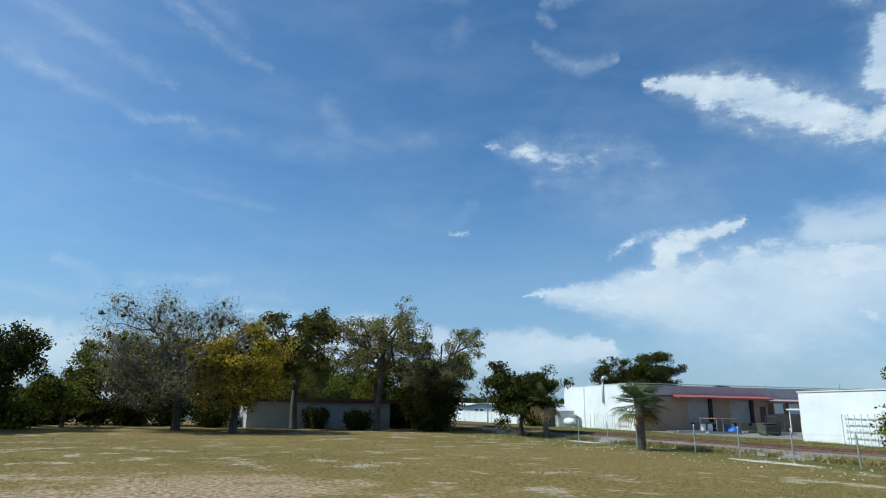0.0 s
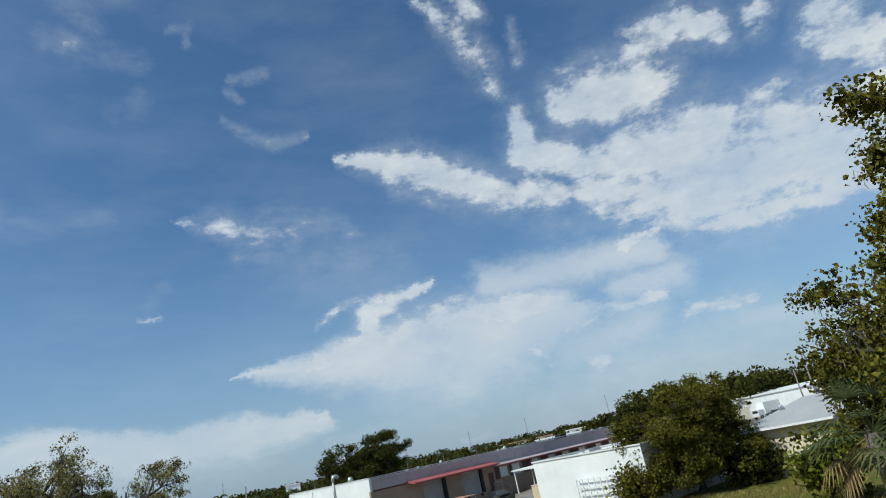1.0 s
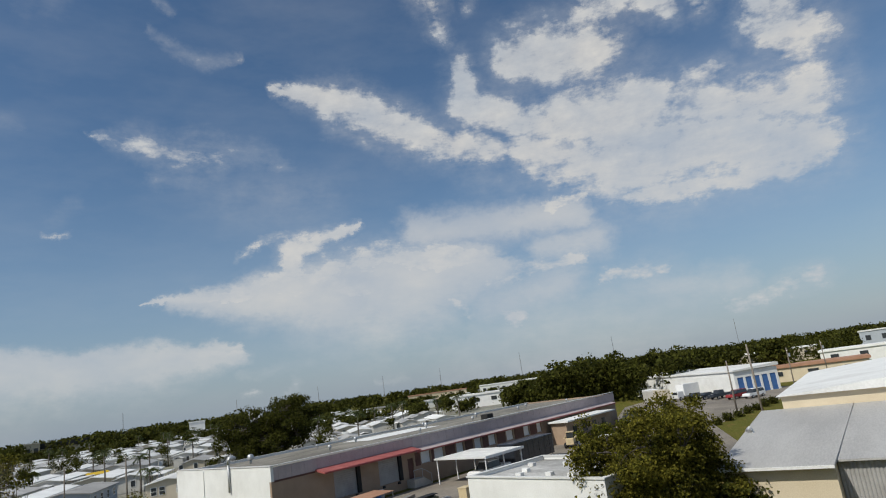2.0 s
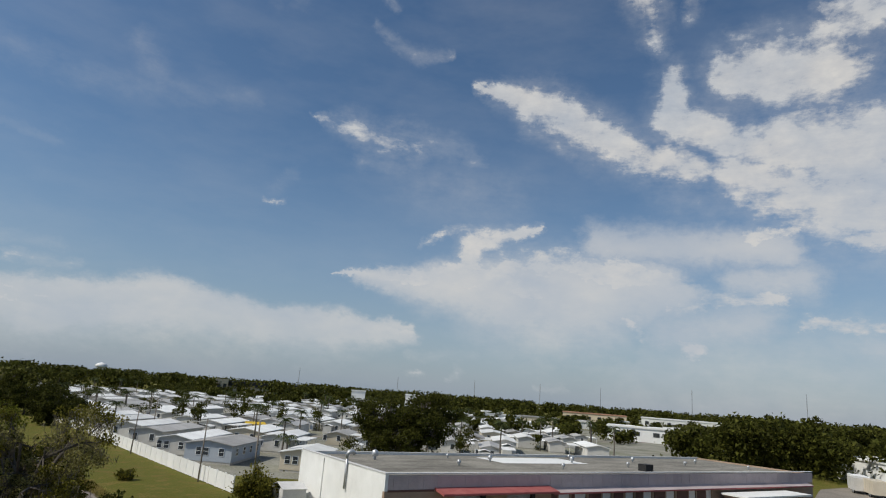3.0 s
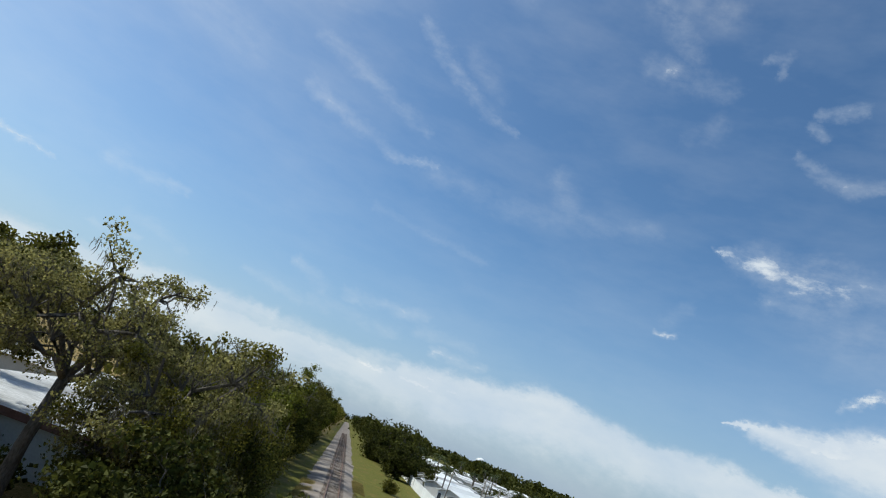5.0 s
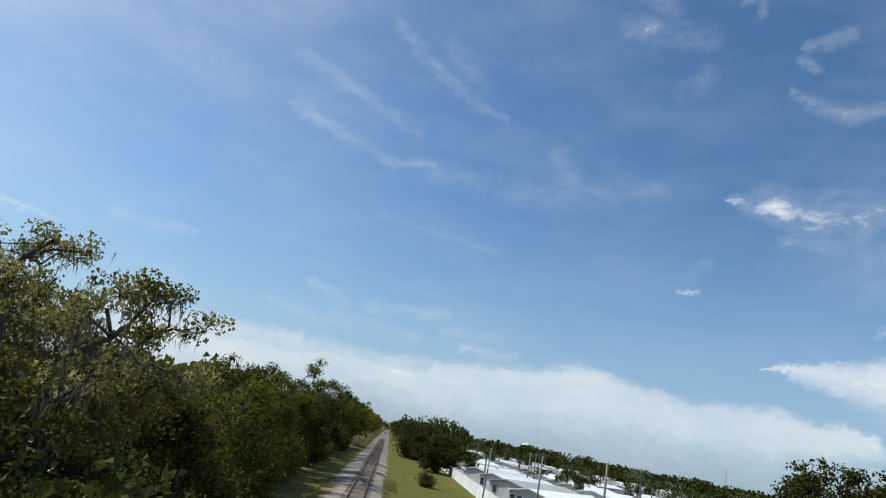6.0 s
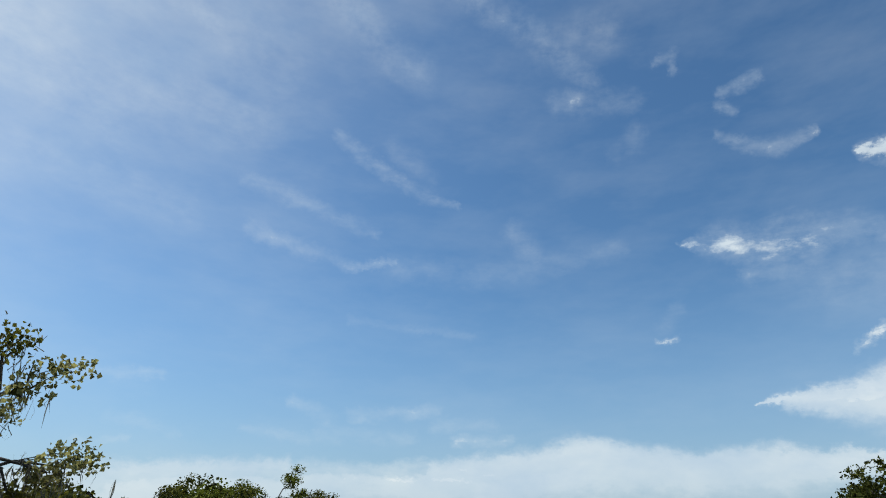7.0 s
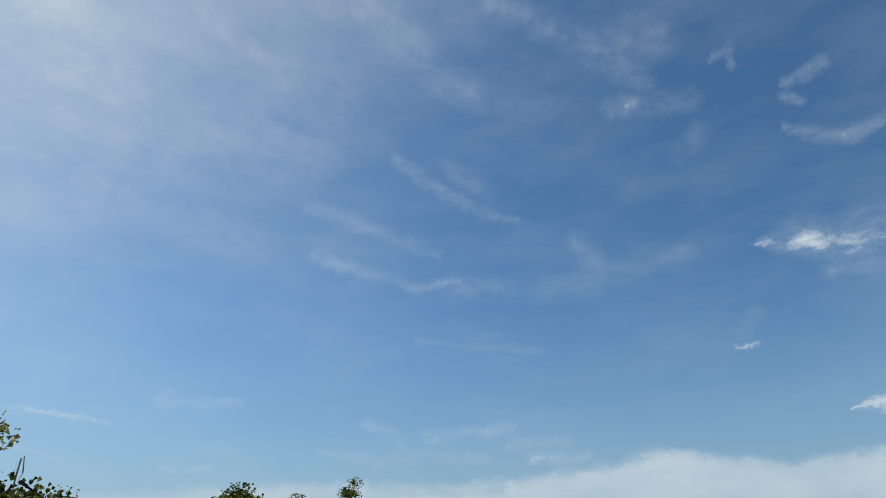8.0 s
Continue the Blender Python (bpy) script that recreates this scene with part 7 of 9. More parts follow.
# ---- trees ----
def leaf_mesh(centres, size, rng, droop=0.0, aspect=1.0, corners=4):
    """Small bent leaf sprays at the given centres: two quads with a fold each."""
    n = len(centres)
    c = np.array(centres, dtype=float).reshape(-1, 3)
    r = np.random.RandomState(rng.randrange(1 << 30))
    a = r.normal(size=(n, 3))
    a /= np.linalg.norm(a, axis=1)[:, None]
    b = r.normal(size=(n, 3))
    b[:, 2] -= droop
    b -= a * (a * b).sum(1)[:, None]
    b /= np.linalg.norm(b, axis=1)[:, None] + 1e-9
    s = size * r.uniform(0.55, 1.35, (n, 1))
    a, b = a * s * 0.5, b * s * 0.5 * aspect
    up = np.cross(a, b)
    up *= 0.25 / (np.linalg.norm(up, axis=1)[:, None] + 1e-9) * s
    if corners == 3:
        v = np.stack([c - b, c + a * 0.9 + b * 0.6 + up, c - a * 0.9 + b * 0.8 + up], 1).reshape(-1, 3)
    else:
        v = np.stack([c - b, c + a * 0.9 + up, c + b * 1.1, c - a * 0.9 + up], 1).reshape(-1, 3)
    f = np.arange(corners * n).reshape(-1, corners)
    return v.tolist(), f.tolist()


def moss_mesh(tops, rng, length):
    v, f = [], []
    for p in [Vector(q) + Vector((rng.gauss(0, 0.07), rng.gauss(0, 0.07), rng.gauss(0, 0.05))) for q in tops for _ in range(3)]:
        l = length * rng.uniform(0.12, 0.5) * rng.uniform(0.5, 1.0)
        t = rng.uniform(0, 6.28)
        w = rng.uniform(0.006, 0.017)
        dx, dy = math.cos(t) * w, math.sin(t) * w
        sx, sy = rng.gauss(0, 0.09), rng.gauss(0, 0.09)
        i = len(v)
        v += [(p[0] - dx, p[1] - dy, p[2]), (p[0] + dx, p[1] + dy, p[2]), (p[0] + dx * 1.2 + sx, p[1] + dy * 1.2 + sy, p[2] - l * 0.55), (p[0] - dx * 1.2 + sx, p[1] - dy * 1.2 + sy, p[2] - l * 0.5), (p[0] + sx * 0.4 + rng.gauss(0, 0.05), p[1] + sy * 0.4 + rng.gauss(0, 0.05), p[2] - l)]
        f += [(i, i + 1, i + 2, i + 3), (i + 3, i + 2, i + 4)]
    return v, f


def tree(name, x, y, height, radius, label, seed, leaf="leaf_oak", trunk_r=0.32, fork=0.3, limbs=6, tips=8, per_tip=120, leaf_size=0.24, clump=0.9, moss=0, moss_len=1.2,
         second=None, second_share=0.0, low=0.35, lean=(0, 0), z0=0.0, twigs=0, group="trees", dense=8):
    rng = random.Random(seed)
    t = thing(name, pose(x, y, z0), label, "tree", group)
    tops = height
    height = height * 1.1
    fz = height * fork
    bm = B()
    base = Vector((0, 0, -0.15))
    top = Vector((lean[0] * fz, lean[1] * fz, fz))
    mid = base.lerp(top, 0.5) + Vector((rng.uniform(-0.15, 0.15), rng.uniform(-0.15, 0.15), 0))
    tube(bm, [base, base + Vector((0, 0, 0.3)), mid, top], [trunk_r * 1.5, trunk_r * 1.1, trunk_r * 0.9, trunk_r * 0.8], 10)
    leaves, leaves2, hang, twig, inner = [], [], [], [], []

    def limb(p, q, r0, r1, n=4, sag=0.12, wig=0.10):
        pts, d = [], q - p
        L = d.length
        for i in range(n + 1):
            s = i / n
            w = Vector((rng.uniform(-1, 1), rng.uniform(-1, 1), rng.uniform(-1, 1))) * L * wig * (0 if i in (0, n) else 1)
            pts.append(p + d * s + w + Vector((0, 0, -math.sin(math.pi * s) * L * sag)))
        tube(bm, pts, [r0 + (r1 - r0) * i / n for i in range(n + 1)], 6, cap=False)
        return pts

    for k in range(limbs):
        a = 2 * math.pi * (k + rng.uniform(-0.3, 0.3)) / limbs
        el_ = 0.05 + 1.3 * ((k * 0.618 + 0.95) % 1.0)
        rr = radius * rng.uniform(0.5, 0.72) * math.cos(el_ * 0.6)
        hz = fz + (height - fz) * (low * 0.3 + (0.72 - low * 0.3) * math.sin(el_))
        end = Vector((math.cos(a) * rr, math.sin(a) * rr, hz)) + Vector((lean[0], lean[1], 0)) * hz * 0.4
        pts = limb(top, end, trunk_r * 0.5, trunk_r * 0.2, 5, -0.06, 0.13)
        for j in range(tips):
            s = rng.uniform(0.35, 1.0)
            p = pts[min(5, int(s * 5))]
            a2 = a + rng.gauss(0, 0.9)
            e2 = rng.uniform(-0.55, 1.25)
            d2 = radius * rng.uniform(0.22, 0.5)
            q = p + Vector((math.cos(a2) * math.cos(e2) * d2, math.sin(a2) * math.cos(e2) * d2, math.sin(e2) * d2 * 0.9))
            q.z = min(q.z, tops - clump * 0.3 - rng.uniform(0, 0.7))
            q.z = max(q.z, height * low * 0.7)
            pts2 = limb(p, q, trunk_r * 0.2, trunk_r * 0.05, 3, -0.04, 0.14)
            use2 = rng.random() < second_share
            for c in range(3):
                w = q + Vector((rng.gauss(0, 1), rng.gauss(0, 1), rng.gauss(0, 0.7))) * clump * 0.6
                tube(bm, [pts2[2], (pts2[2] + w) / 2 + Vector((rng.uniform(-0.1, 0.1), rng.uniform(-0.1, 0.1), 0.08)), w], [trunk_r * 0.05, trunk_r * 0.035, 0.008], 4, cap=False)
                for _ in range(per_tip // 3):
                    g = Vector((rng.gauss(0, 1), rng.gauss(0, 1), rng.gauss(0, 1)))
                    g *= rng.random() ** 0.4 / (g.length + 1e-6)
                    g = w + Vector((g.x, g.y, g.z * 0.66)) * clump * 0.95
                    if g.z > tops + 0.5:
                        g.z = tops - rng.uniform(0, 0.5)
                    (leaves2 if use2 else leaves).append(g)
                # large dark leaves added inside each clump to stop the sun and deepen its shade
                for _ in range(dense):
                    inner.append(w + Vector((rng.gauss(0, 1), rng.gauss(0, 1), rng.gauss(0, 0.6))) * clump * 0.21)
                for _ in range(twigs):
                    twig.append(w + Vector((rng.gauss(0, 1), rng.gauss(0, 1), rng.gauss(0, 0.7))) * clump * 0.6)
            for _ in range(moss):
                g = pts2[rng.randrange(2, 4)] + Vector((rng.gauss(0, 0.35), rng.gauss(0, 0.35), rng.gauss(0, 0.15)))
                if g.z > 1.5:
                    hang.append(g)
    part("trunk", bm, "bark", t, "dark rough branching trunk", smooth=True)
    if leaves:
        part("crown", leaf_mesh(leaves, leaf_size, rng), leaf, t)
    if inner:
        part("inner_crown", leaf_mesh(inner, clump * 0.36, rng), "leaf_dark", t, "dense dark inner leaves added to block the light")
    if leaves2:
        part("crown", leaf_mesh(leaves2, leaf_size, rng), second, t, "leaves of another tone in the crown")
    if twig:
        part("twig_spray", leaf_mesh(twig, 0.6, rng, aspect=0.045), "twig", t, "bare grey twigs")
    if hang:
        part("hanging_moss", moss_mesh(hang, rng, moss_len), "moss", t, "grey hanging moss")["kind"] = "stuff"
    return t


def bush(name, x, y, height, radius, label, seed, leaf="leaf_dark", n=5000, leaf_size=0.22, group="bushes"):
    """A shrub that is leafy to the ground, on several stems."""
    rng = random.Random(seed)
    t = thing(name, pose(x, y, 0), label, "bush", group)
    bm = B()
    leaves, inner = [], []
    k = 26
    for i in range(k):
        a = rng.uniform(0, 6.28)
        rr = radius * math.sqrt(rng.random()) * 0.85
        h = height * (1 - 0.45 * (rr / radius) ** 2) * rng.uniform(0.45, 0.97)
        q = Vector((math.cos(a) * rr, math.sin(a) * rr, h))
        tube(bm, [(q.x * 0.15, q.y * 0.15, -0.1), (q.x * 0.5 + rng.uniform(-.2, .2), q.y * 0.5, h * 0.5), q], [0.07, 0.05, 0.015], 5, cap=False)
        for _ in range(n // k):
            s = rng.random() ** 0.6
            c = Vector((q.x * (0.45 + 0.55 * s), q.y * (0.45 + 0.55 * s), h * s))
            g = c + Vector((rng.gauss(0, 1), rng.gauss(0, 1), rng.gauss(0, 0.8))) * radius * 0.17
            if g.z > 0.05:
                leaves.append(g)
        # dark core leaves added to block light, so the shrub's far side darkens
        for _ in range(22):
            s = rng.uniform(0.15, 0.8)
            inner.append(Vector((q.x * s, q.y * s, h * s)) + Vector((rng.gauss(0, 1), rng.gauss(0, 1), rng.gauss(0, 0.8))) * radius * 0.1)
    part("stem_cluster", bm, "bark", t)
    part("inner_foliage", leaf_mesh(inner, radius * 0.2, rng), "leaf_dark", t, "dense dark inner leaves added to block the light")
    part("foliage", leaf_mesh(leaves, leaf_size, rng), leaf, t)
    return t


OAK = dict(moss=8, moss_len=1.6)
# trees along the far side of the field
tree("live_oak", -39.0, 58.0, 10.8, 8.3, "wide grey half-bare oak hung with moss at the field edge", 11, leaf="leaf_pale", trunk_r=0.36, fork=0.22, limbs=13, tips=11, per_tip=100, leaf_size=0.14, clump=1.15, twigs=64, dense=2, moss=22, moss_len=2.0, low=0.2, second="leaf_yellow", second_share=0.3)
tree("yellow_oak", -34.6, 54.5, 9.2, 4.6, "yellow-green leafy oak beside the grey oak", 12, leaf="leaf_yellow", trunk_r=0.33, fork=0.24, limbs=9, tips=11, per_tip=240, leaf_size=0.17, moss=5, low=0.25, dense=2)
tree("live_oak", -28.2, 63.0, 13.3, 4.8, "tall dark oak with hanging moss beside the low white building", 13, leaf="leaf_oak", trunk_r=0.36, fork=0.35, limbs=7, tips=9, per_tip=230, leaf_size=0.19, moss=14, moss_len=2.0, low=0.35)
tree("live_oak", -20.8, 59.0, 12.3, 5.8, "tall open oak with pale sparse leaves and crooked limbs", 14, leaf="leaf_pale", trunk_r=0.32, fork=0.42, limbs=10, tips=9, per_tip=210, leaf_size=0.13, clump=0.7, moss=14, moss_len=1.7, low=0.64, lean=(0.05, 0), dense=1)
tree("live_oak", -14.7, 56.8, 10.6, 4.7, "tall open oak with pale leaves and moss beside the track", 15, leaf="leaf_pale", trunk_r=0.30, fork=0.26, limbs=9, tips=10, per_tip=240, leaf_size=0.12, clump=0.58, moss=16, moss_len=1.7, low=0.45, dense=1, second="leaf_oak", second_share=0.35)
tree("live_oak", -53.0, 56.0, 8.2, 5.0, "dark oak at the edge of the field", 16, leaf="leaf_dark", fork=0.25, limbs=9, tips=9, per_tip=210, leaf_size=0.2, moss=6)
tree("tree", -48.0, 62.0, 5.6, 3.6, "bright green leafy tree at the field edge", 17, leaf="leaf_bright", trunk_r=0.2, fork=0.25, limbs=6, tips=6, per_tip=130, low=0.15)
tree("live_oak", -58.0, 52.0, 9.2, 5.0, "dark oak at the edge of the field", 18, leaf="leaf_dark", fork=0.25, limbs=9, tips=9, per_tip=210, leaf_size=0.2, moss=8)
tree("live_oak", -44.5, 72.0, 8.5, 5.5, "dark oak behind the field-edge trees", 19, leaf="leaf_oak", fork=0.3, limbs=6, tips=8, per_tip=180, leaf_size=0.22, moss=8)
tree("live_oak", -36.0, 76.0, 9.0, 5.5, "dark oak behind the field-edge trees", 20, leaf="leaf_oak", fork=0.3, limbs=6, tips=8, per_tip=180, leaf_size=0.22, moss=8)
bush("bush", -51.0, 57.5, 3.0, 2.0, "bright green bush at the field edge", 21, "leaf_bright", 2500)
bush("bush", -15.6, 57.0, 6.2, 3.0, "tall dark thicket under the oak", 22, "leaf_dark", 13000, 0.17)
bush("bush", -14.4, 62.0, 5.4, 2.7, "dark thicket beside the track", 23, "leaf_dark", 11000, 0.17)
bush("bush", -22.3, 60.5, 2.4, 1.6, "dark round bush before the white wall", 24, "leaf_dark", 2200)
# beyond the track end of the field
tree("tree", -11.2, 47.4, 6.1, 2.9, "dense dark green tree beside the track", 25, leaf="leaf_dark", trunk_r=0.2, fork=0.25, limbs=7, tips=9, per_tip=280, leaf_size=0.18, low=0.2)
tree("live_oak", -13.7, 62.5, 8.7, 3.1, "moss-hung oak leaning over the track side thicket", 37, leaf="leaf_dark", trunk_r=0.22, fork=0.2, limbs=9, tips=9, per_tip=260, leaf_size=0.13, clump=0.7, moss=6, moss_len=2.2, low=0.1, dense=8, second="leaf_oak", second_share=0.4)
# tree by the yard and thickets near the cream building
tree("tree", 10.4, 23.4, 8.0, 4.9, "dense rounded dark green tree in front of the yard", 26, leaf="leaf_oak", trunk_r=0.25, fork=0.12, limbs=12, tips=13, per_tip=480, leaf_size=0.14, clump=0.8, low=0.05)
bush("bush", 7.2, 26.5, 3.2, 2.4, "leafy green shrub at the foot of the tree", 27, "leaf_oak", 3500)
bush("bush", 11.5, 19.6, 3.2, 2.4, "dark shrub at the foot of the cream wall", 28, "leaf_dark", 3000)
tree("small_tree", 0.2, 12.6, 3.3, 1.2, "small sparse green tree beside the track", 29, leaf="leaf_bright", trunk_r=0.12, fork=0.25, limbs=5, tips=5, per_tip=70, leaf_size=0.3, low=0.2)
tree("small_tree", 3.0, 5.6, 4.6, 2.3, "dark green tree in front of the cream building", 30, leaf="leaf_oak", trunk_r=0.15, fork=0.2, limbs=6, tips=6, per_tip=120, low=0.15)
# near oak at the edge of the field
tree("live_oak", -16.2, 0.8, 15.5, 6.5, "large near oak with hanging grey moss", 31, leaf="leaf_oak", trunk_r=0.45, fork=0.16, limbs=20, tips=14, per_tip=300, leaf_size=0.145, clump=0.85, moss=12, moss_len=1.6, low=0.12)
tree("live_oak", -8.9, 6.7, 9.4, 3.9, "leafy young oak behind the large near oak", 38, leaf="leaf_oak", trunk_r=0.2, fork=0.3, limbs=10, tips=9, per_tip=330, leaf_size=0.13, clump=0.75, low=0.4, moss=8, moss_len=1.8)
bush("bush", -11.0, 2.6, 6.4, 3.2, "tall yellow-green shrub under the near oak", 39, "leaf_oak", 16000, 0.17)
# big tree behind the warehouse
tree("live_oak", 36.2, 89.0, 12.2, 8.2, "broad dark oak behind the warehouse", 32, leaf="leaf_dark", trunk_r=0.5, fork=0.25, limbs=15, tips=9, per_tip=260, leaf_size=0.24, clump=1.15, low=0.12)
bush("bush", 8.4, 77.0, 4.4, 2.4, "green shrub before the shed", 33, "leaf_oak", 4200)
bush("bush", 2.2, 132.0, 2.4, 1.6, "low shrub on the grass strip", 34, "leaf_oak", 1300)
bush("bush", 2.6, 212.0, 7.5, 5.0, "dark rounded tree on the grass strip", 35, "leaf_dark", 6500, 0.35)

# dark trees that close the grass strip
for i, (x, y, h, r) in enumerate(((6.6, 172, 7.5, 3.6), (12.6, 180, 6.0, 2.6), (5.5, 200, 9.0, 4.2), (10.5, 208, 11.5, 5.2), (4.0, 232, 11.0, 5.0))):
    tree("strip_tree", x, y, h, r, "dark rounded tree at the end of the grass strip", 150 + i, leaf="leaf_dark", trunk_r=0.28, fork=0.12, limbs=8, tips=7, per_tip=120, leaf_size=0.4, clump=1.1, low=0.05, group="trees on the strip")

# wood along the left of the track
rng = random.Random(77)
for i in range(22):
    y = 68 + i * 9.0 + rng.uniform(-2, 2)
    far = i > 9
    tree("wood_tree", -15.7 - rng.uniform(0, 4.0), y, ((8.6, 9.0, 9.6, 11.0, 11.8)[i] if i < 5 else rng.uniform(12.5, 14.0)), rng.uniform(4.6, 6.0), "leafy oak in the wood beside the track", 100 + i, leaf=("leaf_oak", "leaf_bright", "leaf_dark", "leaf_oak")[i % 4],
         trunk_r=0.25, fork=0.2, limbs=6, tips=6, per_tip=170 if far else 360, leaf_size=0.30 if far else 0.17, clump=1.05, low=0.05, moss=0 if far else 8, group="wood beside the track")


def woods(name, spots, label, seed, leaf, size):
    """Far woods: crowns of many leaf sprays on short stems, one sheet of trees."""
    rng = random.Random(seed)
    pts = []
    for x, y, h, r, n in spots:
        lobes = [(rng.uniform(-.6, .6) * r, rng.uniform(-.6, .6) * r, h * rng.uniform(0.45, 0.8), r * rng.uniform(0.35, 0.6)) for _ in range(7)]
        for _ in range(n):
            lx, ly, lz, lr = lobes[rng.randrange(7)]
            d = Vector((rng.gauss(0, 1), rng.gauss(0, 1), rng.gauss(0, 1))).normalized() * lr * rng.uniform(0.6, 1.05)
            z = lz + d.z * 0.75
            pts.append((x + lx + d.x, y + ly + d.y, max(0.3, min(h, z))))
        for _ in range(n // 5):
            pts.append((x + rng.gauss(0, r * 0.4), y + rng.gauss(0, r * 0.4), rng.uniform(0.2, h * 0.5)))
    return tagged(part(name, leaf_mesh(pts, size * 1.15, rng, corners=3), leaf), label, "trees", kind="stuff")


spots = []
rng = random.Random(5)
for i in range(60):
    y = 262 + i * 11
    for k in range(2):
        spots.append((-17 - 8 * k - rng.uniform(0, 5), y + rng.uniform(-4, 4), rng.uniform(12.5, 16.5), rng.uniform(5, 6.5), 320))
for i in range(26):
    spots.append((-26 - rng.uniform(0, 14), 100 + i * 8 + rng.uniform(-3, 3), rng.uniform(10, 12.5), 5.5, 420))
woods("far_wood", spots, "dense green wood along the track", 51, "leaf_oak", 1.0)
spots = []
for i in range(40):
    y = 222 + i * 16
    spots.append((9 + rng.uniform(-3, 6) + (0 if y < 330 else -5), y + rng.uniform(-4, 4), rng.uniform(11, 15.5), rng.uniform(5, 7.5), 380))
woods("far_wood", spots, "dark trees beyond the grass strip", 52, "leaf_dark", 0.9)
spots = []
for i in range(900):
    a = radians(rng.uniform(-32, 112))
    d = rng.uniform(480, 1000)
    if abs(d * math.sin(a) + 6) < 30:
        continue
    spots.append((d * math.sin(a), d * math.cos(a), rng.uniform(8.0, 11.5) + d * 0.004, rng.uniform(8, 13), 170))
woods("far_wood", spots, "distant dark tree line", 53, "leaf_dark", 2.0)
spots = []
for i in range(54):
    a = radians(rng.uniform(64.5, 84) if i > 8 else rng.uniform(62, 66))
    d = rng.uniform(172, 250)
    spots.append((-26 + d * math.sin(a), 13 + d * math.cos(a), rng.uniform(10.5, 14.5) if i > 8 else rng.uniform(7, 10), rng.uniform(4.5, 7.5), 900))
woods("far_wood", spots, "dense green trees behind the white hall", 54, "leaf_dark", 0.8)
spots = []
for i in range(50):
    a = radians(rng.uniform(60, 100))
    d = rng.uniform(230, 420)
    spots.append((d * math.sin(a), 20 + d * math.cos(a), rng.uniform(6, 9), rng.uniform(5, 8), 260))
for i in range(150):
    a = radians(rng.uniform(14, 62))
    d = rng.uniform(330 if a < 0.6 else 200, 470)
    spots.append((d * math.sin(a), 20 + d * math.cos(a), rng.uniform(3.5, 8.0), rng.uniform(2.5, 5), 300))
woods("far_wood", spots, "scattered trees among distant buildings", 55, "leaf_dark", 0.9)
spots = []
for i in range(16):
    spots.append((-46 + 5.0 * i + rng.uniform(-2, 2), 1020 + rng.uniform(0, 40), rng.uniform(11, 16), rng.uniform(5, 8), 160))
woods("far_wood", spots, "dark trees where the track meets the horizon", 58, "leaf_dark", 1.6)
# trees that close the field behind the camera
spots = []
for i in range(60):
    a = radians(rng.uniform(115, 325))
    d = rng.uniform(80, 150)
    spots.append((-40 + d * math.sin(a), d * math.cos(a), rng.uniform(8, 12), rng.uniform(5, 7), 150))
woods("far_wood", spots, "trees round the field", 56, "leaf_dark", 1.3)

# dark shrubs added behind the trunks in place of deep shade
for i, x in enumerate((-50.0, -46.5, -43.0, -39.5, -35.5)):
    bush("bush", x, 70.0 + (i % 2) * 1.5, 4.4 - 0.3 * (i % 3), 2.7, "tall dark shrub added to darken the shade behind the oaks", 480 + i, "leaf_dark", 2600, 0.24)
# understorey added to darken the gaps below the oaks, where shade falls
rng = random.Random(91)
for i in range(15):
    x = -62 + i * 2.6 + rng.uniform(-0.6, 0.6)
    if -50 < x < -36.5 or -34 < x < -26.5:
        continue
    bush("bush", x, 66.5 + rng.uniform(-1.0, 2.5) - 0.25 * abs(x + 45), rng.uniform(1.4, 2.9), rng.uniform(1.2, 2.0), "dark shrub added to darken the shade under the oaks", 400 + i, "leaf_dark", 2600, 0.2)
y = 66.0
for i in range(24):
    bush("bush", -13.7 - rng.uniform(0, 1.2) - (1.2 if y > 88 else 0), y, rng.uniform(3.4, 4.8) if y < 80 else rng.uniform(4.0, 6.4), rng.uniform(2.5, 3.3), "dense green thicket at the edge of the wood", 430 + i, ("leaf_oak", "leaf_dark", "leaf_dark", "leaf_bright", "leaf_dark")[i % 5], 6500 if y < 110 else 3200, 0.18 if y < 110 else 0.28)
    y += 3.9 if y < 110 else 7.5
# ---- mobile home park ----
def gable(bm, x0, x1, y0, y1, z, rise, over=0.4, along="x", thick=0.12):
    """A low gable roof with thickness."""
    x0, x1, y0, y1 = x0 - over, x1 + over, y0 - over, y1 + over
    if along == "x":
        ym = (y0 + y1) / 2
        ring = lambda x, dz: [(x, y0, z + dz), (x, ym, z + rise + dz), (x, y1, z + dz)]
        a, b = x0, x1
    else:
        xm = (x0 + x1) / 2
        ring = lambda y, dz: [(x0, y, z + dz), (xm, y, z + rise + dz), (x1, y, z + dz)]
        a, b = y0, y1
    v = [bm.verts.new(p) for p in ring(a, 0) + ring(a, thick) + ring(b, 0) + ring(b, thick)]
    for f in ((3, 4, 10, 9), (4, 5, 11, 10), (1, 0, 6, 7), (2, 1, 7, 8), (0, 1, 4, 3), (1, 2, 5, 4), (7, 6, 9, 10), (8, 7, 10, 11), (0, 3, 9, 6), (5, 2, 8, 11)):
        bm.faces.new([v[i] for i in f])
    bmesh.ops.recalc_face_normals(bm, faces=bm.faces[:])
    return bm


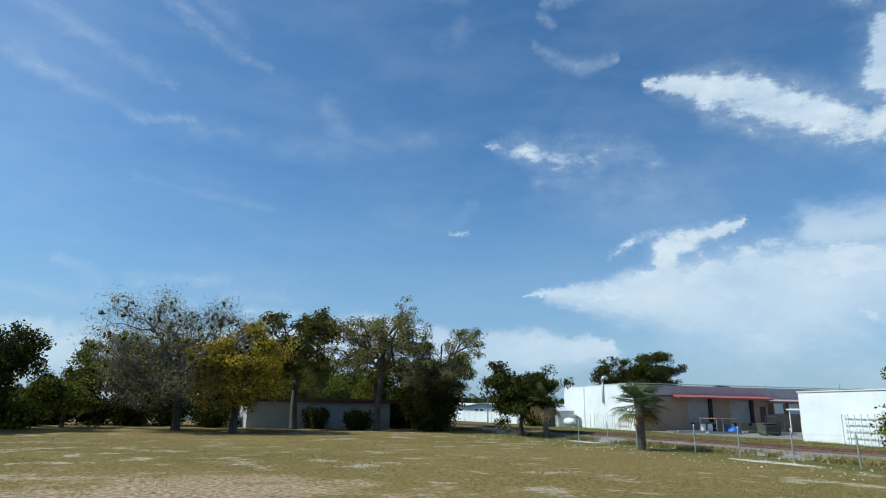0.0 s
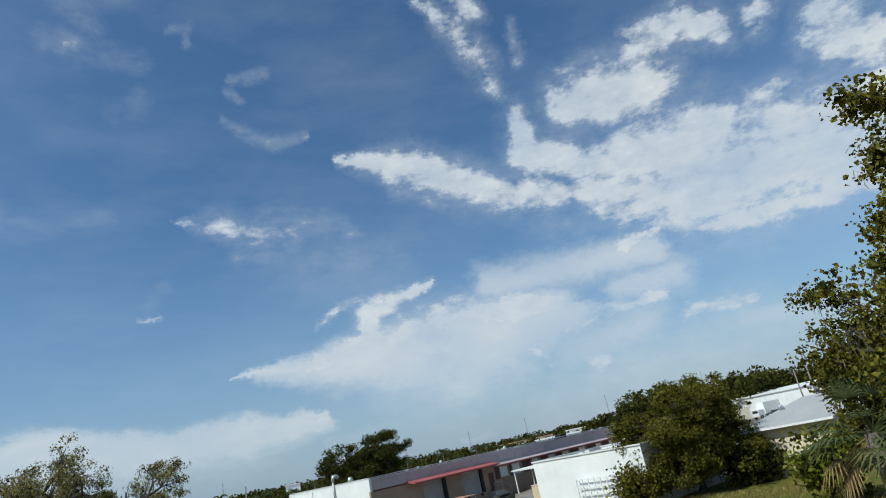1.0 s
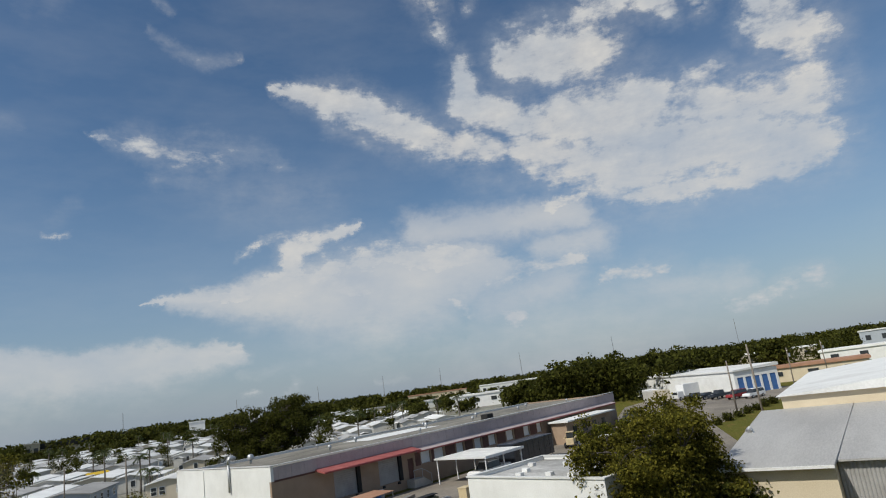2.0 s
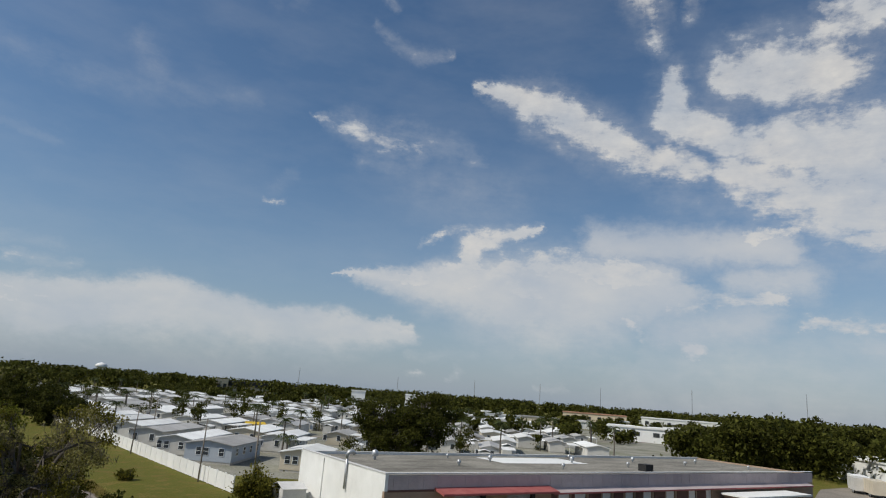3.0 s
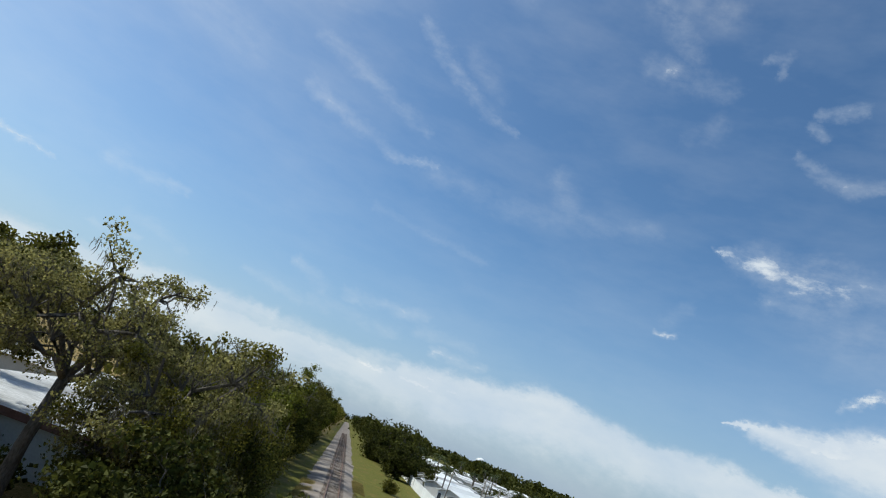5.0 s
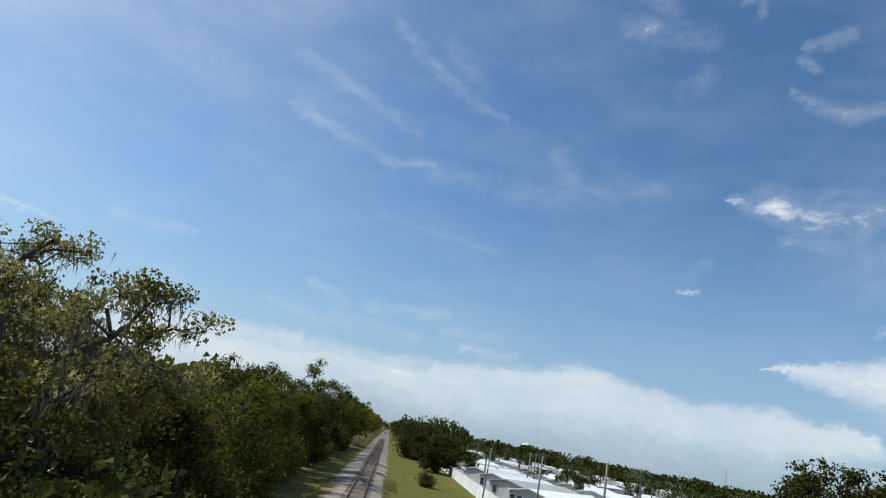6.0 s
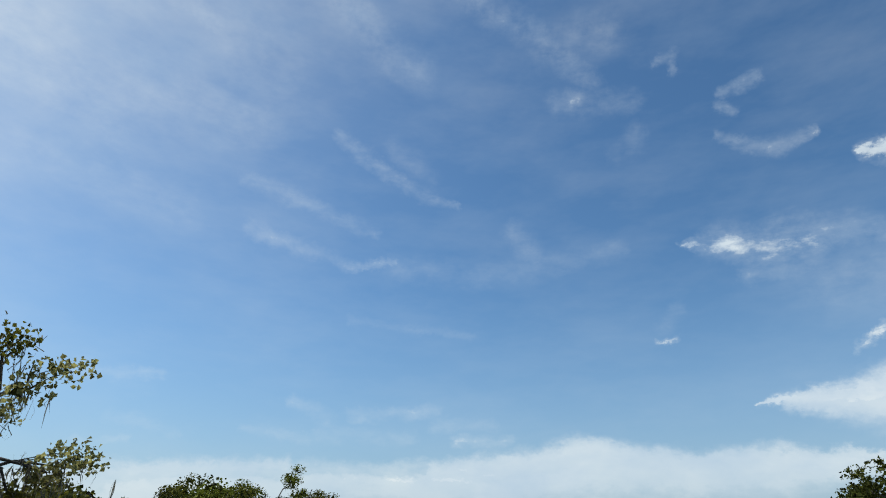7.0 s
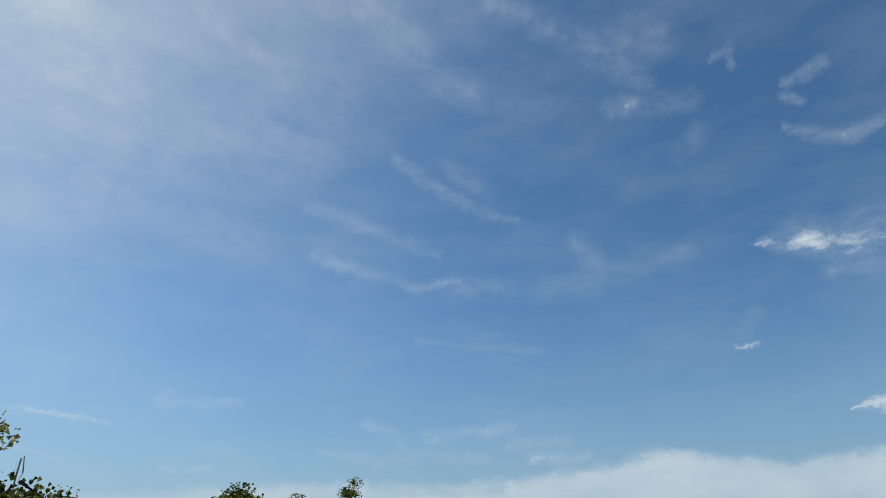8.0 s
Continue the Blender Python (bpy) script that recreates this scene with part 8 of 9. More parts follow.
def mobile_home(m, label, L=16.0, W=6.6, siding="siding_white", roof="white_roof", porch=True, detail=True, H=2.65):
    t = thing("mobile_home", m, label, "mobile home", "homes in the park")
    bm = B()
    box(bm, 0, L, 0, W, 0.35, H)
    # closed gable ends
    for x in (0.0, L):
        v = [bm.verts.new(p) for p in ((x, 0, H), (x, W, H), (x, W / 2, H + 0.55))]
        bm.faces.new(v)
    part("wall", bm, siding, t)
    part("skirting", box(B(), 0.05, L - 0.05, 0.05, W - 0.05, 0.0, 0.347), "concrete", t, "pale skirting")
    part("roof", gable(B(), 0, L, 0, W, H, 0.6, 0.35), roof, t)

    def window(x, y, z, w, h, nx, ny):
        if nx:
            fr = box(B(), x - 0.05, x - 0.003, y, y + w, z, z + h)
            gl = box(B(), x - 0.065, x - 0.052, y + 0.07, y + w - 0.07, z + 0.07, z + h - 0.07)
            bar = box(B(), x - 0.075, x - 0.066, y + 0.07, y + w - 0.07, z + h / 2 - 0.025, z + h / 2 + 0.025)
        else:
            fr = box(B(), x, x + w, y - 0.05, y - 0.003, z, z + h)
            gl = box(B(), x + 0.07, x + w - 0.07, y - 0.065, y - 0.052, z + 0.07, z + h - 0.07)
            bar = box(B(), x + 0.07, x + w - 0.07, y - 0.075, y - 0.066, z + h / 2 - 0.025, z + h / 2 + 0.025)
        f = part("window", fr, "white_vinyl", t, "white framed window")
        part("pane", gl, "dark_glass", f)
        if detail:
            part("glazing_bar", bar, "white_vinyl", f)

    for y in ((1.1, 3.4, 4.5) if detail else (1.3, 4.2)):
        window(0, y, 1.15, 0.85, 1.15, True, False)
    for k in range(4 if detail else 3):
        window(1.6 + k * (L - 4) / 3.0, 0, 1.15, 1.0, 1.1, False, True)
    if porch:
        part("carport_roof", box(B(), 1.0, L * 0.62, -3.2, -0.36, 2.42, 2.52), "white_roof", t, "white awning roof over the carport")
        for x in (1.1, L * 0.3, L * 0.6):
            part("post", box(B(), x, x + 0.08, -3.1, -3.02, 0.0, 2.417), "white_vinyl", t)
    return t


mobile_home(pose(18.4, 106.4, 0, 0, 0, 47), "blue-grey mobile home with grey roof behind the white fence", 13.5, 7.0, "siding_blue", "grey_roof", False)
mobile_home(pose(15.6, 115.2, 0, 0, 0, 47), "white mobile home with a white awning behind the fence", 16.5, 5.2, "siding_white", "white_roof", True)
mobile_home(pose(27.0, 95.5, 0, 0, 0, 47), "tan mobile home with a pale roof", 10, 6.0, "siding_tan", "white_roof", True)
protos = [
    mobile_home(pose(15.2, 127.6, 0, 0, 0, 47), "long white mobile home with grey roof", 17, 5.6, "siding_white", "grey_roof", False, False),
    mobile_home(pose(15.0, 139.0, 0, 0, 0, 46), "white mobile home with white metal roof", 16, 5.2, "siding_white", "white_roof", True, False),
    mobile_home(pose(34.5, 131.0, 0, 0, 0, 46), "tan mobile home with white metal roof", 15, 6.4, "siding_tan", "white_roof", True, False),
    mobile_home(pose(34.0, 119.5, 0, 0, 0, 47), "low white mobile home with bright white roof", 16, 4.6, "siding_white", "white_roof", True, False),
    mobile_home(pose(54.0, 131.0, 0, 0, 0, 46), "small tan mobile home with grey roof", 12, 4.4, "siding_tan", "grey_roof", True, False, 2.4),
    mobile_home(pose(53.5, 119.5, 0, 0, 0, 47), "narrow white mobile home with a stained roof", 14, 4.0, "siding_white", "metal_roof", True, False, 2.5),
]
rng = random.Random(21)
homes = []
for r in range(25):
    y = 104.5 + r * 11.5
    n = 8 + r // 3
    for c in range(n):
        x = 15 + c * 19.4 + rng.uniform(-0.8, 0.8)
        if c < 3 and r < 4 or (x < 63 and y < 107) or x > 96 + (y - 80) * 0.95 or 34 < x + 8 < 60 and 86 < y < 109:
            continue
        if rng.random() < 0.06:
            continue
        p = protos[rng.choice((0, 1, 1, 2, 3, 3, 4, 5))]
        turned = pose(16.0, 5.6, 0, 0, 0, 180) if rng.random() < 0.25 else Matrix.Identity(4)
        copy_thing(p, pose(x, y + rng.uniform(-0.8, 0.8), 0, 0, 0, 46 + rng.uniform(-2, 2)) @ turned)
        homes.append((x, y))

def utility_shed(m):
    t = thing("utility_shed", m, "small white metal utility shed beside a mobile home", "shed", "sheds in the park")
    bm = B()
    box(bm, 0, 2.6, 0, 0.06, 0, 2.1)
    box(bm, 0, 2.6, 2.14, 2.2, 0, 2.1)
    box(bm, 0, 0.06, 0.06, 2.14, 0, 2.1)
    box(bm, 2.54, 2.6, 0.06, 2.14, 0, 2.1)
    part("wall", bm, "siding_white", t)
    part("roof", gable(B(), 0, 2.6, 0, 2.2, 2.103, 0.35, 0.12, "x", 0.05), "white_roof", t)
    part("door", box(B(), 0.8, 1.7, -0.04, -0.003, 0.05, 1.9), "coping", t, "pale shed door")
    return t


shed0 = utility_shed(pose(46.5, 114.5, 0, 0, 0, 47))
rng = random.Random(33)
for x, y in homes[::3]:
    copy_thing(shed0, pose(x - rng.uniform(2.6, 3.6), y + rng.uniform(-1.5, 0.5), 0, 0, 0, 46 + rng.uniform(-3, 3)))

# lane between the rows
lane = part("lane", box(B(), 11.2, 240, 152.6, 156.2, -0.03, 0.045), "asphalt")
tagged(lane, "dark asphalt lane between mobile homes", "road", kind="structure")
lane2 = part("lane", box(B(), 48.0, 52.0, 158, 380, -0.03, 0.046), "asphalt")
tagged(lane2, "dark asphalt lane between mobile homes", "road", kind="structure")


# ---- palms ----
def fan_palm(x, y, height, seed, spread=1.5, dead=6, label="sabal palm with a rough trunk and fan leaves", n=26, name="palm_tree", trunk_r=0.2, droop=0.6):
    rng = random.Random(seed)
    t = thing(name, pose(x, y, 0), label, "palm tree", "palms")
    bm = B()
    pts, rad = [], []
    for i in range(9):
        s = i / 8
        pts.append((0.1 * math.sin(s * 3 + seed), 0.08 * math.cos(s * 2 + seed), -0.1 + (height - spread * 0.55) * s))
        rad.append(trunk_r * (1.15 - 0.15 * s) * (1 + 0.10 * (i % 2)))
    tube(bm, pts, rad, 10)
    for i in range(26):
        s = rng.uniform(0.35, 1.0)
        a = rng.uniform(0, 6.28)
        z = (height - spread * 0.55) * s
        d = Vector((math.cos(a), math.sin(a), 0))
        p = d * trunk_r * 0.9 + Vector((0, 0, z))
        tube(bm, [p, p + d * 0.12 + Vector((0, 0, 0.16))], [0.05, 0.02], 4)
    part("trunk", bm, "palm_trunk", t, "rough fibrous palm trunk")
    top = Vector((pts[-1][0], pts[-1][1], pts[-1][2]))
    for k in range(n):
        isdead = k < dead
        a = rng.uniform(0, 6.28)
        el_ = rng.uniform(-0.9, -0.4) if isdead else math.asin(rng.uniform(-math.sin(droop), 0.96))
        L = spread * rng.uniform(0.45, 0.62)
        d = Vector((math.cos(a) * math.cos(el_), math.sin(a) * math.cos(el_), math.sin(el_)))
        c = top + d * L
        side = d.cross(Vector((0, 0, 1)))
        if side.length < 0.05:
            side = Vector((1, 0, 0))
        side.normalize()
        upn = side.cross(d).normalized()
        bm = B()
        tube(bm, [top, top + d * L * 0.55 + Vector((0, 0, 0.05)), c], [0.03, 0.022, 0.015], 4)
        fl = spread * rng.uniform(0.5, 0.66)
        m = 15
        for j in range(m):
            ang = -1.55 + 3.1 * j / (m - 1)
            dd = (d * math.cos(ang) + side * math.sin(ang)).normalized()
            w = upn.cross(dd).normalized() * 0.035
            ln = fl * (0.72 + 0.28 * math.cos(ang))
            e1 = c + dd * ln * 0.55 + upn * 0.06
            e2 = c + dd * ln + upn * 0.02 - Vector((0, 0, 0.18 * ln + (0.3 if isdead else 0.0)))
            v = [bm.verts.new(q) for q in (c - w * 0.4, c + w * 0.4, e1 + w, e1 - w, e2)]
            bm.faces.new((v[0], v[1], v[2], v[3]))
            bm.faces.new((v[3], v[2], v[4]))
        part("frond", bm, "palm_dead" if isdead else "palm_leaf", t, "dry brown frond" if isdead else "")
    return t


fan_palm(-13.6, 29.3, 3.7, 1, 1.75, 6, "sabal palm on the field edge with drooping fan leaves", 46, trunk_r=0.2, droop=0.75)
fan_palm(-10.6, 44.6, 4.0, 2, 1.7, 14, "sabal palm with many dry yellow fronds beside the track", 34)
fan_palm(-12.9, 8.3, 5.2, 3, 2.1, 12, "broad sabal palm with dry orange fronds near the oak", 40, trunk_r=0.26)


def feather_palm(m, height, seed, label="slim feather palm among the mobile homes"):
    rng = random.Random(seed)
    t = thing("feather_palm", m, label, "palm tree", "park palms")
    bm = B()
    tube(bm, [(0, 0, -0.1), (0.1, 0, height * 0.5), (0, 0.05, height)], [0.2, 0.14, 0.12], 8)
    part("trunk", bm, "palm_trunk", t)
    for k in range(15):
        a = 2 * math.pi * k / 15 + rng.uniform(-0.2, 0.2)
        e0 = rng.uniform(0.0, 1.2)
        bm = B()
        spine = []
        L = rng.uniform(1.5, 2.2)
        for i in range(6):
            s = i / 5
            r = L * s * math.cos(e0 * (1 - s * 0.5))
            z = height + L * (math.sin(e0) * s - 0.75 * s * s)
            spine.append(Vector((math.cos(a) * r, math.sin(a) * r, z)))
        tube(bm, spine, [0.03, 0.025, 0.02, 0.015, 0.01, 0.006], 3, cap=False)
        sd_ = Vector((-math.sin(a), math.cos(a), 0))
        for i in range(1, 6):
            for q in (0.0, 0.5):
                p = spine[i - 1].lerp(spine[i], q)
                for sgn in (-1, 1):
                    tip = p + sd_ * sgn * 0.5 * (1.1 - i / 7) - Vector((0, 0, 0.28)) + (spine[i] - spine[i - 1]) * 0.4
                    v = [bm.verts.new(w) for w in (p, p + (spine[i] - spine[i - 1]) * 0.35, tip)]
                    bm.faces.new(v)
        part("frond", bm, "palm_leaf", t)
    return t


fp = [feather_palm(pose(31.5, 116.2, 0), 6.0, 5), feather_palm(pose(31.8, 128.2, 0), 7.6, 6), feather_palm(pose(24.6, 101.8, 0), 4.6, 7)]
rng = random.Random(8)
for k in range(96):
    x, y = homes[int(len(homes) * rng.random() ** 1.4)]
    copy_thing(fp[k % 3], pose(x + rng.uniform(-1.8, -0.6), y - rng.uniform(0.8, 2.2), 0, 0, 0, rng.uniform(0, 360)))

park_trees = []
rng = random.Random(9)
for k in range(105):
    x, y = homes[rng.randrange(len(homes))]
    park_trees.append((x + rng.uniform(-3, -1.5), y - rng.uniform(1, 3), rng.uniform(3.4, 7.4), rng.uniform(1.4, 3.2), 620))
woods("park_tree_clumps", park_trees, "round green trees scattered between mobile homes", 57, "leaf_dark", 0.3)

# ---- poles and masts ----


def utility_pole(x, y, h, r=0.14, arm=False, mat="pole_wood"):
    t = thing("utility_pole", pose(x, y, 0, random.Random(x).uniform(-1, 1), random.Random(y).uniform(-1, 1), 0), "weathered wooden utility pole", "pole", "utility poles")
    bm = B()
    tube(bm, [(0, 0, -0.3), (0, 0, h)], [r * 0.95, r * 0.62], 10)
    part("shaft", bm, mat, t, smooth=True)
    bm = B()
    tube(bm, [(0, 0, h), (0, 0, h + 0.06)], [r * 0.66, r * 0.4], 8)
    part("cap", bm, "galv", t)
    if arm:
        part("crossarm", box(B(), -0.9, 0.9, -0.16, -0.05, h - 0.7, h - 0.58), mat, t)
        for xx in (-0.8, 0, 0.8):
            bm = B()
            tube(bm, [(xx, -0.1, h - 0.58), (xx, -0.1, h - 0.42)], [0.05, 0.03], 6)
            part("insulator", bm, "white_vinyl", t)
        bm = B()
        tube(bm, [(0.0, -0.35, h - 1.9), (0.0, -0.35, h - 1.15)], [0.2, 0.2], 10)
        part("transformer", bm, "galv", t, "grey transformer can")
    return t


utility_pole(8.7, 120.7, 7.0, 0.11)
utility_pole(8.9, 93.3, 7.3, 0.11)
utility_pole(11.9, 85.0, 7.8, 0.13)
utility_pole(20.5, 150.0, 7.4)
utility_pole(28.0, 178.0, 7.4)
utility_pole(83.3, 31.5, 8.2, 0.16)
utility_pole(55.6, 23.6, 10.4, 0.15)
utility_pole(128, 27.0, 8.5, 0.15, True)
utility_pole(142, 21.0, 9.0, 0.15, True)
for a, e, d in ((28.7, 1.5, 800), (37.4, 1.35, 850), (44.3, 1.6, 800), (50.1, 1.7, 800), (55.3, 1.7, 780), (62.7, 2.1, 760), (71.0, 2.3, 760), (81.1, 2.2, 800)):
    x, y = -25 + d * math.sin(radians(a)), 14 + d * math.cos(radians(a))
    h = 11 + d * math.tan(radians(e))
    t = thing("radio_mast", pose(x, y, 0), "thin grey lattice radio mast on the horizon", "mast", "radio masts")
    bm = B()
    tube(bm, [(0, 0, 0), (0, 0, h)], [0.5, 0.28], 6)
    part("mast_shaft", bm, "galv", t)
    for k in range(3):
        part("mast_arm", box(B(), -1.1, 1.1, -0.1, 0.1, h * 0.6 + k * h * 0.14, h * 0.6 + k * h * 0.14 + 0.25), "galv", t)

t = thing("water_tower", pose(-5 + 880 * math.sin(radians(12.2)), 38 + 880 * math.cos(radians(12.2)), 0), "white domed water tower on the horizon", "water tower")
bm = B()
tube(bm, [(0, 0, 13), (0, 0, 14), (0, 0, 16.5), (0, 0, 18.8), (0, 0, 20.2)], [3, 6.5, 7.2, 5.0, 0.6], 20)
part("tank", bm, "white_vinyl", t, smooth=True)
bm = B()
tube(bm, [(0, 0, -0.2), (0, 0, 13.2)], [2.2, 1.8], 12)
part("stem", bm, "white_vinyl", t)


def far_building(a, d, width, depth, h, wall, roof, label, turn=0, base=(-8.0, 35.0), windows=True, cap=0.7):
    x, y = base[0] + d * math.sin(radians(a)), base[1] + d * math.cos(radians(a))
    t = thing("distant_building", pose(x, y, 0, 0, 0, -a + turn), label, "building", "distant buildings")
    part("wall", box(B(), -width / 2, width / 2, 0, depth, 0, h), wall, t)
    part("roof", box(B(), -width / 2 - 0.4, width / 2 + 0.4, -0.4, depth + 0.4, h + 0.003, h + cap), roof, t)
    if windows:
        n = max(2, int(width / 7))
        for k in range(n):
            xx = -width / 2 + (k + 0.5) * width / n
            part("window", box(B(), xx - 1.2, xx + 1.2, -0.15, -0.005, h * 0.45, h * 0.75), "dark_glass", t)
    return t


far_building(25.3, 500, 54, 24, 7.0, "siding_tan", "black", "tan building with a long dark roof on the horizon", windows=False, cap=3.6)
far_building(21.6, 490, 9, 12, 11.0, "cream", "siding_tan", "yellow distant block beside the dark roof")
far_building(33.6, 470, 10, 9, 10.5, "white_wall", "white_roof", "white distant block building behind trees", base=(-20, 14), windows=False)
far_building(38.4, 480, 10, 9, 10.5, "white_wall", "white_roof", "white distant block building behind trees", base=(-20, 14), windows=False)
far_building(54.5, 470, 44, 20, 7.0, "cream", "terracotta", "beige distant store with a red-brown roof", base=(-20, 14))
far_building(61.5, 460, 50, 20, 7.4, "white_wall", "white_roof", "long white distant store", base=(-20, 14))
far_building(58.6, 270, 30, 14, 5.2, "white_wall", "white_roof", "white low distant hall", base=(-20, 14))
far_building(86.0, 178, 24, 10, 3.4, "cream", "terracotta", "low cream house with a terracotta roof", base=(-27, 12))
far_building(90.5, 250, 34, 14, 4.2, "white_wall", "white_roof", "wide white building with a pale roof", base=(-27, 12))
far_building(83.0, 330, 40, 14, 5.5, "siding_tan", "white_roof", "pale low distant commercial building", base=(-27, 12))
far_building(91.0, 400, 22, 12, 8.5, "siding_blue", "white_roof", "blue and white distant building", base=(-27, 12))
rng = random.Random(14)
for k in range(22):
    a = rng.uniform(30, 66)
    far_building(a, rng.uniform(330, 520), rng.uniform(12, 26), 9, rng.uniform(2.8, 4.0), rng.choice(("white_wall", "siding_tan", "white_wall")), rng.choice(("white_roof", "white_roof", "grey_roof")), "pale low house among distant trees", rng.uniform(-20, 20), base=(-20, 14), windows=False)
# ---- vehicles ----
def wheel(parent, x, y, r=0.34, w=0.24):
    bm = B()
    tube(bm, [(x, y - w / 2, r), (x, y - w / 2 + 0.03, r), (x, y + w / 2 - 0.03, r), (x, y + w / 2, r)], [r * 0.9, r, r, r * 0.9], 18)
    o = part("wheel", bm, "black", parent, "black tyre", smooth=False)
    bm = B()
    s = 1 if y > 0 else -1
    tube(bm, [(x, y + s * (w / 2 - 0.01), r), (x, y + s * (w / 2 + 0.012), r)], [r * 0.58, r * 0.5], 14)
    part("rim", bm, "galv", o, "grey wheel rim")
    return o


def car(m, label, paint="car_white", kind="suv", group="parked vehicles"):
    t = thing("car" if kind != "van" else "van", m, label, "car", group)
    prof = {
        "suv": ([(-2.4, 0.45), (-2.4, 1.05), (-2.3, 1.15), (2.2, 1.0), (2.38, 0.8), (2.4, 0.45)], [(-2.3, 1.13), (-2.05, 1.78), (0.55, 1.8), (1.25, 1.08)]),
        "sedan": ([(-2.3, 0.42), (-2.33, 0.9), (-2.2, 1.0), (2.1, 0.88), (2.28, 0.7), (2.3, 0.42)], [(-1.75, 0.98), (-1.1, 1.42), (0.35, 1.42), (1.15, 0.94)]),
        "van": ([(-2.6, 0.45), (-2.62, 1.2), (-2.55, 1.3), (2.0, 1.15), (2.5, 0.95), (2.6, 0.45)], [(-2.52, 1.28), (-2.42, 2.0), (1.0, 2.0), (1.75, 1.18)]),
        "crew": ([(-2.9, 0.6), (-2.92, 1.2), (-2.85, 1.25), (2.5, 1.18), (2.8, 1.0), (2.85, 0.6)], [(-1.15, 1.23), (-1.0, 1.92), (0.75, 1.92), (1.4, 1.19)]),
        "pickup": ([(-2.8, 0.55), (-2.8, 1.12), (-2.75, 1.15), (2.5, 1.1), (2.72, 0.95), (2.75, 0.55)], [(-0.75, 1.13), (-0.6, 1.82), (0.65, 1.82), (1.35, 1.11)]),
    }[kind]

    def loft(pr, w0, w1, bm):
        zs = [p[1] for p in pr]
        lo, hi = min(zs), max(zs)
        L = [bm.verts.new((x, -(w0 + (w1 - w0) * (z - lo) / (hi - lo)), z)) for x, z in pr]
        R = [bm.verts.new((x, (w0 + (w1 - w0) * (z - lo) / (hi - lo)), z)) for x, z in pr]
        bm.faces.new(L)
        bm.faces.new(list(reversed(R)))
        for i in range(len(pr)):
            j = (i + 1) % len(pr)
            bm.faces.new((L[j], L[i], R[i], R[j]))
        bmesh.ops.recalc_face_normals(bm, faces=bm.faces[:])
        bmesh.ops.bevel(bm, geom=bm.edges[:], offset=0.05, segments=2, affect="EDGES")
        return bm

    part("body", loft(prof[0], 0.92, 0.88, B()), paint, t)
    part("glasshouse", loft(prof[1], 0.84, 0.70, B()), "dark_glass", t, "dark tinted windows")
    top = prof[1]
    x0, x1, zt = top[1][0], top[2][0], top[1][1]
    part("roof_panel", box(B(), x0 - 0.05, x1 + 0.08, -0.74, 0.74, zt - 0.06, zt + 0.025, bevel=0.03), paint, t)
    for x in (-1.5, 1.45):
        for y in (-0.8, 0.8):
            wheel(t, x, y)
    for y in (-0.7, 0.7):
        part("headlight", box(B(), 2.22, 2.34, y - 0.16, y + 0.16, 0.66, 0.82), "white_vinyl", t)
        part("tail_light", box(B(), -2.66 if kind in ("van",) else -2.43, -2.3, y - 0.1, y + 0.1, 0.8, 1.0), "car_red", t)
    return t


def box_trailer(m, L, H, mat, label):
    t = thing("box_trailer", m, label, "trailer", "parked trailers")
    part("box", box(B(), 0, L, -1.2, 1.2, 0.55, H, bevel=0.06), mat, t)
    part("rear_door", box(B(), -0.04, -0.003, -1.1, 1.1, 0.65, H - 0.12), mat, t)
    for x in (L * 0.55, L * 0.55 + 0.8):
        for y in (-1.05, 1.05):
            wheel(t, x, y, 0.36)
    bm = B()
    tube(bm, [(L, -0.8, 0.5), (L + 1.4, 0, 0.5), (L, 0.8, 0.5)], [0.05] * 3, 6)
    part("tow_bar", bm, "black", t)
    bm = B()
    tube(bm, [(L + 1.2, 0, 0.5), (L + 1.2, 0, 0.0)], [0.04, 0.04], 6)
    part("jack", bm, "galv", t)
    for k in range(int(L / 1.2)):
        part("rib", box(B(), 0.5 + 1.2 * k, 0.54 + 1.2 * k, -1.225, -1.203, 0.7, H - 0.15), mat, t)
    return t


# carport and what stands below it
cp = thing("carport", wpoint(18.9, -10.4, 0.03), "white flat metal carport on thin posts in the yard", "carport")
part("roof", box(B(), 0, 7.0, 0, 7.4, 2.62, 2.80, bevel=0.02), "white_roof", cp, "white metal roof")
part("fascia", box(B(), -0.03, 7.03, -0.06, -0.003, 2.55, 2.83), "white_vinyl", cp)
for x in (0.2, 3.4, 6.7):
    for y in (0.2, 7.1):
        part("post", box(B(), x, x + 0.1, y, y + 0.1, 0, 2.617), "white_vinyl", cp)
for k in range(8):
    part("roof_rib", box(B(), 0.4 + 0.85 * k, 0.44 + 0.85 * k, 0.05, 7.35, 2.803, 2.83), "white_roof", cp)
car(wpoint(22.3, -8.0, 0.03, 178), "white crew-cab pickup parked under the carport", "car_white", "crew")
box_trailer(wpoint(27.3, -6.8, 0.03, 0), 8.6, 2.9, "car_dark", "black enclosed cargo trailer beside the carport")
car(wpoint(31.5, -3.2, 0.03, 2), "dark car parked by the warehouse wall", "car_dark", "sedan")

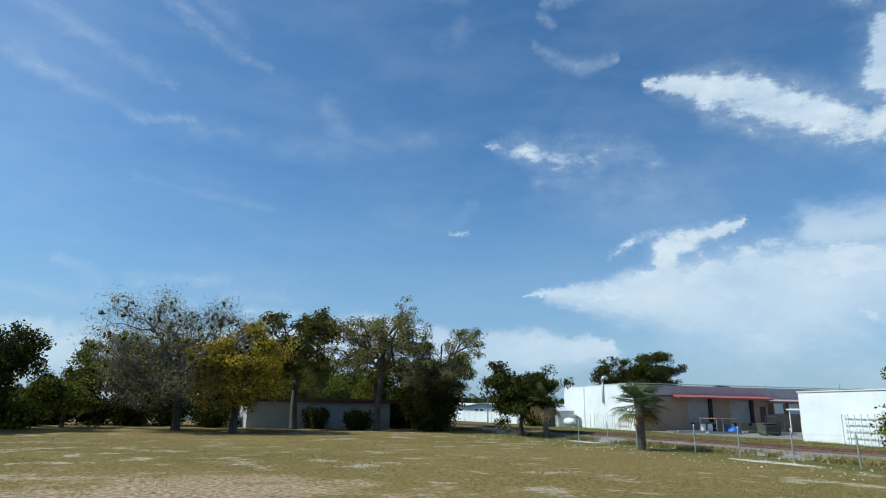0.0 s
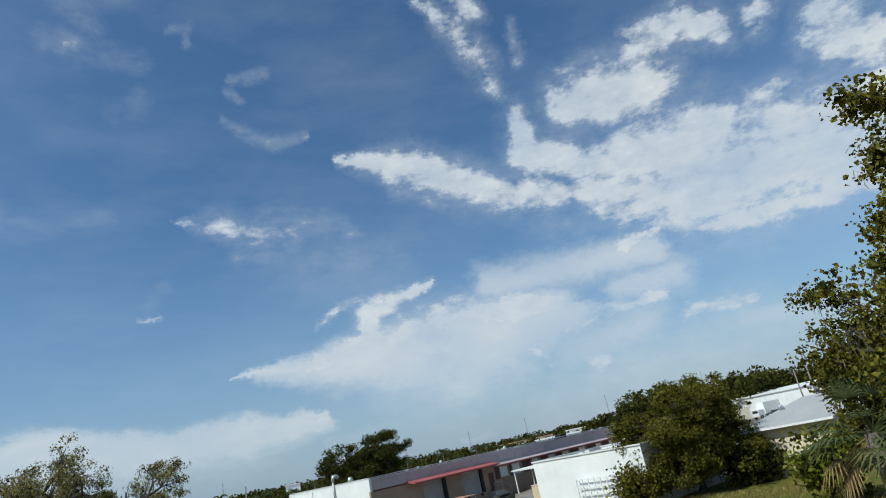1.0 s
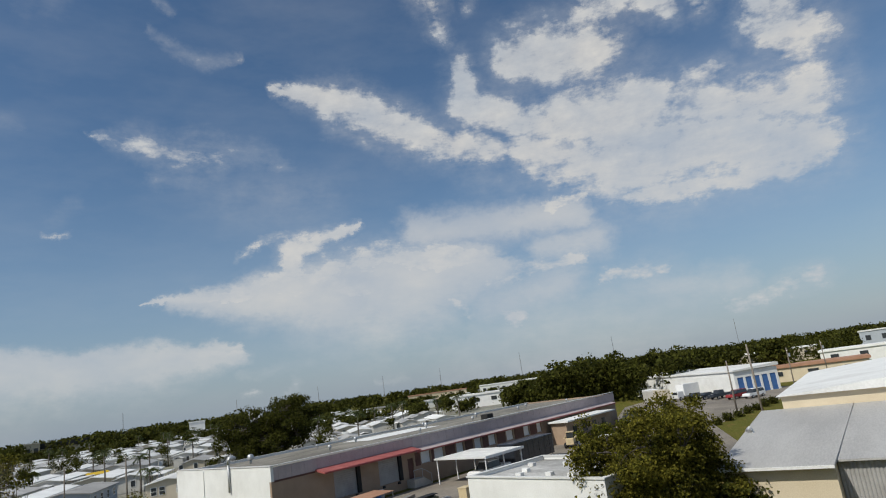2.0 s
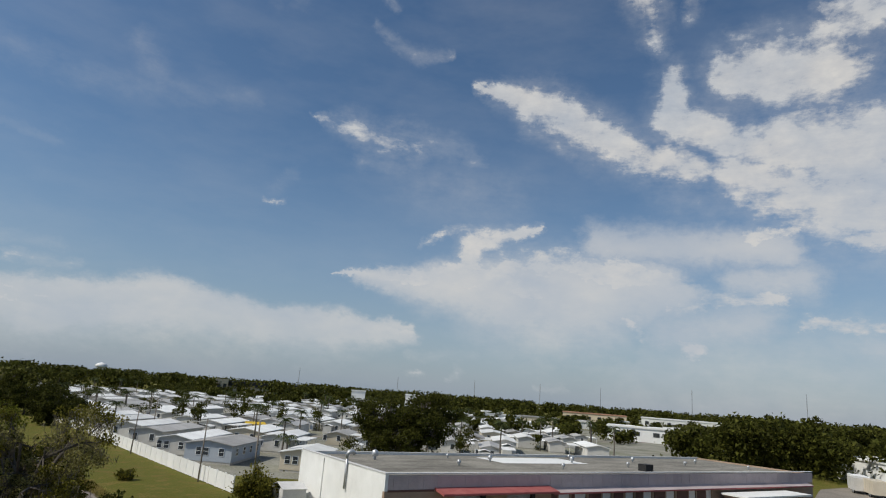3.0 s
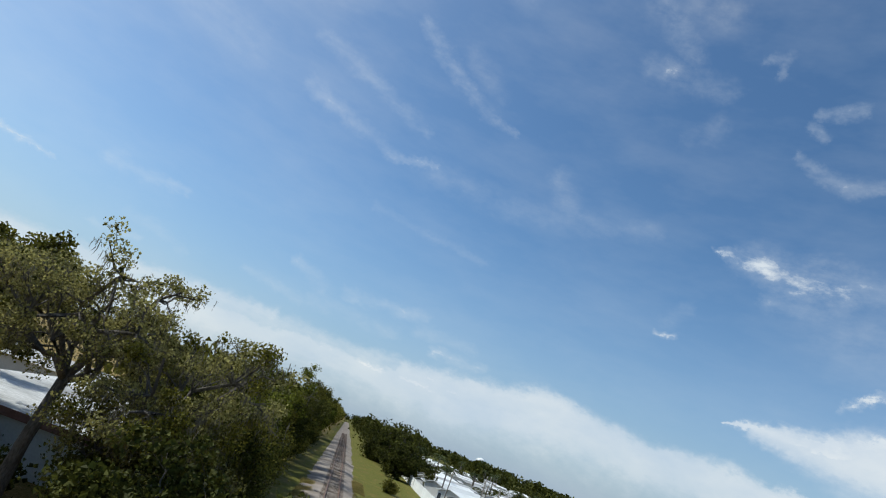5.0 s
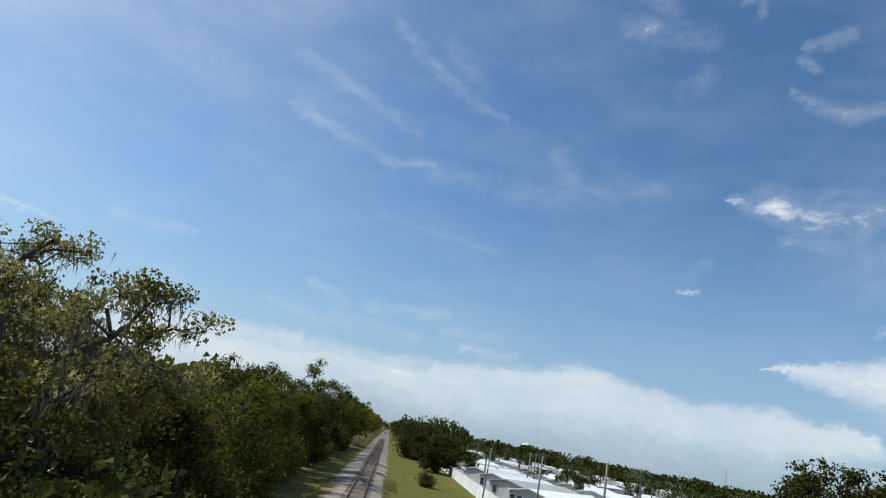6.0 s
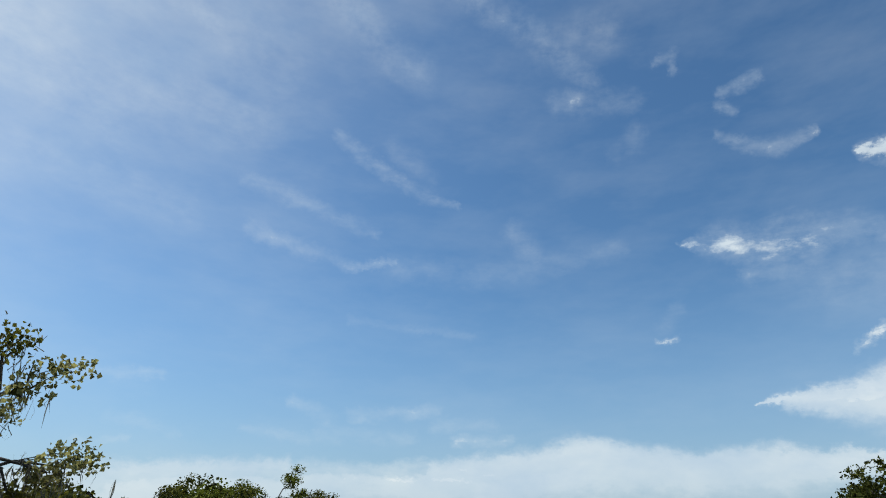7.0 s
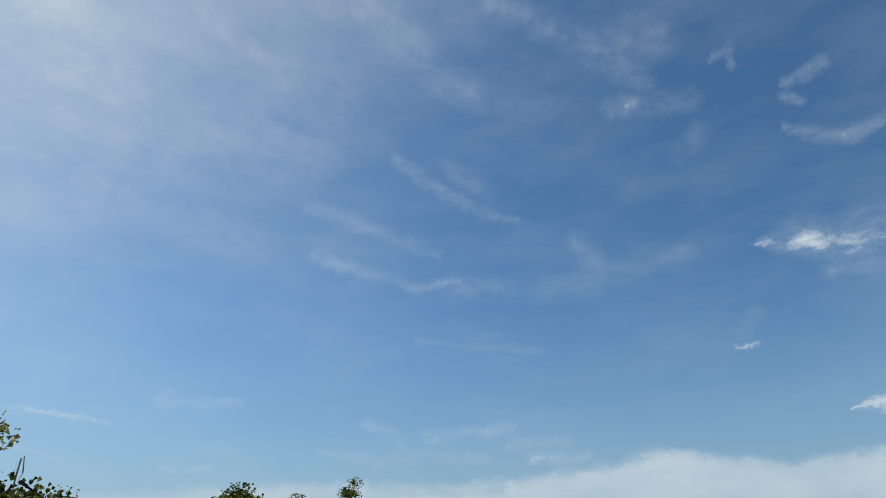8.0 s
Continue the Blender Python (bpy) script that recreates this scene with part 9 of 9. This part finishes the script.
# skid steer near the annex
t = thing("skid_steer", wpoint(43.5, -6.0, 0.03, 20), "tan skid-steer loader near the annex", "loader")
part("body", box(B(), -1.1, 0.6, -0.55, 0.55, 0.45, 1.3, bevel=0.08), "tan_box", t)
part("cab", box(B(), -0.5, 0.45, -0.45, 0.45, 1.303, 2.05, bevel=0.05), "dark_glass", t, "dark cab")
part("cab_roof", box(B(), -0.6, 0.55, -0.52, 0.52, 2.053, 2.13), "tan_box", t)
for y in (-0.72, 0.72):
    bm = B()
    tube(bm, [(-1.0, y, 1.35), (0.3, y, 1.5), (1.1, y, 0.6)], [0.09, 0.09, 0.08], 6)
    part("lift_arm", bm, "tan_box", t)
    for x in (-0.7, 0.35):
        wheel(t, x, y * 0.98, 0.38, 0.28)
part("bucket", box(B(), 0.95, 1.6, -0.85, 0.85, 0.05, 0.55, bevel=0.05), "galv", t, "steel bucket")
t = thing("flatbed_trailer", wpoint(45.2, -8.6, 0.03, 8), "low white flatbed trailer in the yard", "trailer", "parked trailers")
part("deck", box(B(), 0, 5.0, -1.0, 1.0, 0.5, 0.66), "white_roof", t)
for x in (2.0, 2.8):
    for y in (-0.95, 0.95):
        wheel(t, x, y, 0.3)
bm = B()
tube(bm, [(5.0, -0.7, 0.55), (6.2, 0, 0.5), (5.0, 0.7, 0.55)], [0.05] * 3, 6)
part("tow_bar", bm, "black", t)

# things stored by the docks
t = thing("shade_canopy", wpoint(5.0, -7.6, 0.03, 3), "faded terracotta low canopy on posts by the docks", "canopy")
part("cloth", prism(B(), [(0, 0), (3.6, 0.3), (3.8, 3.2), (0.2, 3.0)], 1.55, 1.60), "terracotta", t)
for x, y in ((0.15, 0.15), (3.5, 0.4), (3.6, 3.0), (0.3, 2.85)):
    part("post", box(B(), x, x + 0.06, y, y + 0.06, 0, 1.547), "galv", t)
t = thing("tarped_pile", wpoint(6.6, -8.4, 0.03, 10), "pile under a bright blue tarp", "pile")
bm = B()
bmesh.ops.create_icosphere(bm, subdivisions=3, radius=1.0)
for v in bm.verts:
    v.co = Vector((v.co.x * 0.8, v.co.y * 0.6, max(0, v.co.z) * 0.7)) * (1 + 0.18 * noise.noise(v.co * 2.5))
part("tarp", bm, "tarp_blue", t)
t = thing("dumpster", wpoint(6.9, -12.6, 0.03, 4) @ Matrix.Scale(0.75, 4), "dark olive covered dumpster in the yard", "dumpster")
bm = B()
v = [bm.verts.new(p) for p in ((0.15, 0.1, 0.1), (2.7, 0.1, 0.1), (2.7, 1.6, 0.1), (0.15, 1.6, 0.1), (0, 0, 1.35), (2.85, 0, 1.35), (2.85, 1.7, 1.65), (0, 1.7, 1.65))]
for f in ((3, 2, 1, 0), (4, 5, 6, 7), (0, 1, 5, 4), (1, 2, 6, 5), (2, 3, 7, 6), (3, 0, 4, 7)):
    bm.faces.new([v[i] for i in f])
bmesh.ops.bevel(bm, geom=bm.edges[:], offset=0.05, segments=2, affect="EDGES")
part("body", bm, "olive", t)
part("lid", box(B(), -0.05, 2.9, 0.3, 1.2, 1.63, 1.70), "black", t, m=pose(0, 0, -0.02, 3, 0, 0))
for x in (0.3, 2.4):
    part("foot", box(B(), x, x + 0.2, 0.3, 1.4, 0.0, 0.1), "black", t)
for k, (u, v_, s, rz) in enumerate(((9.9, -15.0, 1.0, 5), (11.1, -15.1, 1.05, -4), (12.4, -15.0, 1.1, 8))):
    t = thing("storage_crate", wpoint(u, v_, 0.03, rz), "tall tan plastic storage crate in the yard", "crate", "tan crates")
    part("crate_body", box(B(), 0, 1.0 * s, 0, 0.9, 0.1, 1.45, bevel=0.06), "tan_box", t)
    part("crate_lid", box(B(), -0.04, 1.0 * s + 0.04, -0.04, 0.94, 1.453, 1.55, bevel=0.03), "tan_box", t)
    for x in (0.1, 0.75):
        part("skid", box(B(), x, x + 0.15, 0, 0.9, 0.0, 0.097), "pole_wood", t)
for k in range(6):
    rng = random.Random(k + 60)
    t = thing("pallet", wpoint(2.4 + 1.0 * k + rng.uniform(-0.3, 0.3), -3.6 - (k % 3) * 1.7, 0.03, rng.uniform(-20, 20)), "weathered grey wooden pallet by the docks", "pallet", "pallets")
    for j in range(6):
        part("slat", box(B(), 0, 1.2, 0.17 * j, 0.17 * j + 0.11, 0.12, 0.14), "pole_wood", t)
    for j in range(3):
        part("bearer", box(B(), 0.0 + 0.52 * j, 0.1 + 0.52 * j, 0, 0.96, 0.0, 0.117), "pole_wood", t)
for k, (u, v_, mt) in enumerate(((8.3, -1.1, "white_vinyl"), (9.1, -1.3, "white_vinyl"), (9.9, -1.0, "black"), (11.6, -1.4, "car_blue"), (12.3, -1.2, "galv"))):
    t = thing("drum", wpoint(u, v_, 0.03), ("white plastic drum by the dock", "white plastic drum by the dock", "black plastic drum by the dock", "blue plastic drum by the dock", "grey steel drum by the dock")[k], "drum", "drums")
    bm = B()
    tube(bm, [(0, 0, 0), (0, 0, 0.05), (0, 0, 0.3), (0, 0, 0.33), (0, 0, 0.6), (0, 0, 0.63), (0, 0, 0.86), (0, 0, 0.9)], [0.27, 0.29, 0.29, 0.305, 0.305, 0.29, 0.29, 0.26], 16)
    part("drum_body", bm, mt, t)
    bm = B()
    tube(bm, [(0.1, 0, 0.9), (0.1, 0, 0.93)], [0.04, 0.04], 8)
    part("bung", bm, "black", t)
for k, (u, v_, L, rz, h) in enumerate(((1.0, -6.2, 4.5, 8, 0.35), (3.2, -8.6, 3.8, -12, 0.3), (8.8, -10.6, 4.2, 4, 0.4), (10.2, -6.2, 3.6, 20, 0.3))):
    t = thing("lumber_stack", wpoint(u, v_, 0.03, rz), "loose stack of grey boards and pipes on the ground", "lumber", "lumber stacks")
    rng = random.Random(k + 5)
    for j in range(9):
        z = 0.0 + (j // 4) * 0.09
        part("board", box(B(), rng.uniform(0, 0.3), L - rng.uniform(0, 0.5), 0.22 * (j % 4), 0.22 * (j % 4) + 0.18, z, z + 0.085), rng.choice(("pole_wood", "galv", "coping")), t)

# grey shed, white tank and rack by the white end wall
t = thing("garden_shed", pose(12.2, 73.2, 0, 0, 0, -7), "small grey metal shed with an open dark door", "shed")
bm = B()
box(bm, -2.6, -0.2, 0, 0.08, 0, 2.1)
box(bm, -2.6, -0.2, 3.0, 3.08, 0, 2.1)
box(bm, -0.28, -0.2, 0.08, 3.0, 0, 2.1)
box(bm, -2.6, -2.52, 0.08, 1.0, 0, 2.1)
box(bm, -2.6, -2.52, 2.0, 3.0, 0, 2.1)
part("wall", bm, "coping", t, "grey ribbed metal wall")
part("door", box(B(), -2.66, -2.603, 1.98, 2.9, 0.05, 2.0), "door_grey", t, "slid-open grey door")
part("roof", gable(B(), -2.6, -0.2, 0, 3.08, 2.103, 0.5, 0.12, "x", 0.05), "coping", t, "pale metal gable roof")
t = thing("gas_tank", pose(9.2, 70.2, 0, 0, 0, 80), "white horizontal propane tank on feet", "tank")
bm = B()
tube(bm, [(-1.35, 0, 0.75), (-1.2, 0, 0.75), (-0.95, 0, 0.75), (0.95, 0, 0.75), (1.2, 0, 0.75), (1.35, 0, 0.75)], [0.05, 0.32, 0.45, 0.45, 0.32, 0.05], 18)
part("tank_body", bm, "white_vinyl", t, smooth=True)
for x in (-0.7, 0.7):
    part("foot", box(B(), x - 0.08, x + 0.08, -0.3, 0.3, 0, 0.36), "galv", t)
part("valve_dome", box(B(), -0.15, 0.15, -0.15, 0.15, 1.18, 1.36, bevel=0.04), "white_vinyl", t)
t = thing("pipe_rack", pose(10.2, 61.2, 0, 0, 0, 82), "white steel pipe rack by the white wall", "rack")
for k in range(6):
    for y in (0.0, 0.9):
        part("upright", box(B(), 1.1 * k, 1.1 * k + 0.07, y, y + 0.07, 0, 1.9), "white_vinyl", t)
for z in (0.5, 1.1, 1.75):
    for y in (-0.06, 0.973):
        part("rail", box(B(), -0.2, 5.8, y, y + 0.055, z, z + 0.07), "white_vinyl", t)

# vehicles before the white hall
for k, (x, y, kd, col, lab) in enumerate(((124.0, 46.6, "sedan", "car_dark", "dark car parked before the white hall"), (121.6, 43.6, "sedan", "car_dark", "dark grey car parked before the white hall"), (119.0, 40.2, "pickup", "car_dark", "dark pickup parked before the white hall"), (114.5, 36.0, "suv", "car_red", "dark red car parked by the blue doors"), (113.0, 32.6, "suv", "car_white", "white car parked by the blue doors"))):
    car(pose(x - 3.0, y, 0.03, 0, 0, 150), lab, col, kd)
box_trailer(pose(131, 60, 0.03, 0, 0, -150), 6.5, 2.9, "white_vinyl", "white camper trailer on the far lot")
box_trailer(pose(124.5, 58, 0.03, 0, 0, -150), 5.0, 2.9, "siding_white", "white cargo trailer on the far lot")
box_trailer(pose(121.5, 54.6, 0.03, 0, 0, -150), 6.0, 3.0, "siding_tan", "beige cargo trailer on the far lot")
t = thing("box_truck", pose(122.8, 50.2, 0.03, 0, 0, 150), "white box truck parked before the white hall", "truck", "parked vehicles")
part("cargo_box", box(B(), -5.4, -0.4, -1.2, 1.2, 0.9, 3.5, bevel=0.05), "white_vinyl", t)
part("cab", box(B(), -0.3, 1.5, -1.0, 1.0, 0.5, 2.1, bevel=0.18), "car_white", t)
part("windscreen", box(B(), 0.9, 1.52, -0.85, 0.85, 1.35, 1.95, bevel=0.05), "dark_glass", t)
part("chassis", box(B(), -5.2, 0.5, -0.5, 0.5, 0.5, 0.897), "black", t)
for x in (-4.2, 0.8):
    for y in (-0.95, 0.95):
        wheel(t, x, y, 0.42)
car(wpoint(66.5, -4.6, 0.03, 190), "dark pickup parked at the far end of the warehouse", "car_dark", "pickup")
car(wpoint(69.5, -2.4, 0.03, 185), "dark green car parked at the far end of the warehouse", "car_dark", "suv")
car(pose(-31.0, 71.5, 0.1, 0, 0, 20), "white car parked under the oaks", "car_white", "sedan")
car(pose(-41.0, 80.5, 0.1, 0, 0, 5), "silver car parked under the oaks", "car_white", "suv")
car(pose(-52.5, 66.0, 0.2, 0, 0, 40), "dark car parked under the oaks", "car_dark", "suv")
# one bright awning among the homes
t = thing("yellow_awning", pose(44, 158.5, 0), "bright yellow shade awning between mobile homes", "awning")
part("cloth", gable(B(), 0, 5, 0, 3, 2.2, 0.5, 0.1, "x", 0.05), "yellow", t)
for x in (0.1, 4.8):
    for y in (0.1, 2.8):
        part("post", box(B(), x, x + 0.08, y, y + 0.08, 0, 2.2), "galv", t)

# row of young shrubs along the lot
rng = random.Random(31)
for k in range(7):
    bush("shrub", 66 + 4.2 * k, 31.2 - 0.7 * k, rng.uniform(1.3, 2.0), rng.uniform(0.8, 1.1), "small clipped shrub along the lot", 300 + k, "leaf_dark", 500, 0.22, "shrubs along the lot")
for k, (u, v_) in enumerate(((47.5, -5.2), (52, -5.6), (56, -5.0), (60.5, -5.3))):
    p_ = wpoint(u, v_)
    bush("shrub", p_.translation.x, p_.translation.y, 2.2, 1.0, "green shrub before the annex wall", 320 + k, "leaf_bright", 700, 0.24, "shrubs by the annex")

# ---- yellow frame cart at the fence ----
t = thing("yellow_buggy", pose(-14.2, 11.5, 0, 0, 0, 65), "yellow tube-frame buggy with fat black tyres", "buggy")
bm = B()
for y in (-0.65, 0.65):
    tube(bm, [(-1.2, y, 0.35), (-1.2, y, 1.25), (0.9, y, 1.32), (1.1, y, 0.6)], [0.035] * 4, 7)
    tube(bm, [(-1.2, y, 0.7), (1.1, y, 0.7)], [0.03, 0.03], 7)
    tube(bm, [(-0.1, y, 0.7), (-0.1, y, 1.28)], [0.03, 0.03], 7)
for x, z in ((-1.2, 1.25), (0.9, 1.32), (-1.2, 0.7), (1.1, 0.6)):
    tube(bm, [(x, -0.65, z), (x, 0.65, z)], [0.032, 0.032], 7)
part("frame", bm, "yellow", t, "yellow tube frame")
part("seat", box(B(), -0.9, -0.3, -0.5, 0.5, 0.703, 0.83, bevel=0.04), "black", t)
bm = B()
v = [bm.verts.new(p) for p in ((-0.7, -0.68, 0.9), (-0.1, -0.68, 0.85), (0.05, -0.68, 1.3), (-0.35, -0.68, 1.55), (-0.8, -0.68, 1.3))]
w_ = [bm.verts.new(q.co + Vector((0, -0.05, 0))) for q in v]
bm.faces.new(v)
bm.faces.new(list(reversed(w_)))
for i in range(5):
    bm.faces.new((v[i], w_[i], w_[(i + 1) % 5], v[(i + 1) % 5]))
part("side_plate", bm, "yellow", t, "bent yellow side plate")
for x in (-0.85, 0.85):
    for y in (-0.85, 0.85):
        wheel(t, x, y, 0.36, 0.32)

# ---- bare sandy patches and rubble on the field ----
rng = random.Random(41)
for k, (x, y, rx_, ry_) in enumerate(((-13.4, 20.5, 0.5, 2.2), (-11.4, 38.0, 0.5, 1.8))):
    pts = []
    for i in range(40):
        a = 2 * math.pi * i / 40
        s = 1 + 0.8 * noise.noise((math.cos(a) * 3, math.sin(a) * 3, k * 5.0)) + 0.3 * noise.noise((math.cos(a) * 9, math.sin(a) * 9, k * 5.0))
        pts.append((x + math.cos(a) * rx_ * s, y + math.sin(a) * ry_ * s))
    tagged(part("sand_patch", prism(B(), pts, -0.05, 0.012 + land(x, y)), "sand"), "bare pale sandy patch in the field", "sand", kind="structure")
v, f = [], []
for k in range(420):
    x, y = rng.uniform(-17.5, -10.2), rng.uniform(4, 48)
    s = rng.uniform(0.02, 0.07)
    i = len(v)
    for q in ((1, 0, 0), (-1, 0, 0), (0, 1, 0), (0, -1, 0), (0, 0, 0.8), (0, 0, -0.4)):
        v.append((x + q[0] * s * rng.uniform(0.6, 1.3), y + q[1] * s * rng.uniform(0.6, 1.3), 0.03 + q[2] * s))
    for a in ((0, 2, 4), (2, 1, 4), (1, 3, 4), (3, 0, 4), (2, 0, 5), (1, 2, 5), (3, 1, 5), (0, 3, 5)):
        f.append(tuple(i + j for j in a))
tagged(part("stones", (v, f), "sand"), "small pale stones along the field edge", "stones", kind="stuff")

# ---- grass on the field and the strip ----


def grass(name, n, area, h, seed, mat, label, wide=1.0):
    rng = np.random.RandomState(seed)
    x = rng.uniform(area[0], area[1], n)
    y = rng.uniform(area[2], area[3], n)
    keep = np.array([noise.noise((a * 0.25, b * 0.25, 1.0)) + 0.5 * noise.noise((a * 1.1, b * 1.1, 4.0)) > -0.25 + 0.35 * (hash((round(a * 7), round(b * 5))) % 100) / 100 for a, b in zip(x, y)])
    x, y = x[keep], y[keep]
    z = np.array([land(a, b) for a, b in zip(x, y)])
    m = len(x)
    ang = rng.uniform(0, 6.28, m)
    w = rng.uniform(0.007, 0.018, m) * wide
    hh_ = h * rng.uniform(0.4, 1.3, m)
    lx, ly = rng.normal(0, 0.5, m) * hh_, rng.normal(0, 0.5, m) * hh_
    v = np.stack([np.stack([x - np.cos(ang) * w, y - np.sin(ang) * w, z - 0.01], 1), np.stack([x + np.cos(ang) * w, y + np.sin(ang) * w, z - 0.01], 1), np.stack([x + lx, y + ly, z + hh_], 1)], 1).reshape(-1, 3)
    return tagged(part(name, (v.tolist(), np.arange(3 * m).reshape(-1, 3).tolist()), mat), label, "grass", kind="stuff")


grass("field_grass", 80000, (-52, -12, 8, 45), 0.045, 3, "grass_blade", "dry yellowish tufts of field grass")
grass("strip_grass", 40000, (-10.4, -8.8, 5, 110), 0.30, 4, "grass_blade", "rough grass along the track", 2.2)
grass("strip_grass", 40000, (-3.0, 9, 8, 55), 0.18, 5, "grass_blade", "rough grass between track and yard", 1.5)
grass("strip_grass", 36000, (-3.9, -2.2, 30, 130), 0.26, 6, "grass_blade", "dry weeds along the ballast edge", 2.2)
bush("bush", 1.5, 96.0, 1.5, 1.2, "low dark shrub on the grass strip", 36, "leaf_oak", 900, 0.16)

# ---- sleepers near the path ----
bm = box(B(), -1.3, 1.3, -0.11, 0.11, -0.12, 0.02)
sl = part("sleeper", bm, "sleeper", track, m=pose(0, 6.2, 0))
rng = random.Random(2)
for k in range(1, 256):
    twin(sl, track, pose(rng.uniform(-0.05, 0.05), 6.2 + 0.6 * k, rng.uniform(-0.01, 0.01), 0, 0, rng.uniform(-1.5, 1.5)))
